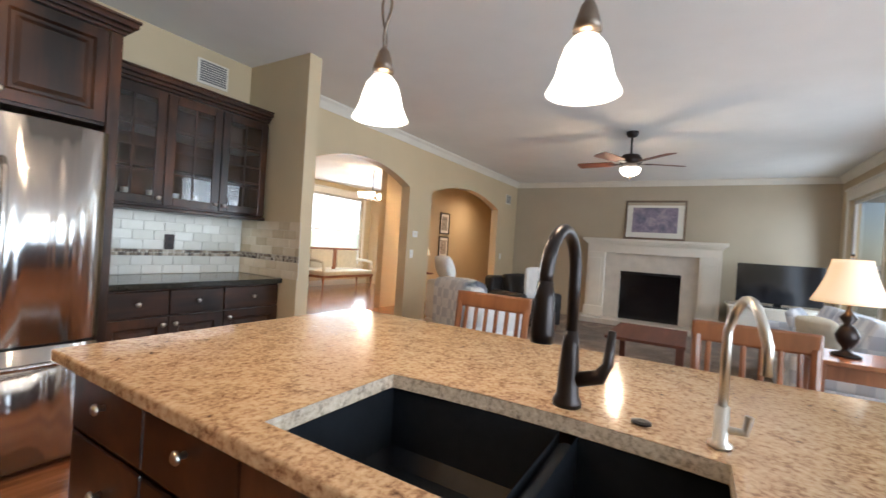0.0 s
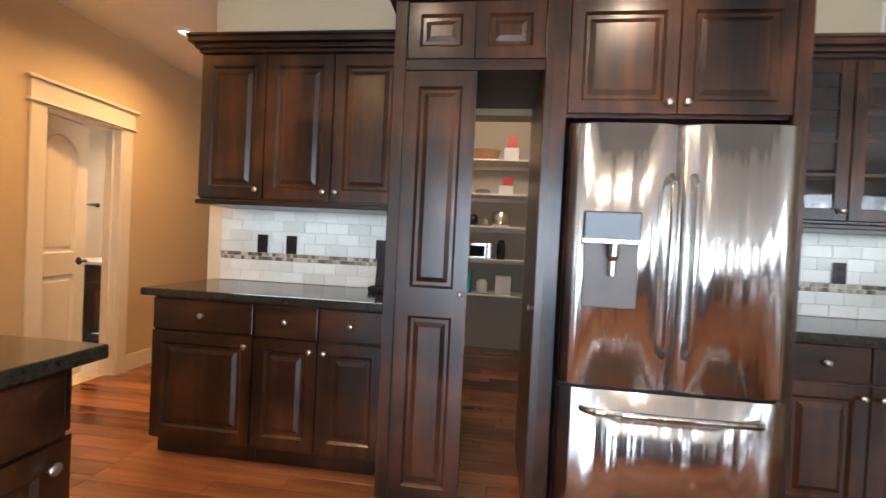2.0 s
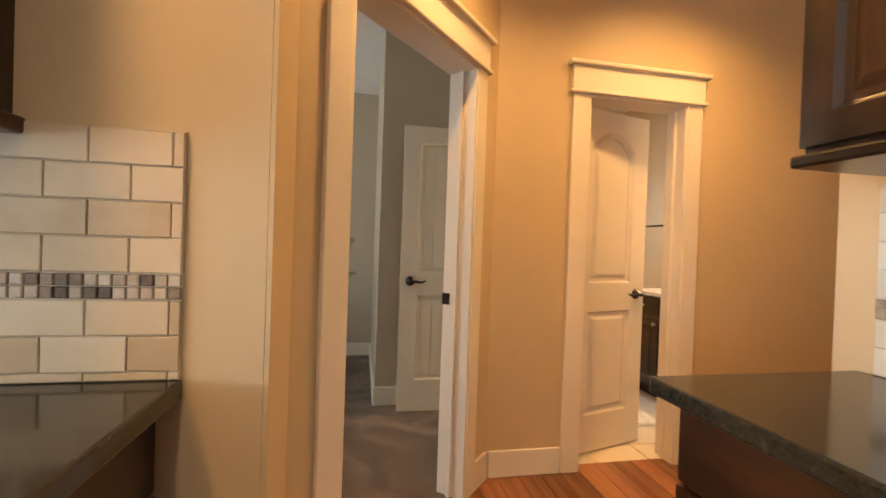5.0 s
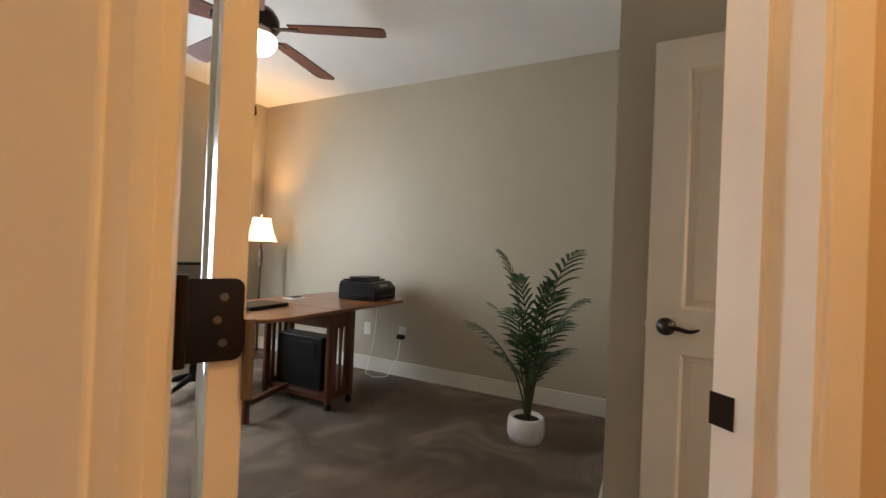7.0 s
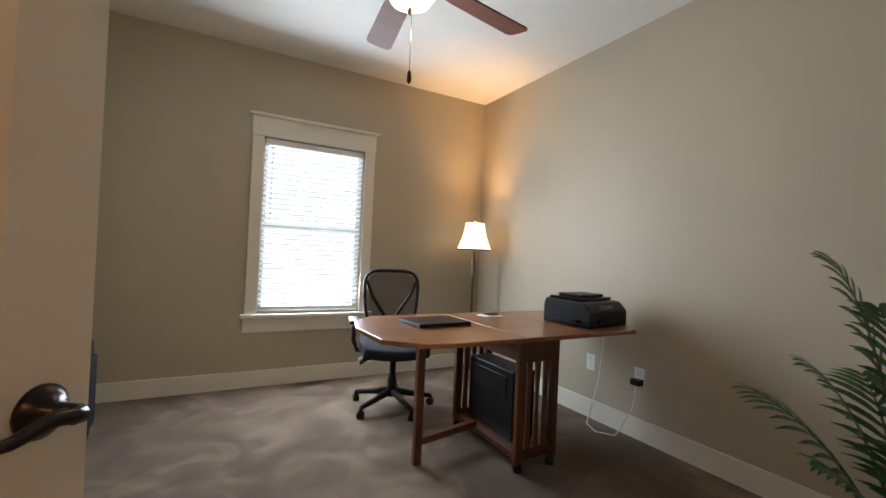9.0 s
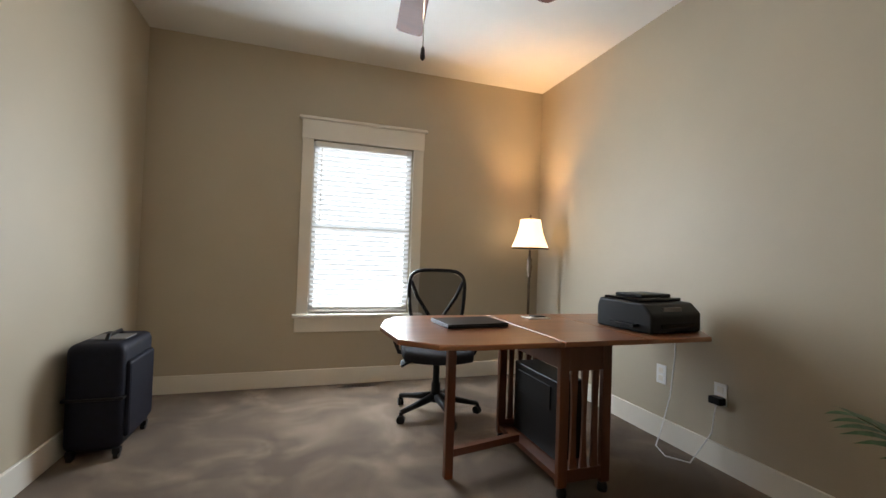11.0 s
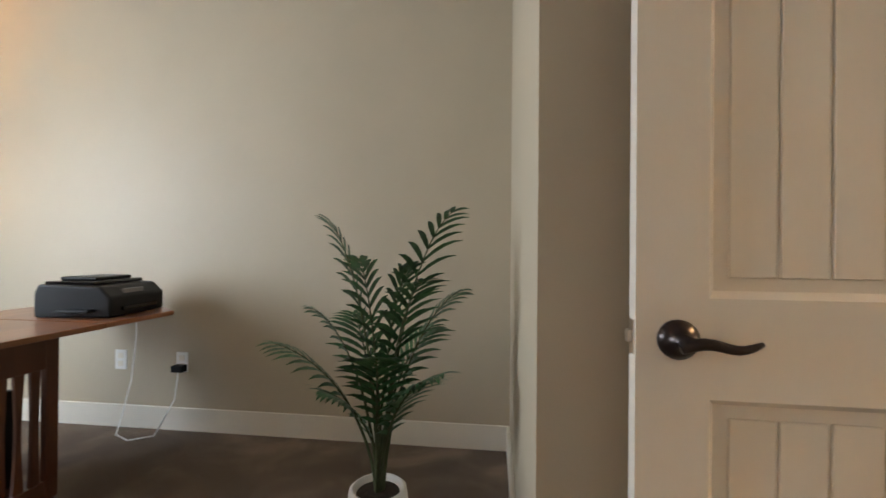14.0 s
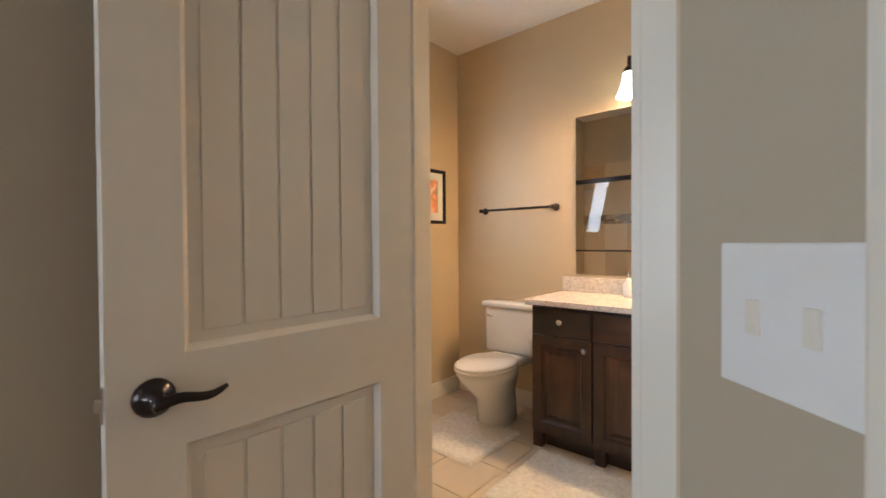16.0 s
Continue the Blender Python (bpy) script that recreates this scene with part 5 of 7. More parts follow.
def palm():
    c = Vector((-5.02, 1.87, 0))
    root = thing("potted_palm", c, "artificial areca palm in a white ceramic pot", "plant")
    part("pot", lathe([(0.07, 0.0), (0.10, 0.006), (0.118, 0.05), (0.12, 0.10), (0.112, 0.155), (0.10, 0.165), (0.095, 0.16), (0.095, 0.14)], c, 32), POTM, root, "white ceramic pot", True)
    part("soil", lathe([(0.094, 0.138), (0.05, 0.148), (0.005, 0.15)], c, 20), SOIL, root)
    rnd = random.Random(5)
    tips = [(0.02, -0.20, 1.20), (0.18, 0.30, 1.22), (0.05, 0.12, 1.02), (-0.06, -0.10, 1.04), (0.20, 0.20, 0.98), (0.14, -0.36, 0.74), (-0.1, 0.30, 0.92), (0.22, 0.05, 0.72),
            (0.16, 0.26, 0.66), (-0.22, -0.18, 0.80), (-0.18, 0.18, 0.76), (0.10, -0.22, 0.86), (0.15, 0.20, 0.62), (0.16, -0.16, 0.58)]
    for tx, ty, tz in tips:
        p0 = c + Vector((rnd.uniform(-.02, .02), rnd.uniform(-.02, .02), 0.145))
        p3 = c + Vector((tx, ty, tz))
        p1 = p0 + Vector((tx * 0.08, ty * 0.08, tz * 0.42))
        p2 = c + Vector((tx * 0.55, ty * 0.55, tz * 0.92))
        pts = []
        for k in range(15):
            u = k / 14
            pts.append(p0 * (1 - u) ** 3 + p1 * 3 * u * (1 - u) ** 2 + p2 * 3 * u * u * (1 - u) + p3 * u ** 3)
        fr_ = part("frond", tube(pts, 0.004, 6, None, [0.007 - 0.0055 * k / 14 for k in range(15)]), STEM, root, "green palm frond")
        own = bmesh.new()
        for k in range(12):
            u = 0.36 + 0.64 * k / 11
            i = min(13, int(u * 14))
            f = u * 14 - i
            p = pts[i].lerp(pts[i + 1], f)
            d = (pts[i + 1] - pts[i]).normalized()
            side = d.cross(Vector((0, 0, 1)))
            side = side.normalized() if side.length > 0.05 else Vector((0, 1, 0))
            for s in (-1, 1):
                ln = (0.185 * math.sin(math.pi * (0.12 + 0.80 * (u - 0.36) / 0.64)) + 0.03) * rnd.uniform(0.85, 1.1)
                out = (side * s * 0.8 + d * (0.65 + 0.5 * (u - 0.36)) + Vector((0, 0, 0.10))).normalized()
                wv = (d - out * d.dot(out)).normalized()
                prev = None
                for q in range(5):
                    w = q / 4
                    cpt = p + out * ln * w + Vector((0, 0, -0.055 * w * w * ln / 0.16))
                    hw = 0.0105 * math.sin(math.pi * (0.15 + 0.85 * w)) + 0.0004
                    a, b = own.verts.new(cpt - wv * hw), own.verts.new(cpt + wv * hw)
                    if prev:
                        own.faces.new((prev[0], prev[1], b, a))
                    prev = (a, b)
        part("leaf_blade", own, LEAF, fr_, "narrow green leaflets")["kind"] = "stuff"


palm()


def suitcase():
    root = thing("suitcase", (-2.53, -0.62, 0), "navy upright suitcase standing against the wall", "suitcase")
    part("shell", box(-2.66, -2.40, -0.86, -0.41, 0.045, 0.60, 0.045, None, 4), NAVY, root, "", True)
    part("zip_band", box(-2.665, -2.395, -0.865, -0.405, 0.31, 0.325, 0.004), BLACK, root)
    part("front_pocket", box(-2.68, -2.64, -0.82, -0.45, 0.10, 0.50, 0.015), NAVY, root)
    part("top_handle", tube([(-2.54, -0.72, 0.60), (-2.54, -0.70, 0.625), (-2.54, -0.54, 0.625), (-2.54, -0.52, 0.60)], 0.011, 8), BLACK, root)
    part("handle_plate", box(-2.62, -2.45, -0.70, -0.54, 0.598, 0.606, 0.003), GREYP, root)
    for x in (-2.64, -2.44):
        for y in (-0.81, -0.43):
            part("wheel", lathe([(0.008, -0.012), (0.023, -0.011), (0.023, 0.011), (0.008, 0.012)], (x, y, 0.023), 14, None, 'x'), BLACK, root)
            part("wheel_mount", box(x - 0.018, x + 0.018, y - 0.02, y + 0.02, 0.03, 0.06, 0.004), BLACK, root)


suitcase()


def plate(name, m, label, holes, w=0.075, h=0.118, material=None, hole_mat=None):
    """A wall plate in the plane y = 0, towards -y."""
    root = thing(name, m.translation, label, "wall plate")
    part("plate", moved(box(-w / 2, w / 2, -0.006, 0, -h / 2, h / 2, 0.002), m), material or WHITEP, root)
    for x0, x1, z0, z1 in holes:
        part("insert", moved(box(x0, x1, -0.009, -0.004, z0, z1, 0.001), m), hole_mat or TRIM, root)
    return root


OUT = [(-0.017, 0.017, 0.008, 0.04), (-0.017, 0.017, -0.04, -0.008)]
plate("power_outlet", pose(-5.73, 0.065, 0.41, 0, 0, 90), "white wall power outlet", OUT)
plate("power_outlet", pose(-5.73, 0.47, 0.41, 0, 0, 90), "white wall outlet with a black plug", OUT)
single("power_adapter", box(-5.72, -5.67, 0.44, 0.51, 0.36, 0.40, 0.006), BLACK, "black power adapter plugged into the outlet", "adapter")
_c = [(-5.69, 0.20, 0.73), (-5.70, 0.19, 0.55), (-5.69, 0.17, 0.30), (-5.66, 0.14, 0.10), (-5.60, 0.16, 0.012), (-5.55, 0.28, 0.008), (-5.60, 0.40, 0.02), (-5.68, 0.46, 0.20), (-5.69, 0.475, 0.37)]
single("wall_cable", tube(_c, 0.004, 6), WHITEP, "thin power cord hanging to the floor", "cable", smooth=True)
root = thing("floor_vent", (-4.0, -1.40, 0), "bronze floor vent in the carpet", "vent")
part("frame", box(-4.15, -3.87, -1.455, -1.355, 0.0, 0.006, 0.002), PEWTER, root)
for k in range(9):
    part("slat", box(-4.135 + k * 0.03, -4.118 + k * 0.03, -1.445, -1.365, 0.006, 0.009), BRONZE, root)
_m = DIAG @ Matrix.Translation((1.18, 0.12, 1.15)) @ Matrix.Rotation(math.pi, 4, 'Z')
plate("light_switch", _m, "white double light switch plate", [(-0.030, -0.018, -0.014, 0.014), (0.018, 0.030, -0.014, 0.014)], 0.118, 0.118)

# ---- bathroom things ----
VX0, VX1, VY = -4.535, -3.415, 4.63
root = thing("bathroom_vanity", (-4.0, 4.9, 0), "dark wood bathroom vanity with drawers and doors", "vanity")
part("body", box(VX0, VX1, VY + 0.02, 5.148, 0.09, 0.845), CABZ, root)
part("toe_kick", box(VX0 + 0.06, VX1, VY + 0.08, 5.148, 0, 0.09), CABX, root)
for a in (VX0, VX0 + 0.37):
    part("foot", box(a, a + 0.06, VY + 0.02, VY + 0.08, 0, 0.09, 0.006), CABZ, root)
for a, b in ((VX0 + 0.01, VX0 + 0.365), (VX0 + 0.375, VX1 - 0.01)):
    front_on(root, "drawer", a, b, 0.68, 0.835, VY, CABX, ((a + b) / 2, 0.76) if b - a < 0.5 else None, kind="drawer")
for a, b, k in ((VX0 + 0.01, VX0 + 0.365, VX0 + 0.33), (VX0 + 0.375, VX0 + 0.735, VX0 + 0.70), (VX0 + 0.74, VX1 - 0.01, VX0 + 0.775)):
    front_on(root, "door", a, b, 0.11, 0.67, VY, CABZ, (k, 0.62), fw=0.055)
root = single("bathroom_worktop", box(VX0 - 0.03, VX1, VY - 0.025, 5.147, 0.847, 0.88, 0.005), BATHG, "speckled beige granite vanity top", "worktop")
part("backsplash", box(VX0 - 0.03, VX1, 5.12, 5.147, 0.881, 0.98, 0.004), BATHG, root)
root = thing("wall_mirror", (-4.0, 5.15, 1.5), "frameless wall mirror over the vanity", "mirror")
part("glass", box(-4.475, -3.45, 5.140, 5.148, 1.0, 2.05), MIRROR, root)
root = thing("vanity_light", (-3.95, 5.1, 2.15), "bronze three-shade vanity light, lit", "lamp")
part("back_plate", lathe([(0.055, 5.148), (0.055, 5.135), (0.03, 5.125)], (-3.88, 0, 2.20), 20, None, 'y'), BRONZE, root)
part("bar", tube([(-4.13, 5.06, 2.22), (-3.98, 5.04, 2.24), (-3.88, 5.06, 2.22), (-3.78, 5.04, 2.24), (-3.63, 5.06, 2.22)], 0.011, 10), BRONZE, root, "", True)
for x in (-4.07, -3.88, -3.69):
    part("holder", lathe([(0.012, 2.28), (0.012, 2.23), (0.03, 2.21), (0.034, 2.185)], (x, 4.95, 0), 14), BRONZE, root)
    part("arm", tube([(x, 5.05, 2.235), (x, 4.95, 2.24)], 0.009, 8), BRONZE, root)
    part("shade", shade_bm(0.072, 0.035, 2.05, 2.185, (x, 4.95, 0), 0.006, 24), SHADEW, root, "lit white glass bell shade", True)
root = thing("bath_faucet", (-3.85, 5.0, 0.88), "bronze two-handle faucet on the vanity", "faucet")
part("spout", tube([(-3.85, 5.05, 0.88), (-3.85, 5.05, 0.99), (-3.85, 5.02, 1.03), (-3.85, 4.95, 1.03), (-3.85, 4.92, 1.0)], 0.013, 10), BRONZE, root, "", True)
for s in (-0.1, 0.1):
    part("handle", tube([(-3.85 + s, 5.05, 0.88), (-3.85 + s, 5.05, 0.94), (-3.85 + s * 1.6, 5.04, 0.955)], 0.012, 10), BRONZE, root, "", True)
for x in (-4.10, -4.02):
    root = thing("soap_bottle", (x, 5.02, 0.88), "clear soap pump bottle on the vanity", "bottle", "soap bottles")
    part("bottle", lathe([(0.03, 0.881), (0.032, 0.90), (0.032, 0.96), (0.014, 0.98), (0.012, 0.995)], (x, 5.03, 0), 18), POTM, root, "", True)
    part("pump", tube([(x, 5.03, 0.995), (x, 5.03, 1.03), (x, 4.99, 1.03)], 0.006, 8), CHROME, root)

TX = -4.90
root = thing("toilet", (TX, 4.8, 0), "white porcelain toilet with closed lid", "toilet")
part("tank", box(TX - 0.20, TX + 0.20, 4.95, 5.135, 0.42, 0.745, 0.03, None, 3), PORC, root, "", True)
part("tank_lid", box(TX - 0.215, TX + 0.215, 4.935, 5.14, 0.747, 0.785, 0.012), PORC, root, "", True)
part("flush_lever", tube([(TX - 0.16, 4.945, 0.69), (TX - 0.16, 4.925, 0.69), (TX - 0.11, 4.922, 0.685)], 0.007, 8), CHROME, root)


def oval(ry0, ry1, w, z, cy, n=28):
    return [(TX + w * math.cos(2 * math.pi * i / n), cy + (ry1 if math.sin(2 * math.pi * i / n) > 0 else ry0) * math.sin(2 * math.pi * i / n), z) for i in range(n)]


own = bmesh.new()
rings = [oval(0.16, 0.20, 0.115, 0.0, 4.80), oval(0.16, 0.20, 0.105, 0.10, 4.80), oval(0.17, 0.22, 0.10, 0.20, 4.78), oval(0.24, 0.24, 0.16, 0.31, 4.73), oval(0.27, 0.24, 0.185, 0.385, 4.71), oval(0.26, 0.23, 0.17, 0.39, 4.71)]
vs = [[own.verts.new(p) for p in r] for r in rings]
for a, b in zip(vs, vs[1:]):
    for i in range(28):
        own.faces.new((a[i], a[(i + 1) % 28], b[(i + 1) % 28], b[i]))
own.faces.new(vs[0])
own.faces.new(vs[-1])
part("bowl", own, PORC, root, "", True)
part("tank_base", box(TX - 0.13, TX + 0.13, 4.86, 5.10, 0.36, 0.425, 0.02), PORC, root, "", True)
for nm, z0, z1, k in (("seat", 0.392, 0.412, 1.0), ("lid", 0.414, 0.432, 0.985)):
    own = bmesh.new()
    a = [own.verts.new(p) for p in oval(0.275 * k, 0.22, 0.188 * k, z0, 4.71)]
    b = [own.verts.new(p) for p in oval(0.275 * k, 0.22, 0.188 * k, z1 - 0.006, 4.71)]
    c = [own.verts.new(p) for p in oval(0.262 * k, 0.21, 0.176 * k, z1, 4.71)]
    for u, w in ((a, b), (b, c)):
        for i in range(28):
            own.faces.new((u[i], u[(i + 1) % 28], w[(i + 1) % 28], w[i]))
    own.faces.new(a)
    own.faces.new(c)
    part(nm, own, PORC, root, "", True)
root = thing("paper_holder", (-4.58, 4.83, 0.63), "toilet paper roll on a holder", "paper roll")
part("roll", lathe([(0.02, -0.05), (0.055, -0.05), (0.055, 0.05), (0.02, 0.05)], (-4.595, 4.86, 0.63), 22, None, 'y'), PAPER, root, "white paper roll")
part("arm", tube([(-4.533, 4.93, 0.63), (-4.595, 4.93, 0.63), (-4.595, 4.80, 0.63)], 0.006, 8), BRONZE, root)
root = thing("towel_bar", (-4.93, 5.1, 1.46), "empty bronze towel bar", "towel bar")
part("rod", tube([(-5.22, 5.085, 1.46), (-4.62, 5.085, 1.46)], 0.009, 10), BRONZE, root, "", True)
for x in (-5.22, -4.62):
    part("bracket", lathe([(0.026, 5.149), (0.026, 5.135), (0.013, 5.12), (0.014, 5.075), (0.004, 5.07)], (x, 0, 1.46), 14, None, 'y'), BRONZE, root, "", True)


def picture(name, m, w, h, art, frame_mat, label, mat_w=0.06, fw=0.025):
    """A framed picture in the plane y = 0, towards -y."""
    root = thing(name, m.translation, label, "picture")
    bm = bmesh.new()
    for a, b, c, d in ((-w / 2, -w / 2 + fw, -h / 2, h / 2), (w / 2 - fw, w / 2, -h / 2, h / 2), (-w / 2 + fw, w / 2 - fw, -h / 2, -h / 2 + fw), (-w / 2 + fw, w / 2 - fw, h / 2 - fw, h / 2)):
        box(a, b, -0.025, 0, c, d, 0.004, bm)
    part("frame", moved(bm, m), frame_mat, root)
    part("mat", moved(box(-w / 2 + fw, w / 2 - fw, -0.010, -0.002, -h / 2 + fw, h / 2 - fw), m), MAT, root)
    part("print", moved(box(-w / 2 + fw + mat_w, w / 2 - fw - mat_w, -0.013, -0.010, -h / 2 + fw + mat_w, h / 2 - fw - mat_w), m), art, root)


picture("framed_picture", pose(-5.5, 4.80, 1.575, 0, 0, 90), 0.33, 0.42, ARTB, BLACK, "small watercolour in a thin black frame")
rnd = random.Random(2)


def rug(name, x0, x1, y0, y1, label):
    own = bmesh.new()
    nx, ny = 40, 30
    g = [[own.verts.new((x0 + (x1 - x0) * i / nx + rnd.uniform(-.006, .006), y0 + (y1 - y0) * j / ny + rnd.uniform(-.006, .006), 0.004 if i in (0, nx) or j in (0, ny) else 0.018 + rnd.uniform(0, 0.012))) for i in range(nx + 1)] for j in range(ny + 1)]
    for a, b in zip(g, g[1:]):
        for i in range(nx):
            own.faces.new((a[i], a[i + 1], b[i + 1], b[i]))
    single(name, own, SHAG, label, "rug", smooth=True)


rug("bath_rug", -5.20, -4.66, 4.20, 4.72, "white shaggy contour rug in front of the toilet")
rug("bath_rug", -4.46, -3.75, 4.02, 4.60, "white shaggy bath rug in front of the vanity")
root = thing("waste_bin", (-4.62, 4.95, 0), "dark brown waste bin beside the vanity", "bin")
part("bin", lathe([(0.065, 0.0), (0.078, 0.26), (0.072, 0.26), (0.06, 0.02)], (-4.625, 5.04, 0), 20), DESKZ, root, "", True)
# shower in the recess
root = thing("bathtub", (-4.95, 2.9, 0), "white bathtub in a tiled alcove", "bathtub")
own = box(-5.495, -4.425, 2.53, 3.30, 0.0, 0.48, 0.02)
part("tub", own, PORC, root)
root = thing("shower_rail", (-4.95, 3.28, 1.9), "bronze shower door rail", "rail")
part("rail", box(-5.49, -4.43, 3.26, 3.30, 1.86, 1.91, 0.004), BRONZE, root)
part("door_glass", box(-5.47, -4.45, 3.275, 3.283, 0.50, 1.86), GLASS, root).visible_shadow = False
part("towel_rail", tube([(-5.35, 3.31, 1.12), (-4.6, 3.31, 1.12)], 0.009, 8), BRONZE, root)

# ---- kitchen: counter on the range wall ----
CX0, CX1, CY0, CY1 = -2.098, -1.20, -1.2, 1.94
root = thing("base_cabinet", (-1.65, 0.4, 0), "dark alder base cabinets under the range counter", "cabinet", "kitchen base cabinets")
part("body", box(CX0, CX1 - 0.055, CY0, CY1 - 0.065, 0.10, 0.878), CABZ, root)
part("toe_kick", box(CX0, CX1 - 0.12, CY0, CY1 - 0.12, 0, 0.10), CABX, root)
NORTHF = Matrix(((-1, 0, 0, 0), (0, -1, 0, CY1 - 0.043), (0, 0, 1, 0), (0, 0, 0, 1)))
for a, b in ((1.26, 1.66), (1.67, 2.09)):
    front_on(root, "drawer", a, b, 0.70, 0.865, 0, CABX, ((a + b) / 2, 0.785), turn=NORTHF, kind="drawer")
    front_on(root, "door", a, b, 0.115, 0.69, 0, CABZ, (b - 0.035 if a < 1.5 else a + 0.035, 0.64), turn=NORTHF)
EASTF = Matrix(((0, -1, 0, CX1 - 0.035), (1, 0, 0, 0), (0, 0, 1, 0), (0, 0, 0, 1)))
for k in range(5):
    a = CY0 + 0.02 + k * 0.61
    front_on(root, "drawer", a, a + 0.60, 0.70, 0.865, 0, CABX, (a + 0.30, 0.785), turn=EASTF, kind="drawer")
    front_on(root, "door", a, a + 0.60, 0.115, 0.69, 0, CABZ, (a + 0.56, 0.64), turn=EASTF)
single("worktop", box(CX0, CX1, CY0, CY1, 0.88, 0.92, 0.006), DARKG, "polished black granite worktop of the range wall", "worktop")
root = thing("cooktop", (-1.72, 0.9, 0.92), "black gas cooktop with knobs", "cooktop")
part("plate", box(-2.0, -1.42, 0.50, 1.30, 0.921, 0.93, 0.003), GLOSS, root)
for x, y in ((-1.86, 0.68), (-1.86, 1.12), (-1.58, 0.68), (-1.58, 1.12)):
    part("burner", lathe([(0.05, 0.93), (0.05, 0.945), (0.03, 0.95)], (x, y, 0), 18), BLACK, root)
    part("grate", box(x - 0.11, x + 0.11, y - 0.008, y + 0.008, 0.955, 0.968, 0.003), BLACK, root)
    part("grate", box(x - 0.008, x + 0.008, y - 0.11, y + 0.11, 0.9555, 0.9675, 0.003), BLACK, root)
root = thing("wall_cabinet", (-1.93, 1.2, 1.42), "dark alder wall cabinet on the range wall", "cabinet", "kitchen wall cabinets")
part("body", box(-2.098, -1.79, 0.43, 1.637, 1.42, 2.30), CABZ, root)
EASTU = Matrix(((0, -1, 0, -1.768), (1, 0, 0, 0), (0, 0, 1, 0), (0, 0, 0, 1)))
for a, b, k in ((0.435, 1.06, 1.025), (1.07, 1.632, 1.60)):
    front_on(root, "door", a, b, 1.432, 2.288, 0, CABZ, (k, 1.62), turn=EASTU)
part("light_rail", box(-2.098, -1.74, 0.42, 1.662, 1.385, 1.417, 0.006), CABX, root)
for k, (o_, za, zb) in enumerate(((0.012, 0.0, 0.02), (0.03, 0.02, 0.045), (0.06, 0.045, 0.085))):
    part("cornice", box(-2.098, -1.768 + o_, 0.43, 1.637 + o_, 2.30 + za, 2.30 + zb, 0.004), CABX, root)

BLK = [(-0.012, 0.012, 0.012, 0.04), (-0.012, 0.012, -0.04, -0.012)]
for x in (-1.70, -1.50, -0.90):
    plate("power_outlet", pose(x, 3.533, 1.17), "dark bronze outlet plate on the tile", BLK, 0.072, 0.118, BRONZE, BLACK)
plate("power_outlet", pose(1.72, 3.533, 1.17), "dark bronze outlet plate on the tile", BLK, 0.072, 0.118, BRONZE, BLACK)
root = thing("cordless_phone", (-0.86, 3.36, 0.92), "black cordless phone standing in its charger", "phone")
part("charger", box(-0.92, -0.80, 3.33, 3.42, 0.921, 0.955, 0.01), BLACK, root)
part("handset", moved(box(-0.03, 0.03, -0.016, 0.016, 0, 0.20, 0.012), Matrix.Translation((-0.86, 3.385, 0.945)) @ Matrix.Rotation(radians(-10), 4, 'X')), BLACK, root)

# island fittings
root = thing("kitchen_faucet", (1.04, 0.25, 0.92), "bronze pull-down gooseneck kitchen faucet", "faucet")
part("base", lathe([(0.034, 0.919), (0.034, 0.93), (0.026, 0.945), (0.024, 1.00), (0.020, 1.06), (0.016, 1.10)], (1.04, 0.25, 0), 20), BRONZE, root, "", True)
R_ = 0.095
neck = [(1.04, 0.25, 1.08), (1.04, 0.25, 1.22)] + [(1.04 - R_ + R_ * math.cos(radians(a)), 0.25 + 0.012 * a / 180, 1.24 + R_ * math.sin(radians(a))) for a in range(0, 181, 15)] + [(0.85, 0.262, 1.22)]
part("neck", tube(neck, 0.0145, 14), BRONZE, root, "", True)
part("spray_head", tube([(0.85, 0.262, 1.225), (0.848, 0.262, 1.19), (0.846, 0.262, 1.12), (0.845, 0.262, 1.10)], 0.02, 14, None, [0.016, 0.021, 0.025, 0.022]), BRONZE, root, "", True)
part("handle", tube([(1.04, 0.23, 0.985), (1.045, 0.18, 1.0), (1.05, 0.165, 1.03), (1.055, 0.16, 1.11)], 0.012, 12, None, [0.018, 0.018, 0.012, 0.009]), BRONZE, root, "", True)
root = thing("filter_faucet", (1.02, -0.06, 0.92), "brushed nickel filtered-water faucet", "faucet")
part("base", lathe([(0.022, 0.919), (0.022, 0.926), (0.013, 0.932), (0.013, 1.0)], (1.02, -0.06, 0), 16), NICKEL, root, "", True)
part("neck", tube([(1.02, -0.06, 0.99), (1.02, -0.06, 1.14)] + [(1.02 - 0.062 + 0.062 * math.cos(radians(a)), -0.06 - 0.05 * a / 180, 1.15 + 0.07 * math.sin(radians(a))) for a in range(0, 181, 15)] + [(0.895, -0.111, 1.10)], 0.0085, 12), NICKEL, root, "", True)
part("lever", tube([(1.02, -0.06, 0.955), (1.02, -0.10, 0.957), (1.02, -0.105, 0.99)], 0.008, 10), NICKEL, root)
single("sink_hole_cover", lathe([(0.02, 0.919), (0.021, 0.923), (0.012, 0.925)], (1.04, 0.085, 0), 18), BRONZE, "small bronze air-switch button on the worktop", "button")


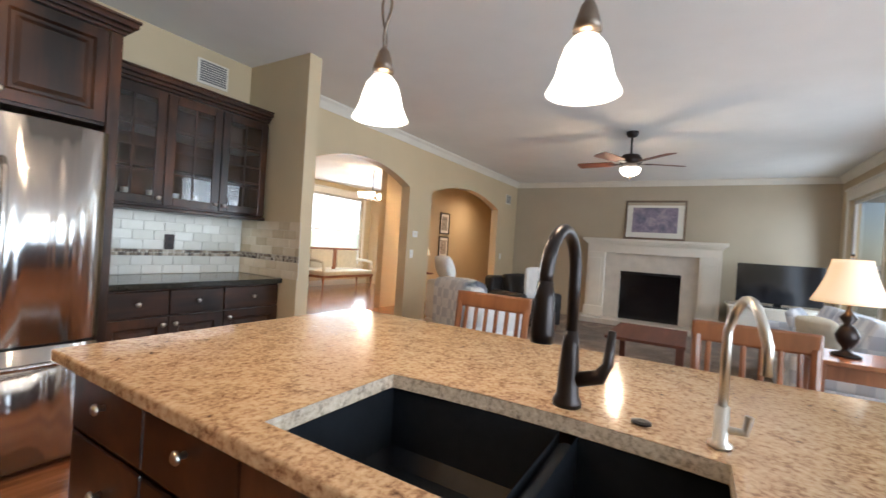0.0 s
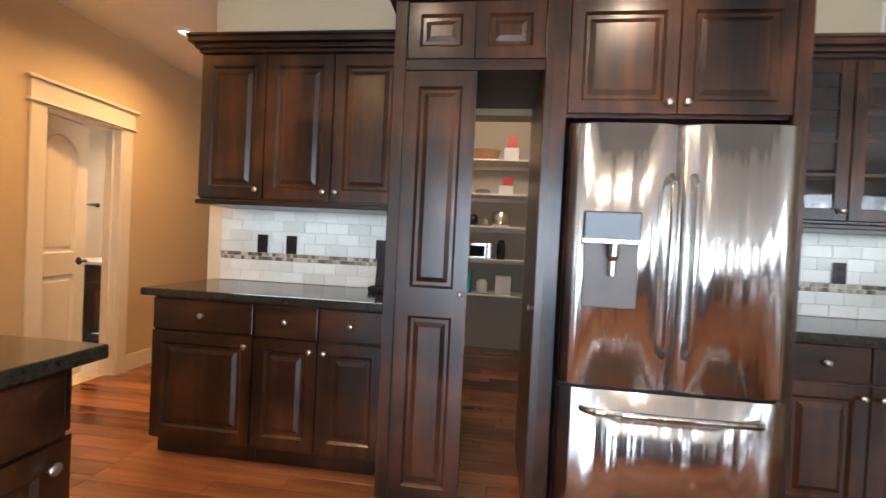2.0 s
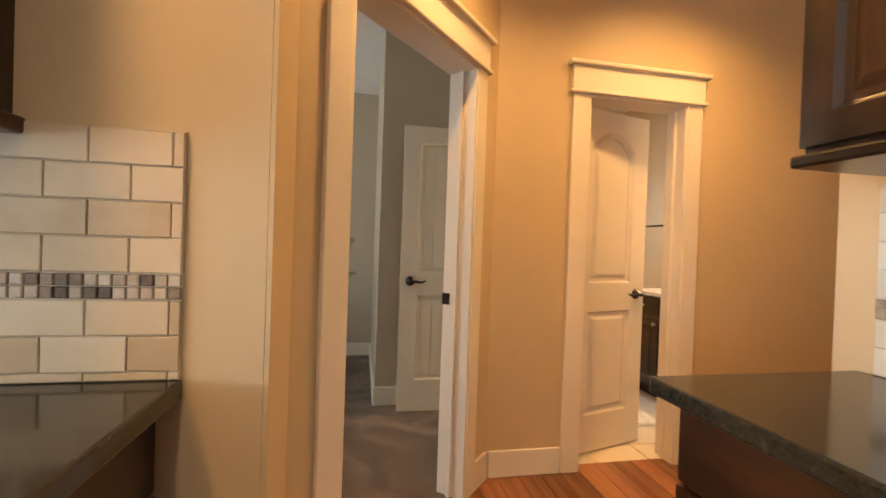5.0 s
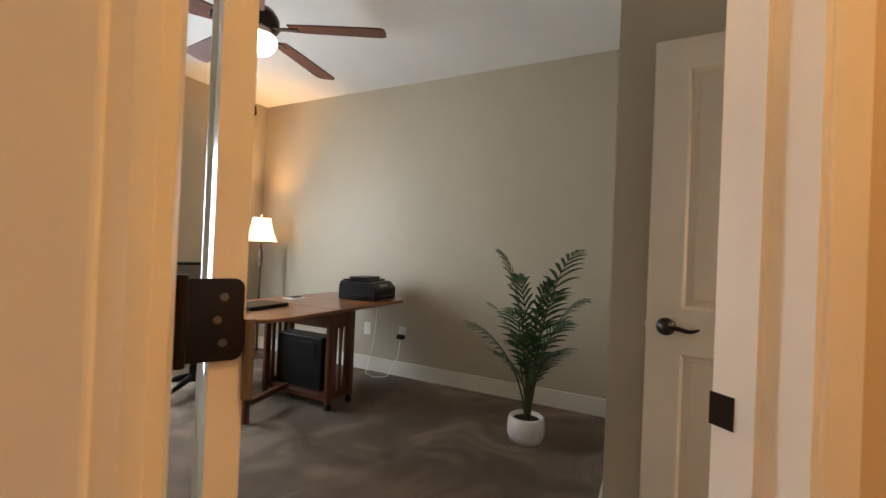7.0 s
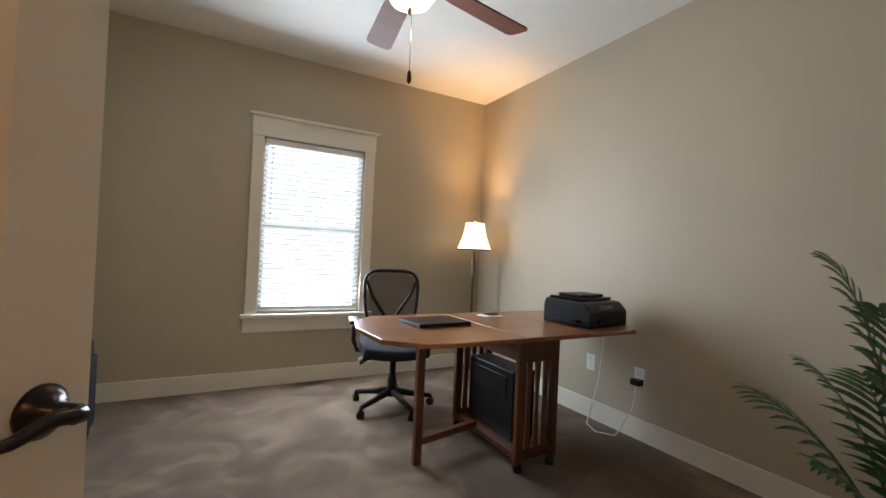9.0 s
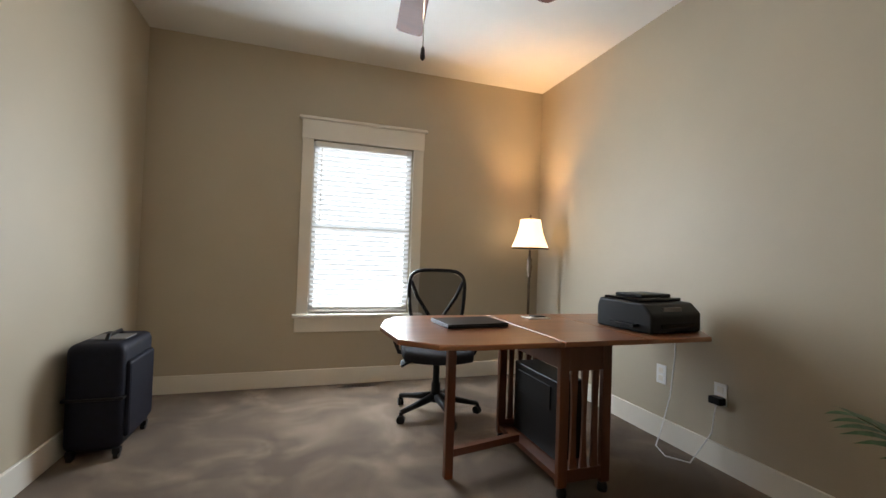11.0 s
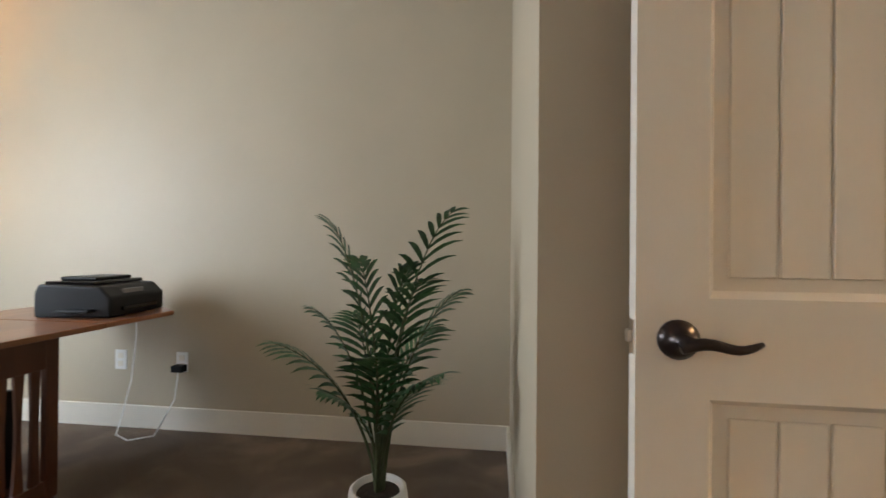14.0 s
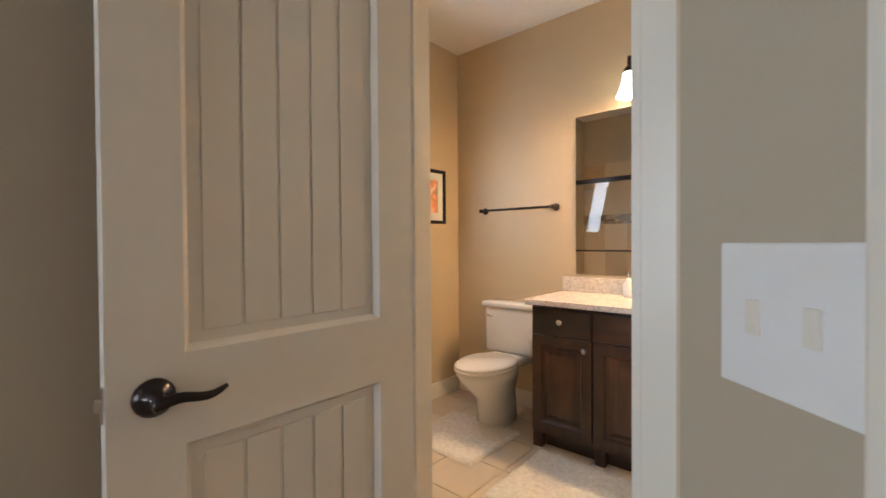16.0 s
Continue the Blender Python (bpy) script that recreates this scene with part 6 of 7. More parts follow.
def pendant(x, y):
    root = thing("pendant_light", (x, y, H), "bronze pendant light with a lit white bell shade", "lamp", "island pendants")
    part("canopy", lathe([(0.06, H - 0.001), (0.06, H - 0.015), (0.02, H - 0.03)], (x, y, 0), 18), PEWTER, root)
    part("stem", tube([(x, y, 2.165), (x, y, H - 0.02)], 0.005, 8), PEWTER, root)
    for s in (0, math.pi):
        part("scroll", tube([(x + 0.026 * math.sin(math.pi * k / 12) * math.cos(s + 2.2 * k / 12), y + 0.026 * math.sin(math.pi * k / 12) * math.sin(s + 2.2 * k / 12), 1.945 + 0.22 * k / 12) for k in range(13)], 0.005, 8), PEWTER, root, "", True)
    part("holder", lathe([(0.008, 1.955), (0.02, 1.935), (0.032, 1.895), (0.038, 1.87)], (x, y, 0), 16), PEWTER, root, "", True)
    own = bmesh.new()
    prof = [(0.103, 1.715), (0.094, 1.735), (0.079, 1.78), (0.070, 1.83), (0.058, 1.88), (0.036, 1.918), (0.032, 1.916), (0.054, 1.876), (0.066, 1.83), (0.075, 1.78), (0.090, 1.735), (0.099, 1.716)]
    n = 32
    rings = [[own.verts.new((x + 0.94 * r * math.cos(2 * math.pi * i / n), y + 0.94 * r * math.sin(2 * math.pi * i / n), 1.705 + (z - 1.715) * 0.72)) for i in range(n)] for r, z in prof]
    rings.append(rings[0])
    for a, b in zip(rings, rings[1:]):
        for i in range(n):
            own.faces.new((a[i], a[(i + 1) % n], b[(i + 1) % n], b[i]))
    part("shade", own, SHADEW, root, "lit white glass bell shade", True)


pendant(1.13, 0.97)
pendant(1.13, 0.285)
# fittings at (6.2, 4.4) and (9.4, 4.4) only go with the added, unseen cans
for x, y in ((-2.66, 3.95), (-2.55, 2.75), (-1.45, 1.45), (0.55, 2.05), (-0.7, 2.05), (6.2, 4.4), (9.4, 4.4), (3.8, 4.5)):
    root = thing("recessed_light", (x, y, H), "round recessed ceiling light, lit", "lamp", "recessed lights")
    part("ring", lathe([(0.062, H - 0.001), (0.085, H - 0.002), (0.08, H - 0.008), (0.062, H - 0.008)], (x, y, 0), 28), WHITEP, root)
    part("lens", lathe([(0.06, H - 0.001), (0.06, H - 0.004), (0.03, H - 0.010), (0.0005, H - 0.011)], (x, y, 0), 24), CANG, root, "lit lens")


def stool(cx, cy):
    root = thing("bar_stool", (cx, cy, 0), "cherry wood counter stool with slatted back", "stool", "stools at the island")
    w = 0.21
    part("seat", box(cx - 0.36, cx + 0.01, cy - w + 0.01, cy + w - 0.01, 0.60, 0.64, 0.014), STOOLW, root)
    for s in (-1, 1):
        part("back_post", tube([(cx, cy + s * (w - 0.02), 0), (cx + 0.0, cy + s * (w - 0.02), 0.62), (cx + 0.05, cy + s * (w - 0.015), 0.98)], 0.019, 8), STOOLW, root)
        part("front_leg", tube([(cx - 0.33, cy + s * (w - 0.03), 0), (cx - 0.33, cy + s * (w - 0.03), 0.60)], 0.019, 8), STOOLW, root)
        part("stretcher", tube([(cx - 0.33, cy + s * (w - 0.03), 0.25), (cx, cy + s * (w - 0.02), 0.25)], 0.012, 8), STOOLW, root)
    part("top_rail", moved(box(-0.014, 0.014, -w - 0.005, w + 0.005, 0, 0.085, 0.01), pose(cx + 0.05, cy, 0.955, 0, 6, 0)), STOOLW, root)
    part("lower_rail", box(cx + 0.002, cx + 0.024, cy - w + 0.03, cy + w - 0.03, 0.69, 0.73, 0.006), STOOLW, root)
    for k in range(6):
        y = cy - w + 0.06 + k * (2 * w - 0.12) / 5
        part("slat", tube([(cx + 0.015, y, 0.72), (cx + 0.05, y, 0.965)], 0.011, 6), STOOLW, root)
    part("footrest", tube([(cx - 0.33, cy - w + 0.03, 0.20), (cx - 0.33, cy + w - 0.03, 0.20)], 0.013, 8), STOOLW, root)


stool(2.04, 0.93)
stool(2.06, -0.21)

# pantry shelves and stores
for k, z in enumerate((0.66, 1.05, 1.42, 1.78, 2.16)):
    root = thing("pantry_shelf", (-0.36, 5.75, z), "white wooden pantry shelf", "shelf", "pantry shelves")
    part("board", box(-0.878, 0.158, 5.62, 5.998, z, z + 0.02, 0.003), TRIM, root)
    part("cleat", box(-0.878, 0.158, 5.975, 5.997, z - 0.04, z - 0.001), TRIM, root)
root = thing("wicker_basket", (-0.35, 5.78, 2.18), "brown wicker basket on the top shelf", "basket")
part("basket", lathe([(0.16, 2.181), (0.20, 2.30), (0.19, 2.30), (0.15, 2.19)], (-0.38, 5.80, 0), 24, None, 'z', 1.0, 0.8), BASKET, root)
for x, z, w, h, mt, lb in ((-0.06, 2.181, 0.16, 0.14, PAPER, "white cardboard box on a shelf"), (-0.05, 2.322, 0.10, 0.12, RED, "small dark red jar box"), (-0.10, 1.801, 0.16, 0.10, PAPER, "white box on a shelf"), (-0.08, 1.903, 0.11, 0.09, RED, "red carton on a shelf"), (-0.08, 0.681, 0.17, 0.20, PAPER, "white and blue carton on a shelf"), (-0.50, 0.681, 0.13, 0.24, TEAL, "teal box on a shelf")):
    single("storage_box", box(x - w / 2, x + w / 2, 5.68, 5.90, z, z + h, 0.004), mt, lb, "box")
root = thing("toaster_oven", (-0.33, 5.8, 1.07), "steel toaster oven on a shelf", "toaster")
part("body", box(-0.50, -0.22, 5.66, 5.90, 1.071, 1.25, 0.012), STEEL, root)
part("window", box(-0.47, -0.30, 5.652, 5.661, 1.10, 1.22, 0.004), GLOSS, root)
root = thing("stock_pot", (-0.15, 5.8, 1.44), "steel stock pot with lid", "pot")
part("pot", lathe([(0.10, 1.441), (0.105, 1.46), (0.105, 1.58), (0.10, 1.585)], (-0.14, 5.80, 0), 22), CHROME, root, "", True)
part("lid", lathe([(0.108, 1.586), (0.08, 1.605), (0.015, 1.612), (0.015, 1.63), (0.005, 1.635)], (-0.14, 5.80, 0), 22), CHROME, root, "", True)
for x, z, r, h, mt, lb in ((-0.45, 1.441, 0.05, 0.13, GLOSS, "dark glass jar"), (-0.32, 1.441, 0.035, 0.09, NICKEL, "small metal tin"), (-0.12, 1.071, 0.05, 0.22, GLOSS, "dark bottle"), (-0.32, 0.681, 0.06, 0.15, POTM, "white ceramic jar"), (-0.36, 1.801, 0.09, 0.06, GREYP, "grey dish")):
    single("storage_jar", lathe([(r, z), (r, z + h * 0.8), (r * 0.7, z + h * 0.9), (r * 0.7, z + h)], (x, 5.79, 0), 18), mt, lb + " on a pantry shelf", "jar", smooth=True)
root = thing("hanging_apron", (0.13, 4.9, 1.75), "dark red cloth apron hanging on the pantry wall", "apron")
part("cloth", drape(pose(0.155, 4.88, 0, 0, 0, -90), 0.34, [(-0.035, 0.55), (-0.045, 0.8), (-0.05, 1.1), (-0.045, 1.4), (-0.03, 1.62), (-0.02, 1.72)], 0.012), plain("dark_red_cloth", (0.16, 0.025, 0.025), 0.9, var=0.25, size=14, fine=300, relief=0.4), root, "", True)
part("hook", tube([(0.16, 4.88, 1.76), (0.12, 4.88, 1.76), (0.11, 4.88, 1.785)], 0.005, 8), NICKEL, root)
# glassware in the glazed cabinet
for k in range(7):
    x = 1.2 + k * 0.16
    z = 1.441
    single("drinking_glass", lathe([(0.022, z), (0.03, z + 0.10), (0.028, z + 0.10), (0.02, z + 0.006)], (x, 3.42, 0), 14), NICKEL if k % 3 else POTM, "small glass vessel inside the cabinet", "glass", group="cabinet glassware")
# vents and thermostat
for m, lb in ((pose(1.99, 3.55, 2.575), "white wall air vent above the cabinets"), (pose(8.45, 3.55, 2.35), "white wall air vent beside the arch")):
    root = thing("air_vent", m.translation, lb, "vent")
    part("frame", moved(box(-0.13, 0.13, -0.008, 0, -0.10, 0.10, 0.003), m), TRIM, root)
    for k in range(9):
        part("louvre", moved(box(-0.11, 0.11, -0.013, -0.008, -0.08 + k * 0.019, -0.068 + k * 0.019), m), GREYP, root)
plate("thermostat", pose(5.06, 3.55, 1.42), "white thermostat on the wall", [(-0.03, 0.03, -0.01, 0.02)], 0.12, 0.09)
plate("light_switch", pose(5.0, 3.55, 1.13), "white light switch plate", [(-0.006, 0.006, -0.014, 0.014)])
plate("light_switch", pose(8.2, 3.55, 1.13), "white light switch plate", [(-0.006, 0.006, -0.014, 0.014)])
# ---- living room ----
root = thing("fireplace", (8.7, 0.75, 0), "cream painted fireplace with mantel and dark firebox", "fireplace")
FXW = 8.948
part("hearth", box(8.40, FXW, -0.50, 2.0, 0.005, 0.10, 0.01), BRICKP, root, "pale stone hearth")
for y0, y1 in ((1.55, 1.88), (-0.36, -0.03)):
    lg = part("pilaster", box(8.68, FXW, y0, y1, 0.10, 1.36, 0.008), TRIM, root)
    part("pilaster_panel", box(8.664, 8.679, y0 + 0.06, y1 - 0.06, 0.35, 1.25, 0.006), TRIM, lg)
    part("plinth", box(8.655, 8.70, y0 - 0.02, y1 + 0.02, 0.10, 0.30, 0.008), TRIM, lg)
part("frieze", box(8.70, FXW, -0.36, 1.88, 1.36, 1.52, 0.006), TRIM, root)
for k, (o_, a, b) in enumerate(((0.04, 1.52, 1.55), (0.08, 1.55, 1.58), (0.13, 1.58, 1.63))):
    part("mantel_shelf" if k == 2 else "mantel_moulding", box(8.70 - o_ - 0.02, FXW, -0.36 - o_ * 0.6, 1.88 + o_ * 0.6, a, b, 0.006), TRIM, root)
part("surround", box(8.80, FXW, -0.03, 0.24, 0.10, 1.36), BRICKP, root, "pale marble surround")
part("surround", box(8.80, FXW, 1.27, 1.55, 0.10, 1.36), BRICKP, root, "pale marble surround")
part("surround", box(8.80, FXW, 0.24, 1.27, 1.02, 1.36), BRICKP, root, "pale marble surround")
part("firebox", box(8.88, FXW, 0.24, 1.27, 0.10, 1.02), SMOKE, root, "black firebox glass")
part("firebox_frame", box(8.815, 8.83, 0.24, 1.27, 0.97, 1.02), BLACK, root)
picture("framed_picture", Matrix.Translation((8.93, 0.745, 2.02)) @ Matrix.Rotation(radians(-90), 4, 'Z') @ Matrix.Rotation(radians(-6), 4, 'X'), 1.05, 0.76, ARTA, PEWTER, "large framed landscape print standing on the mantel", 0.10, 0.04)

root = thing("tv_stand", (8.5, -1.1, 0), "cream media cabinet under the television", "cabinet")
part("body", box(8.25, 8.90, -1.75, -0.48, 0.06, 0.60, 0.006), TRIM, root)
part("top", box(8.22, 8.92, -1.78, -0.45, 0.602, 0.635, 0.006), TRIM, root)
part("plinth", box(8.28, 8.90, -1.72, -0.51, 0.005, 0.06), TRIM, root)
for a, b in ((-1.73, -1.13), (-1.11, -0.50)):
    part("door", moved(cab_door(b - a, 0.50, 0.06), Matrix.Translation((8.245, b, 0.08)) @ Matrix.Rotation(radians(-90), 4, 'Z')), TRIM, root)
root = thing("television", (8.5, -1.1, 0.64), "flat black television on the media cabinet", "television")
part("screen", box(8.42, 8.445, -1.66, -0.56, 0.70, 1.32, 0.004), SMOKE, root)
part("back", box(8.446, 8.50, -1.50, -0.72, 0.78, 1.22, 0.01), BLACK, root)
part("foot", box(8.36, 8.54, -1.28, -0.94, 0.636, 0.65, 0.004), BLACK, root)
part("neck", box(8.45, 8.48, -1.16, -1.06, 0.65, 0.78), BLACK, root)


def cushion(w, d, h, puff=0.35):
    own = bmesh.new()
    bmesh.ops.create_cube(own, size=1)
    bmesh.ops.subdivide_edges(own, edges=own.edges[:], cuts=5, use_grid_fill=True)
    for v in own.verts:
        x, y, z = v.co * 2
        k = (1 - x ** 4 * 0.10) * (1 - y ** 4 * 0.10)
        v.co = (x * w / 2 * (1 - 0.06 * z * z - 0.05 * y * y), y * d / 2 * (1 - 0.06 * z * z - 0.05 * x * x), z * h / 2 * (1 - puff * 0.5 * (x * x + y * y) ** 1.5 * 0.5))
    return own


def sofa(name, m, w, label, material, seats=3):
    """Faces -y from the origin at its middle."""
    root = thing(name, m.translation, label, "sofa")
    part("base", moved(box(-w / 2, w / 2, -0.42, 0.42, 0.10, 0.34, 0.03, None, 3), m), material, root, "", True)
    part("backrest", moved(box(-w / 2, w / 2, 0.22, 0.44, 0.34, 0.84, 0.06, None, 4), m), material, root, "", True)
    for s in (-1, 1):
        part("arm", moved(box(s * w / 2 - (0.20 if s > 0 else 0), s * w / 2 + (0.20 if s < 0 else 0), -0.44, 0.40, 0.30, 0.62, 0.06, None, 4), m), material, root, "", True)
        for y in (-0.36, 0.36):
            part("foot", moved(box(s * (w / 2 - 0.1) - 0.03, s * (w / 2 - 0.1) + 0.03, y - 0.03, y + 0.03, 0.005, 0.10, 0.004), m), STOOLW, root)
    cw = (w - 0.44) / seats
    for k in range(seats):
        x = -w / 2 + 0.22 + cw * (k + 0.5)
        part("seat_cushion", moved(cushion(cw, 0.62, 0.17), m @ Matrix.Translation((x, -0.10, 0.42))), material, root, "", True)
        part("back_cushion", moved(cushion(cw, 0.42, 0.20), m @ Matrix.Translation((x, 0.14, 0.68)) @ Matrix.Rotation(radians(72), 4, 'X')), material, root, "", True)
    return root


sofa("sofa", pose(5.6, -1.15, 0, 0, 0, 180), 2.2, "light grey plaid sofa below the window", PLAID)
sofa("armchair", pose(4.75, 2.35, 0, 0, 0, 62), 1.05, "white upholstered armchair with a draped throw", WHITEF, 1)
_ac = pose(4.75, 2.35, 0, 0, 0, 62)
single("throw_blanket", drape(_ac @ Matrix.Translation((-0.12, 0, 0)), 0.62, [(0.47, 0.28), (0.47, 0.45), (0.47, 0.62), (0.465, 0.78), (0.43, 0.865), (0.33, 0.885), (0.23, 0.865), (0.17, 0.80), (0.15, 0.66)]), PLAID, "pale blue-grey plaid throw draped over the white armchair", "blanket", smooth=True)
single("throw_pillow", moved(cushion(0.34, 0.30, 0.13, 0.8), _ac @ Matrix.Translation((0.28, 0.30, 1.005)) @ Matrix.Rotation(radians(70), 4, 'X')), WHITEF, "small white pillow on top of the armchair back", "pillow", smooth=True)
for x, y, z, r_, mt, lb in ((5.0, -1.0, 0.66, 25, CREAMF, "cream throw pillow on the sofa"), (5.9, -1.0, 0.66, -20, PLAID, "plaid throw pillow on the sofa")):
    single("throw_pillow", moved(cushion(0.45, 0.42, 0.16, 0.8), Matrix.Translation((x, y, z)) @ Matrix.Rotation(radians(r_), 4, 'Z') @ Matrix.Rotation(radians(65), 4, 'X')), mt, lb, "pillow", smooth=True)
root = sofa("recliner", pose(6.7, 2.45, 0, 0, 0, -25), 0.98, "black leather recliner armchair", LEATHER, 1)
single("throw_blanket", moved(cushion(0.45, 0.06, 0.50, 0.3), Matrix.Translation((6.60, 2.22, 0.78)) @ Matrix.Rotation(radians(-25), 4, 'Z')), WHITEF, "pale throw over the leather recliner", "blanket", smooth=True)
root = thing("sofa_table", (3.55, -0.95, 0), "cherry console table behind the sofa", "table")
part("tabletop", box(3.30, 3.80, -1.75, -0.62, 0.73, 0.76, 0.006), STOOLW, root)
for x in (3.34, 3.76):
    for y in (-1.71, -0.66):
        part("leg", box(x - 0.025, x + 0.025, y - 0.025, y + 0.025, 0.004, 0.729, 0.004), STOOLW, root)
part("apron", box(3.345, 3.365, -1.68, -0.69, 0.64, 0.729), STOOLW, root)
part("apron", box(3.735, 3.755, -1.68, -0.69, 0.64, 0.729), STOOLW, root)
root = thing("table_lamp", (3.55, -0.82, 0.76), "bronze urn table lamp with a lit cream shade", "lamp")
part("base", lathe([(0.075, 0.761), (0.075, 0.775), (0.03, 0.79), (0.022, 0.81), (0.05, 0.85), (0.062, 0.89), (0.04, 0.94), (0.02, 0.96), (0.045, 1.0), (0.02, 1.03), (0.012, 1.05), (0.012, 1.12)], (3.55, -0.82, 0), 22), BRONZE, root, "", True)
part("shade", shade_bm(0.19, 0.095, 1.09, 1.36, (3.55, -0.82, 0), 0.012), SHADEL, root, "lit cream fabric shade", True)
part("finial", lathe([(0.004, 1.30), (0.004, 1.375), (0.012, 1.385), (0.003, 1.40)], (3.55, -0.82, 0), 10), BRONZE, root)
root = thing("coffee_table", (5.3, 0.45, 0), "wooden coffee table with a glass top", "table")
part("tabletop", box(4.75, 5.85, 0.05, 0.80, 0.42, 0.45, 0.006), BLADEW, root)
for x in (4.80, 5.80):
    for y in (0.10, 0.75):
        part("leg", box(x - 0.03, x + 0.03, y - 0.03, y + 0.03, 0.004, 0.419, 0.004), BLADEW, root)
fan("ceiling_fan", (5.4, 0.75, 2.40), 12, 0, "bronze living room ceiling fan with dark blades, lit", 0.62, False)

# ---- front rooms ----
root = thing("settee", (8.1, 7.95, 0), "antique dark wood settee with pale green upholstery", "settee")
part("seat", box(7.20, 8.95, 7.62, 8.16, 0.36, 0.47, 0.03, None, 3), CREAMF, root, "", True)
part("seat_rail", box(7.18, 8.97, 7.60, 8.18, 0.30, 0.362, 0.008), STOOLW, root)
for a, b in ((7.25, 8.0), (8.15, 8.90)):
    part("back_panel", box(a, b, 8.16, 8.24, 0.52, 0.98, 0.03, None, 3), CREAMF, root, "", True)
part("back_rail", box(7.18, 8.97, 8.17, 8.235, 0.98, 1.04, 0.015), STOOLW, root)
part("back_post", box(8.02, 8.13, 8.17, 8.23, 0.36, 1.0, 0.01), STOOLW, root)
for x in (7.21, 8.94):
    part("arm", tube([(x, 8.2, 0.72), (x, 7.9, 0.72), (x, 7.68, 0.68), (x, 7.64, 0.47)], 0.04, 10), CREAMF, root, "", True)
    for y in (7.65, 8.17):
        part("leg", lathe([(0.015, 0.0), (0.022, 0.15), (0.035, 0.30)], (x, y, 0), 10), STOOLW, root)
root = thing("side_chair", (9.4, 7.2, 0), "antique side chair with pale upholstery", "chair")
part("seat", box(9.10, 9.60, 6.95, 7.45, 0.36, 0.46, 0.03, None, 3), CREAMF, root, "", True)
part("back", box(9.56, 9.62, 6.98, 7.42, 0.50, 1.0, 0.03, None, 3), CREAMF, root, "", True)
part("back_frame", box(9.60, 9.64, 6.95, 7.45, 0.36, 1.05, 0.012), STOOLW, root)
for x in (9.13, 9.58):
    for y in (6.98, 7.42):
        part("leg", lathe([(0.015, 0.0), (0.022, 0.2), (0.03, 0.36)], (x, y, 0), 10), STOOLW, root)
root = thing("chandelier", (6.9, 6.0, 2.2), "bronze chandelier with lit white shades", "lamp")
part("stem", lathe([(0.012, 2.16), (0.04, 2.18), (0.02, 2.24), (0.012, 2.3), (0.01, H - 0.01), (0.05, H - 0.002)], (6.9, 6.0, 0), 14), BRONZE, root)
for k in range(5):
    a = 2 * math.pi * k / 5
    x, y = 6.9 + 0.24 * math.cos(a), 6.0 + 0.24 * math.sin(a)
    part("arm", tube([(6.9, 6.0, 2.2), (6.9 + 0.13 * math.cos(a), 6 + 0.13 * math.sin(a), 2.13), (x, y, 2.18)], 0.009, 8), BRONZE, root)
    part("shade", shade_bm(0.05, 0.085, 2.19, 2.29, (x, y, 0), 0.0, 20), SHADEW, root, "lit white glass shade", True)
picture("framed_picture", pose(9.748, 7.25, 1.65, 0, 0, -90), 0.75, 0.62, ARTC, BLACK, "framed print on the front room wall")
picture("framed_picture", pose(8.60, 5.199, 1.80), 0.42, 0.50, ARTC, BRONZE, "framed sketch on the tan wall, hung above another")
picture("framed_picture", pose(8.60, 5.199, 1.24), 0.42, 0.50, ARTC, BRONZE, "framed sketch on the tan wall, hung below another")
root = thing("accent_table", (7.2, 5.0, 0), "small dark side table", "table")
part("tabletop", lathe([(0.22, 0.68), (0.22, 0.70)], (7.2, 4.8, 0), 24), BLADEW, root)
part("pedestal", lathe([(0.16, 0.0), (0.03, 0.05), (0.025, 0.679)], (7.2, 4.8, 0), 16), BLADEW, root)
root = thing("table_lamp", (7.2, 4.8, 0.70), "small red table lamp with a lit shade", "lamp")
part("base", lathe([(0.06, 0.701), (0.05, 0.74), (0.07, 0.85), (0.02, 0.98), (0.01, 1.08)], (7.2, 4.8, 0), 18), RED, root, "", True)
part("shade", shade_bm(0.13, 0.08, 1.06, 1.26, (7.2, 4.8, 0)), SHADEL, root, "lit cream shade", True)


# ---- tiles and boards ----
def piece_mesh(name, w, h, t, material, bevel=0.002):
    """A tile in the plane y = 0 .. -t, about its middle."""
    bm = bmesh.new()
    a = [bm.verts.new((x * w / 2, 0, z * h / 2)) for x, z in ((-1, -1), (1, -1), (1, 1), (-1, 1))]
    b = [bm.verts.new((x * w / 2, -t + bevel, z * h / 2)) for x, z in ((-1, -1), (1, -1), (1, 1), (-1, 1))]
    c = [bm.verts.new((x * (w / 2 - bevel), -t, z * (h / 2 - bevel))) for x, z in ((-1, -1), (1, -1), (1, 1), (-1, 1))]
    for u, v in ((a, b), (b, c)):
        for i in range(4):
            bm.faces.new((u[i], u[(i + 1) % 4], v[(i + 1) % 4], v[i]))
    bm.faces.new(c)
    bmesh.ops.recalc_face_normals(bm, faces=bm.faces)
    me = bpy.data.meshes.new(name)
    bm.to_mesh(me)
    bm.free()
    me.materials.append(material)
    return me


MESHES = {}


def tile_at(parent, m, w, h, material, name="tile", t=0.0055):
    key = (name, round(w, 3), round(h, 3), material.name, t)
    if key not in MESHES:
        MESHES[key] = piece_mesh(name, w, h, t, material)
    o = new(name, MESHES[key])
    o.parent = parent
    o.matrix_parent_inverse = parent.matrix_basis.inverted()
    o.matrix_basis = m
    return o


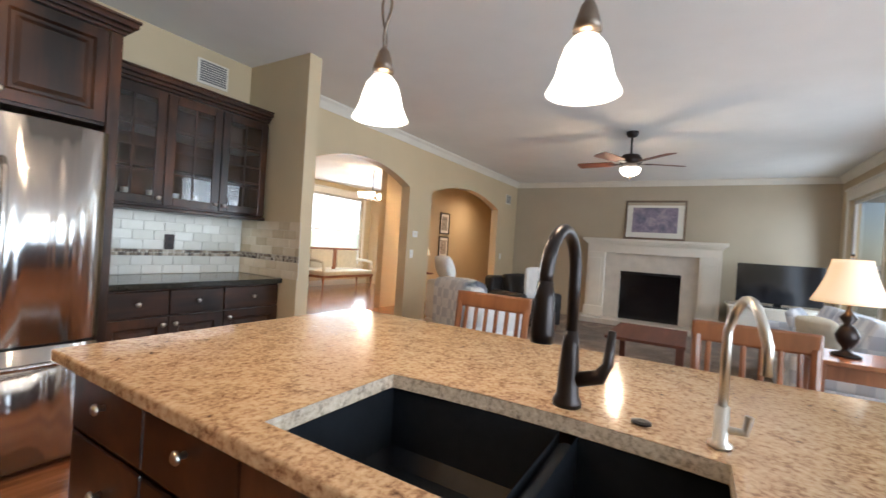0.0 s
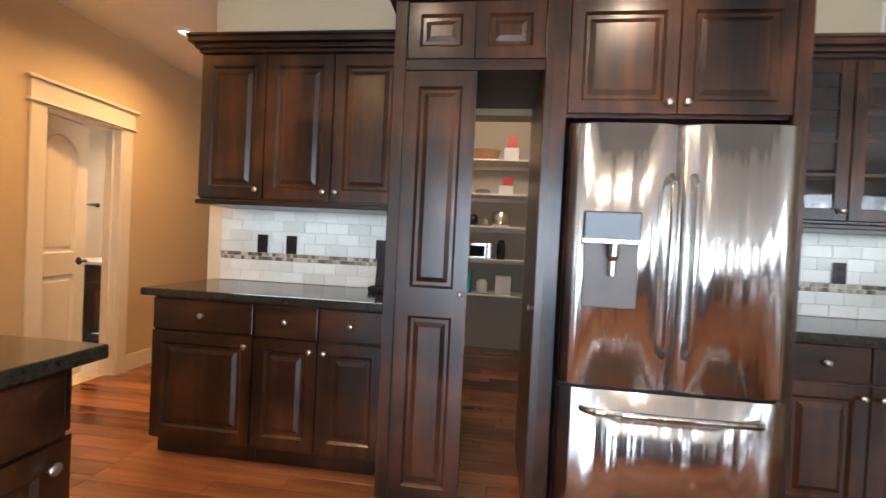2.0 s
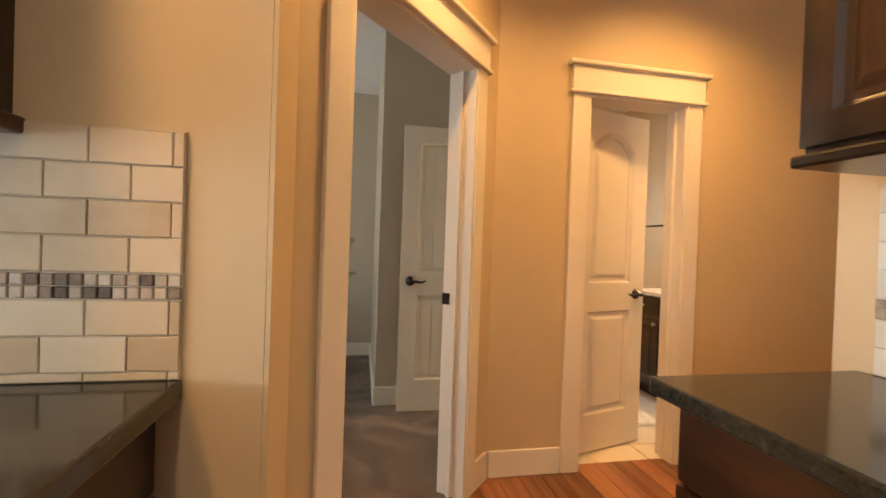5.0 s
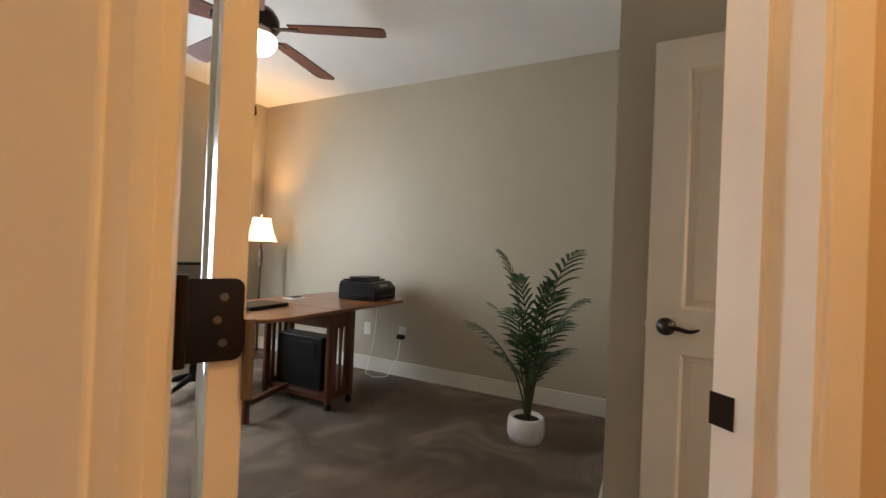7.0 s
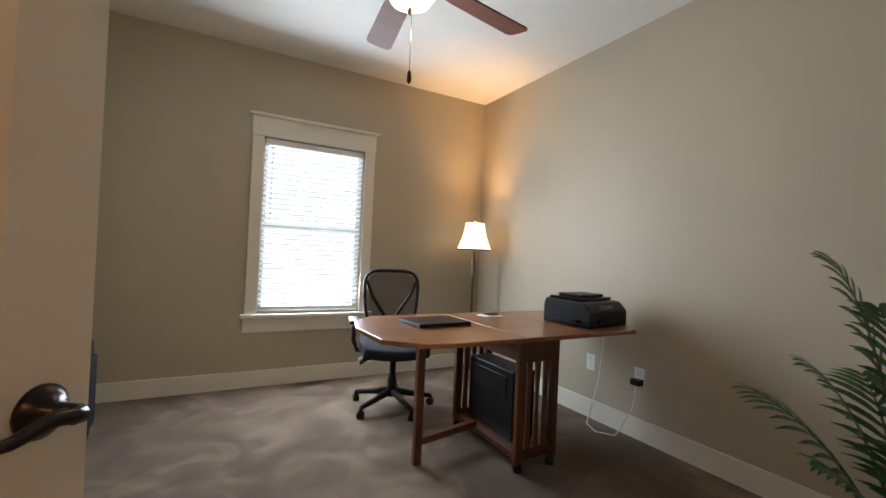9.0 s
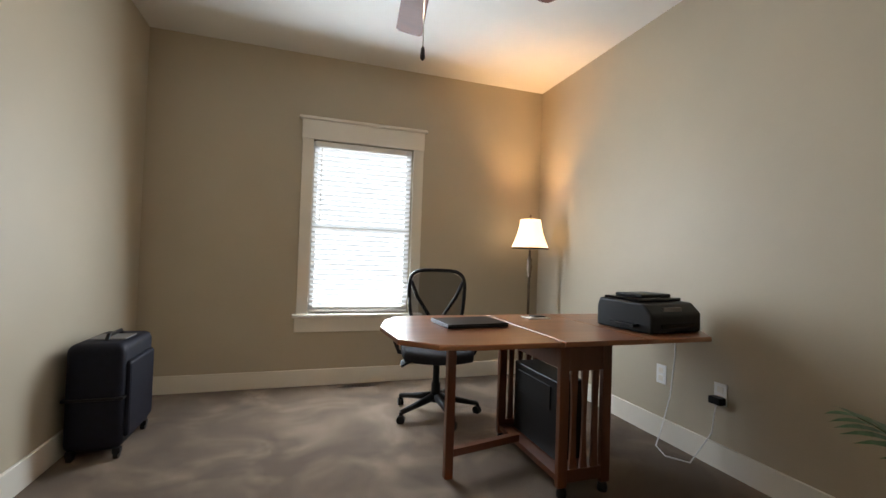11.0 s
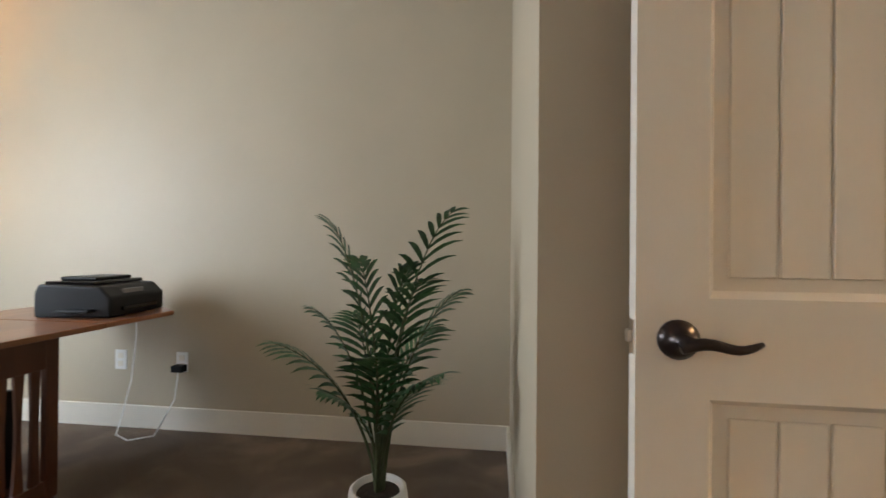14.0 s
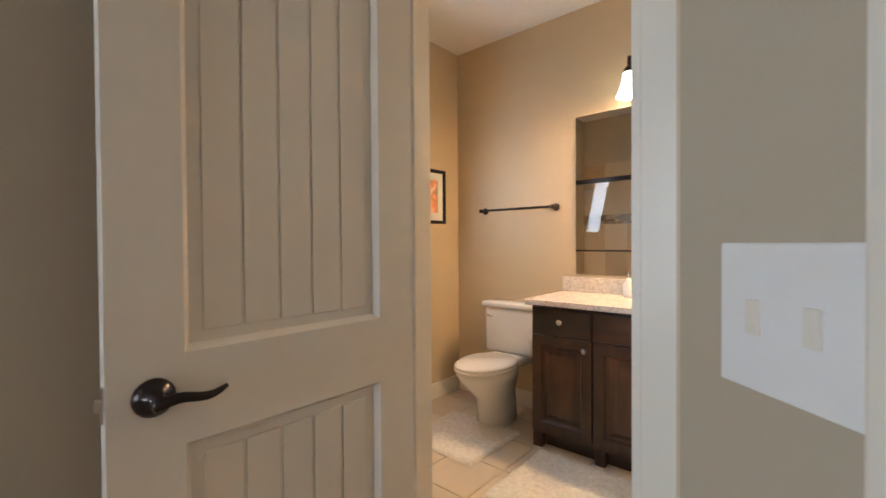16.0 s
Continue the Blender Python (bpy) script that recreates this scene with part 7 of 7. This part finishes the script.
def splash(base, length, z0, z1, zband, label, material, seed, tw=0.146, th=0.070):
    """Subway tiles and a mosaic strip on a wall; base maps local x along the wall, -y to the room."""
    rnd = random.Random(seed)
    root = thing("backsplash", base.translation, label, "backsplash")
    root["kind"] = "structure"
    part("grout", moved(box(0, length, -0.006, -0.001, z0, z1), base), GROUTW if material is TILEW else GROUT, root)
    rows = []
    z = zband + 0.026
    while z < z1 - 0.01:
        rows.append((z, min(z + th, z1)))
        z += th
    z = zband - 0.026
    while z > z0 + 0.01:
        rows.append((max(z - th, z0), z))
        z -= th
    for k, (a, b) in enumerate(sorted(rows)):
        x = -tw / 2 if k % 2 else 0.0
        while x < length - 0.012:
            xa, xb = max(x, 0.0), min(x + tw, length)
            if xb - xa > 0.012:
                tile_at(root, base @ Matrix.Translation(((xa + xb) / 2, -0.005 - rnd.uniform(0, 0.0012), (a + b) / 2)), xb - xa - 0.0018, b - a - 0.0018, material)
            x += tw
    n = int(length / 0.024)
    for r in range(2):
        for i in range(n):
            tile_at(root, base @ Matrix.Translation(((i + 0.5) * length / n, -0.005, zband - 0.0125 + r * 0.025)), length / n - 0.0025, 0.0225, MOSA, "mosaic_tile", 0.008)
    return root


splash(pose(-2.0, 3.549, 0), 1.29, 0.921, 1.39, 1.085, "pale travertine tile backsplash with mosaic strip", TILEW, 1)
splash(pose(1.10, 3.549, 0), 1.225, 0.921, 1.39, 1.085, "pale travertine tile backsplash with mosaic strip in the corner", TILEW, 2)
splash(pose(2.334, 3.538, 0, 0, 0, -90), 0.78, 0.921, 1.39, 1.085, "tan travertine side splash on the stub wall", TILE, 3)
splash(pose(-2.099, 0.60, 0, 0, 0, 90), 1.335, 0.921, 1.412, 1.105, "tumbled travertine tile backsplash with mosaic strip", TILE, 4)
# shower tiles
_tb = thing("shower_tiles", (-4.95, 2.53, 0), "beige tiled shower walls with mosaic band", "tile wall")
_tb["kind"] = "structure"
_base = pose(-4.43, 2.521, 0, 0, 0, 180)
part("grout", moved(box(0, 1.06, -0.005, -0.001, 0.48, 2.2), _base), GROUT, _tb)
for r, (za, zb) in enumerate(((0.48, 0.80), (0.80, 1.12), (1.12, 1.44), (1.56, 1.88), (1.88, 2.20))):
    for c in range(4):
        xa, xb = c * 0.265, (c + 1) * 0.265
        tile_at(_tb, _base @ Matrix.Translation(((xa + xb) / 2, -0.004, (za + zb) / 2)), xb - xa - 0.004, zb - za - 0.004, TILE, "tile")
for r in range(4):
    for i in range(30):
        tile_at(_tb, _base @ Matrix.Translation(((i + 0.5) * 1.06 / 30, -0.004, 1.455 + r * 0.03)), 1.06 / 30 - 0.003, 0.027, MOSA, "mosaic_tile", 0.008)
# bathroom floor tiles
_ft = thing("bath_tiles", (-4.4, 4.2, 0), "square beige ceramic floor tiles", "floor tiles")
_ft["kind"] = "structure"
_x = -5.5
while _x < -3.36:
    _y = 3.30
    while _y < 5.15:
        w, h = min(0.33, -3.34 - _x), min(0.33, 5.15 - _y)
        if w > 0.03 and h > 0.03:
            tile_at(_ft, Matrix.Translation((_x + w / 2, _y + h / 2, -0.008)) @ Matrix.Rotation(radians(-90), 4, 'X'), w - 0.005, h - 0.005, FTILE, "floor_tile", 0.009)
        _y += 0.33
    _x += 0.33


# hickory boards: near ones as pieces, the rest joined
def boards(y0, y1, x0, x1, near, joined, rnd, keep):
    pw = 0.118
    y = y0
    while y < y1 - 0.01:
        x = x0 - rnd.uniform(0, 0.6)
        while x < x1:
            ln = rnd.choice((0.7, 0.9, 1.1, 1.4, 1.7))
            xa, xb = max(x, x0), min(x + ln, x1)
            x += ln
            if xb - xa < 0.03 or not keep((xa + xb) / 2, y + pw / 2):
                continue
            (near if -3.0 < (xa + xb) / 2 < 0.9 and 1.6 < y < 4.9 else joined).append((xa, xb, y, min(y + pw, y1)))
        y += pw


near, joined = [], []
rnd = random.Random(11)


def outside_study(x, y):
    return (Vector((x, y, 0)) - DA).dot(DN) > -0.20 or x > -2.2


boards(-3.4, 3.55, -2.1, 3.3, near, joined, rnd, lambda x, y: True)
boards(1.95, 6.6, -3.36, -2.1, near, joined, rnd, outside_study)
boards(3.55, 6.0, -0.9, 0.2, near, joined, rnd, lambda x, y: True)
boards(3.55, 8.5, 2.3, 12.0, near, joined, rnd, lambda x, y: True)
_fl = thing("wood_floor", (-1, 2.5, 0), "glossy reddish hickory plank floor", "floor")
_fl["kind"] = "structure"
for xa, xb, ya, yb in near:
    tile_at(_fl, Matrix.Translation(((xa + xb) / 2, (ya + yb) / 2, -0.012)) @ Matrix.Rotation(radians(-90), 4, 'X'), xb - xa - 0.0015, yb - ya - 0.0015, PLANK, "plank", 0.012)
vs, fs = [], []
for xa, xb, ya, yb in joined:
    i = len(vs)
    g = 0.0008
    vs += [(xa + g, ya + g, 0), (xb - g, ya + g, 0), (xb - g, yb - g, 0), (xa + g, yb - g, 0), (xa + g, ya + g, -0.012), (xb - g, ya + g, -0.012), (xb - g, yb - g, -0.012), (xa + g, yb - g, -0.012)]
    fs += [(i, i + 1, i + 2, i + 3), (i, i + 4, i + 5, i + 1), (i + 1, i + 5, i + 6, i + 2), (i + 2, i + 6, i + 7, i + 3), (i + 3, i + 7, i + 4, i)]
me = bpy.data.meshes.new("planks")
me.from_pydata(vs, [], fs)
me.materials.append(PLANKJ)
_o = new("planks", me)
_o.parent = _fl
_o.matrix_parent_inverse = _fl.matrix_basis.inverted()
_o["kind"] = "stuff"
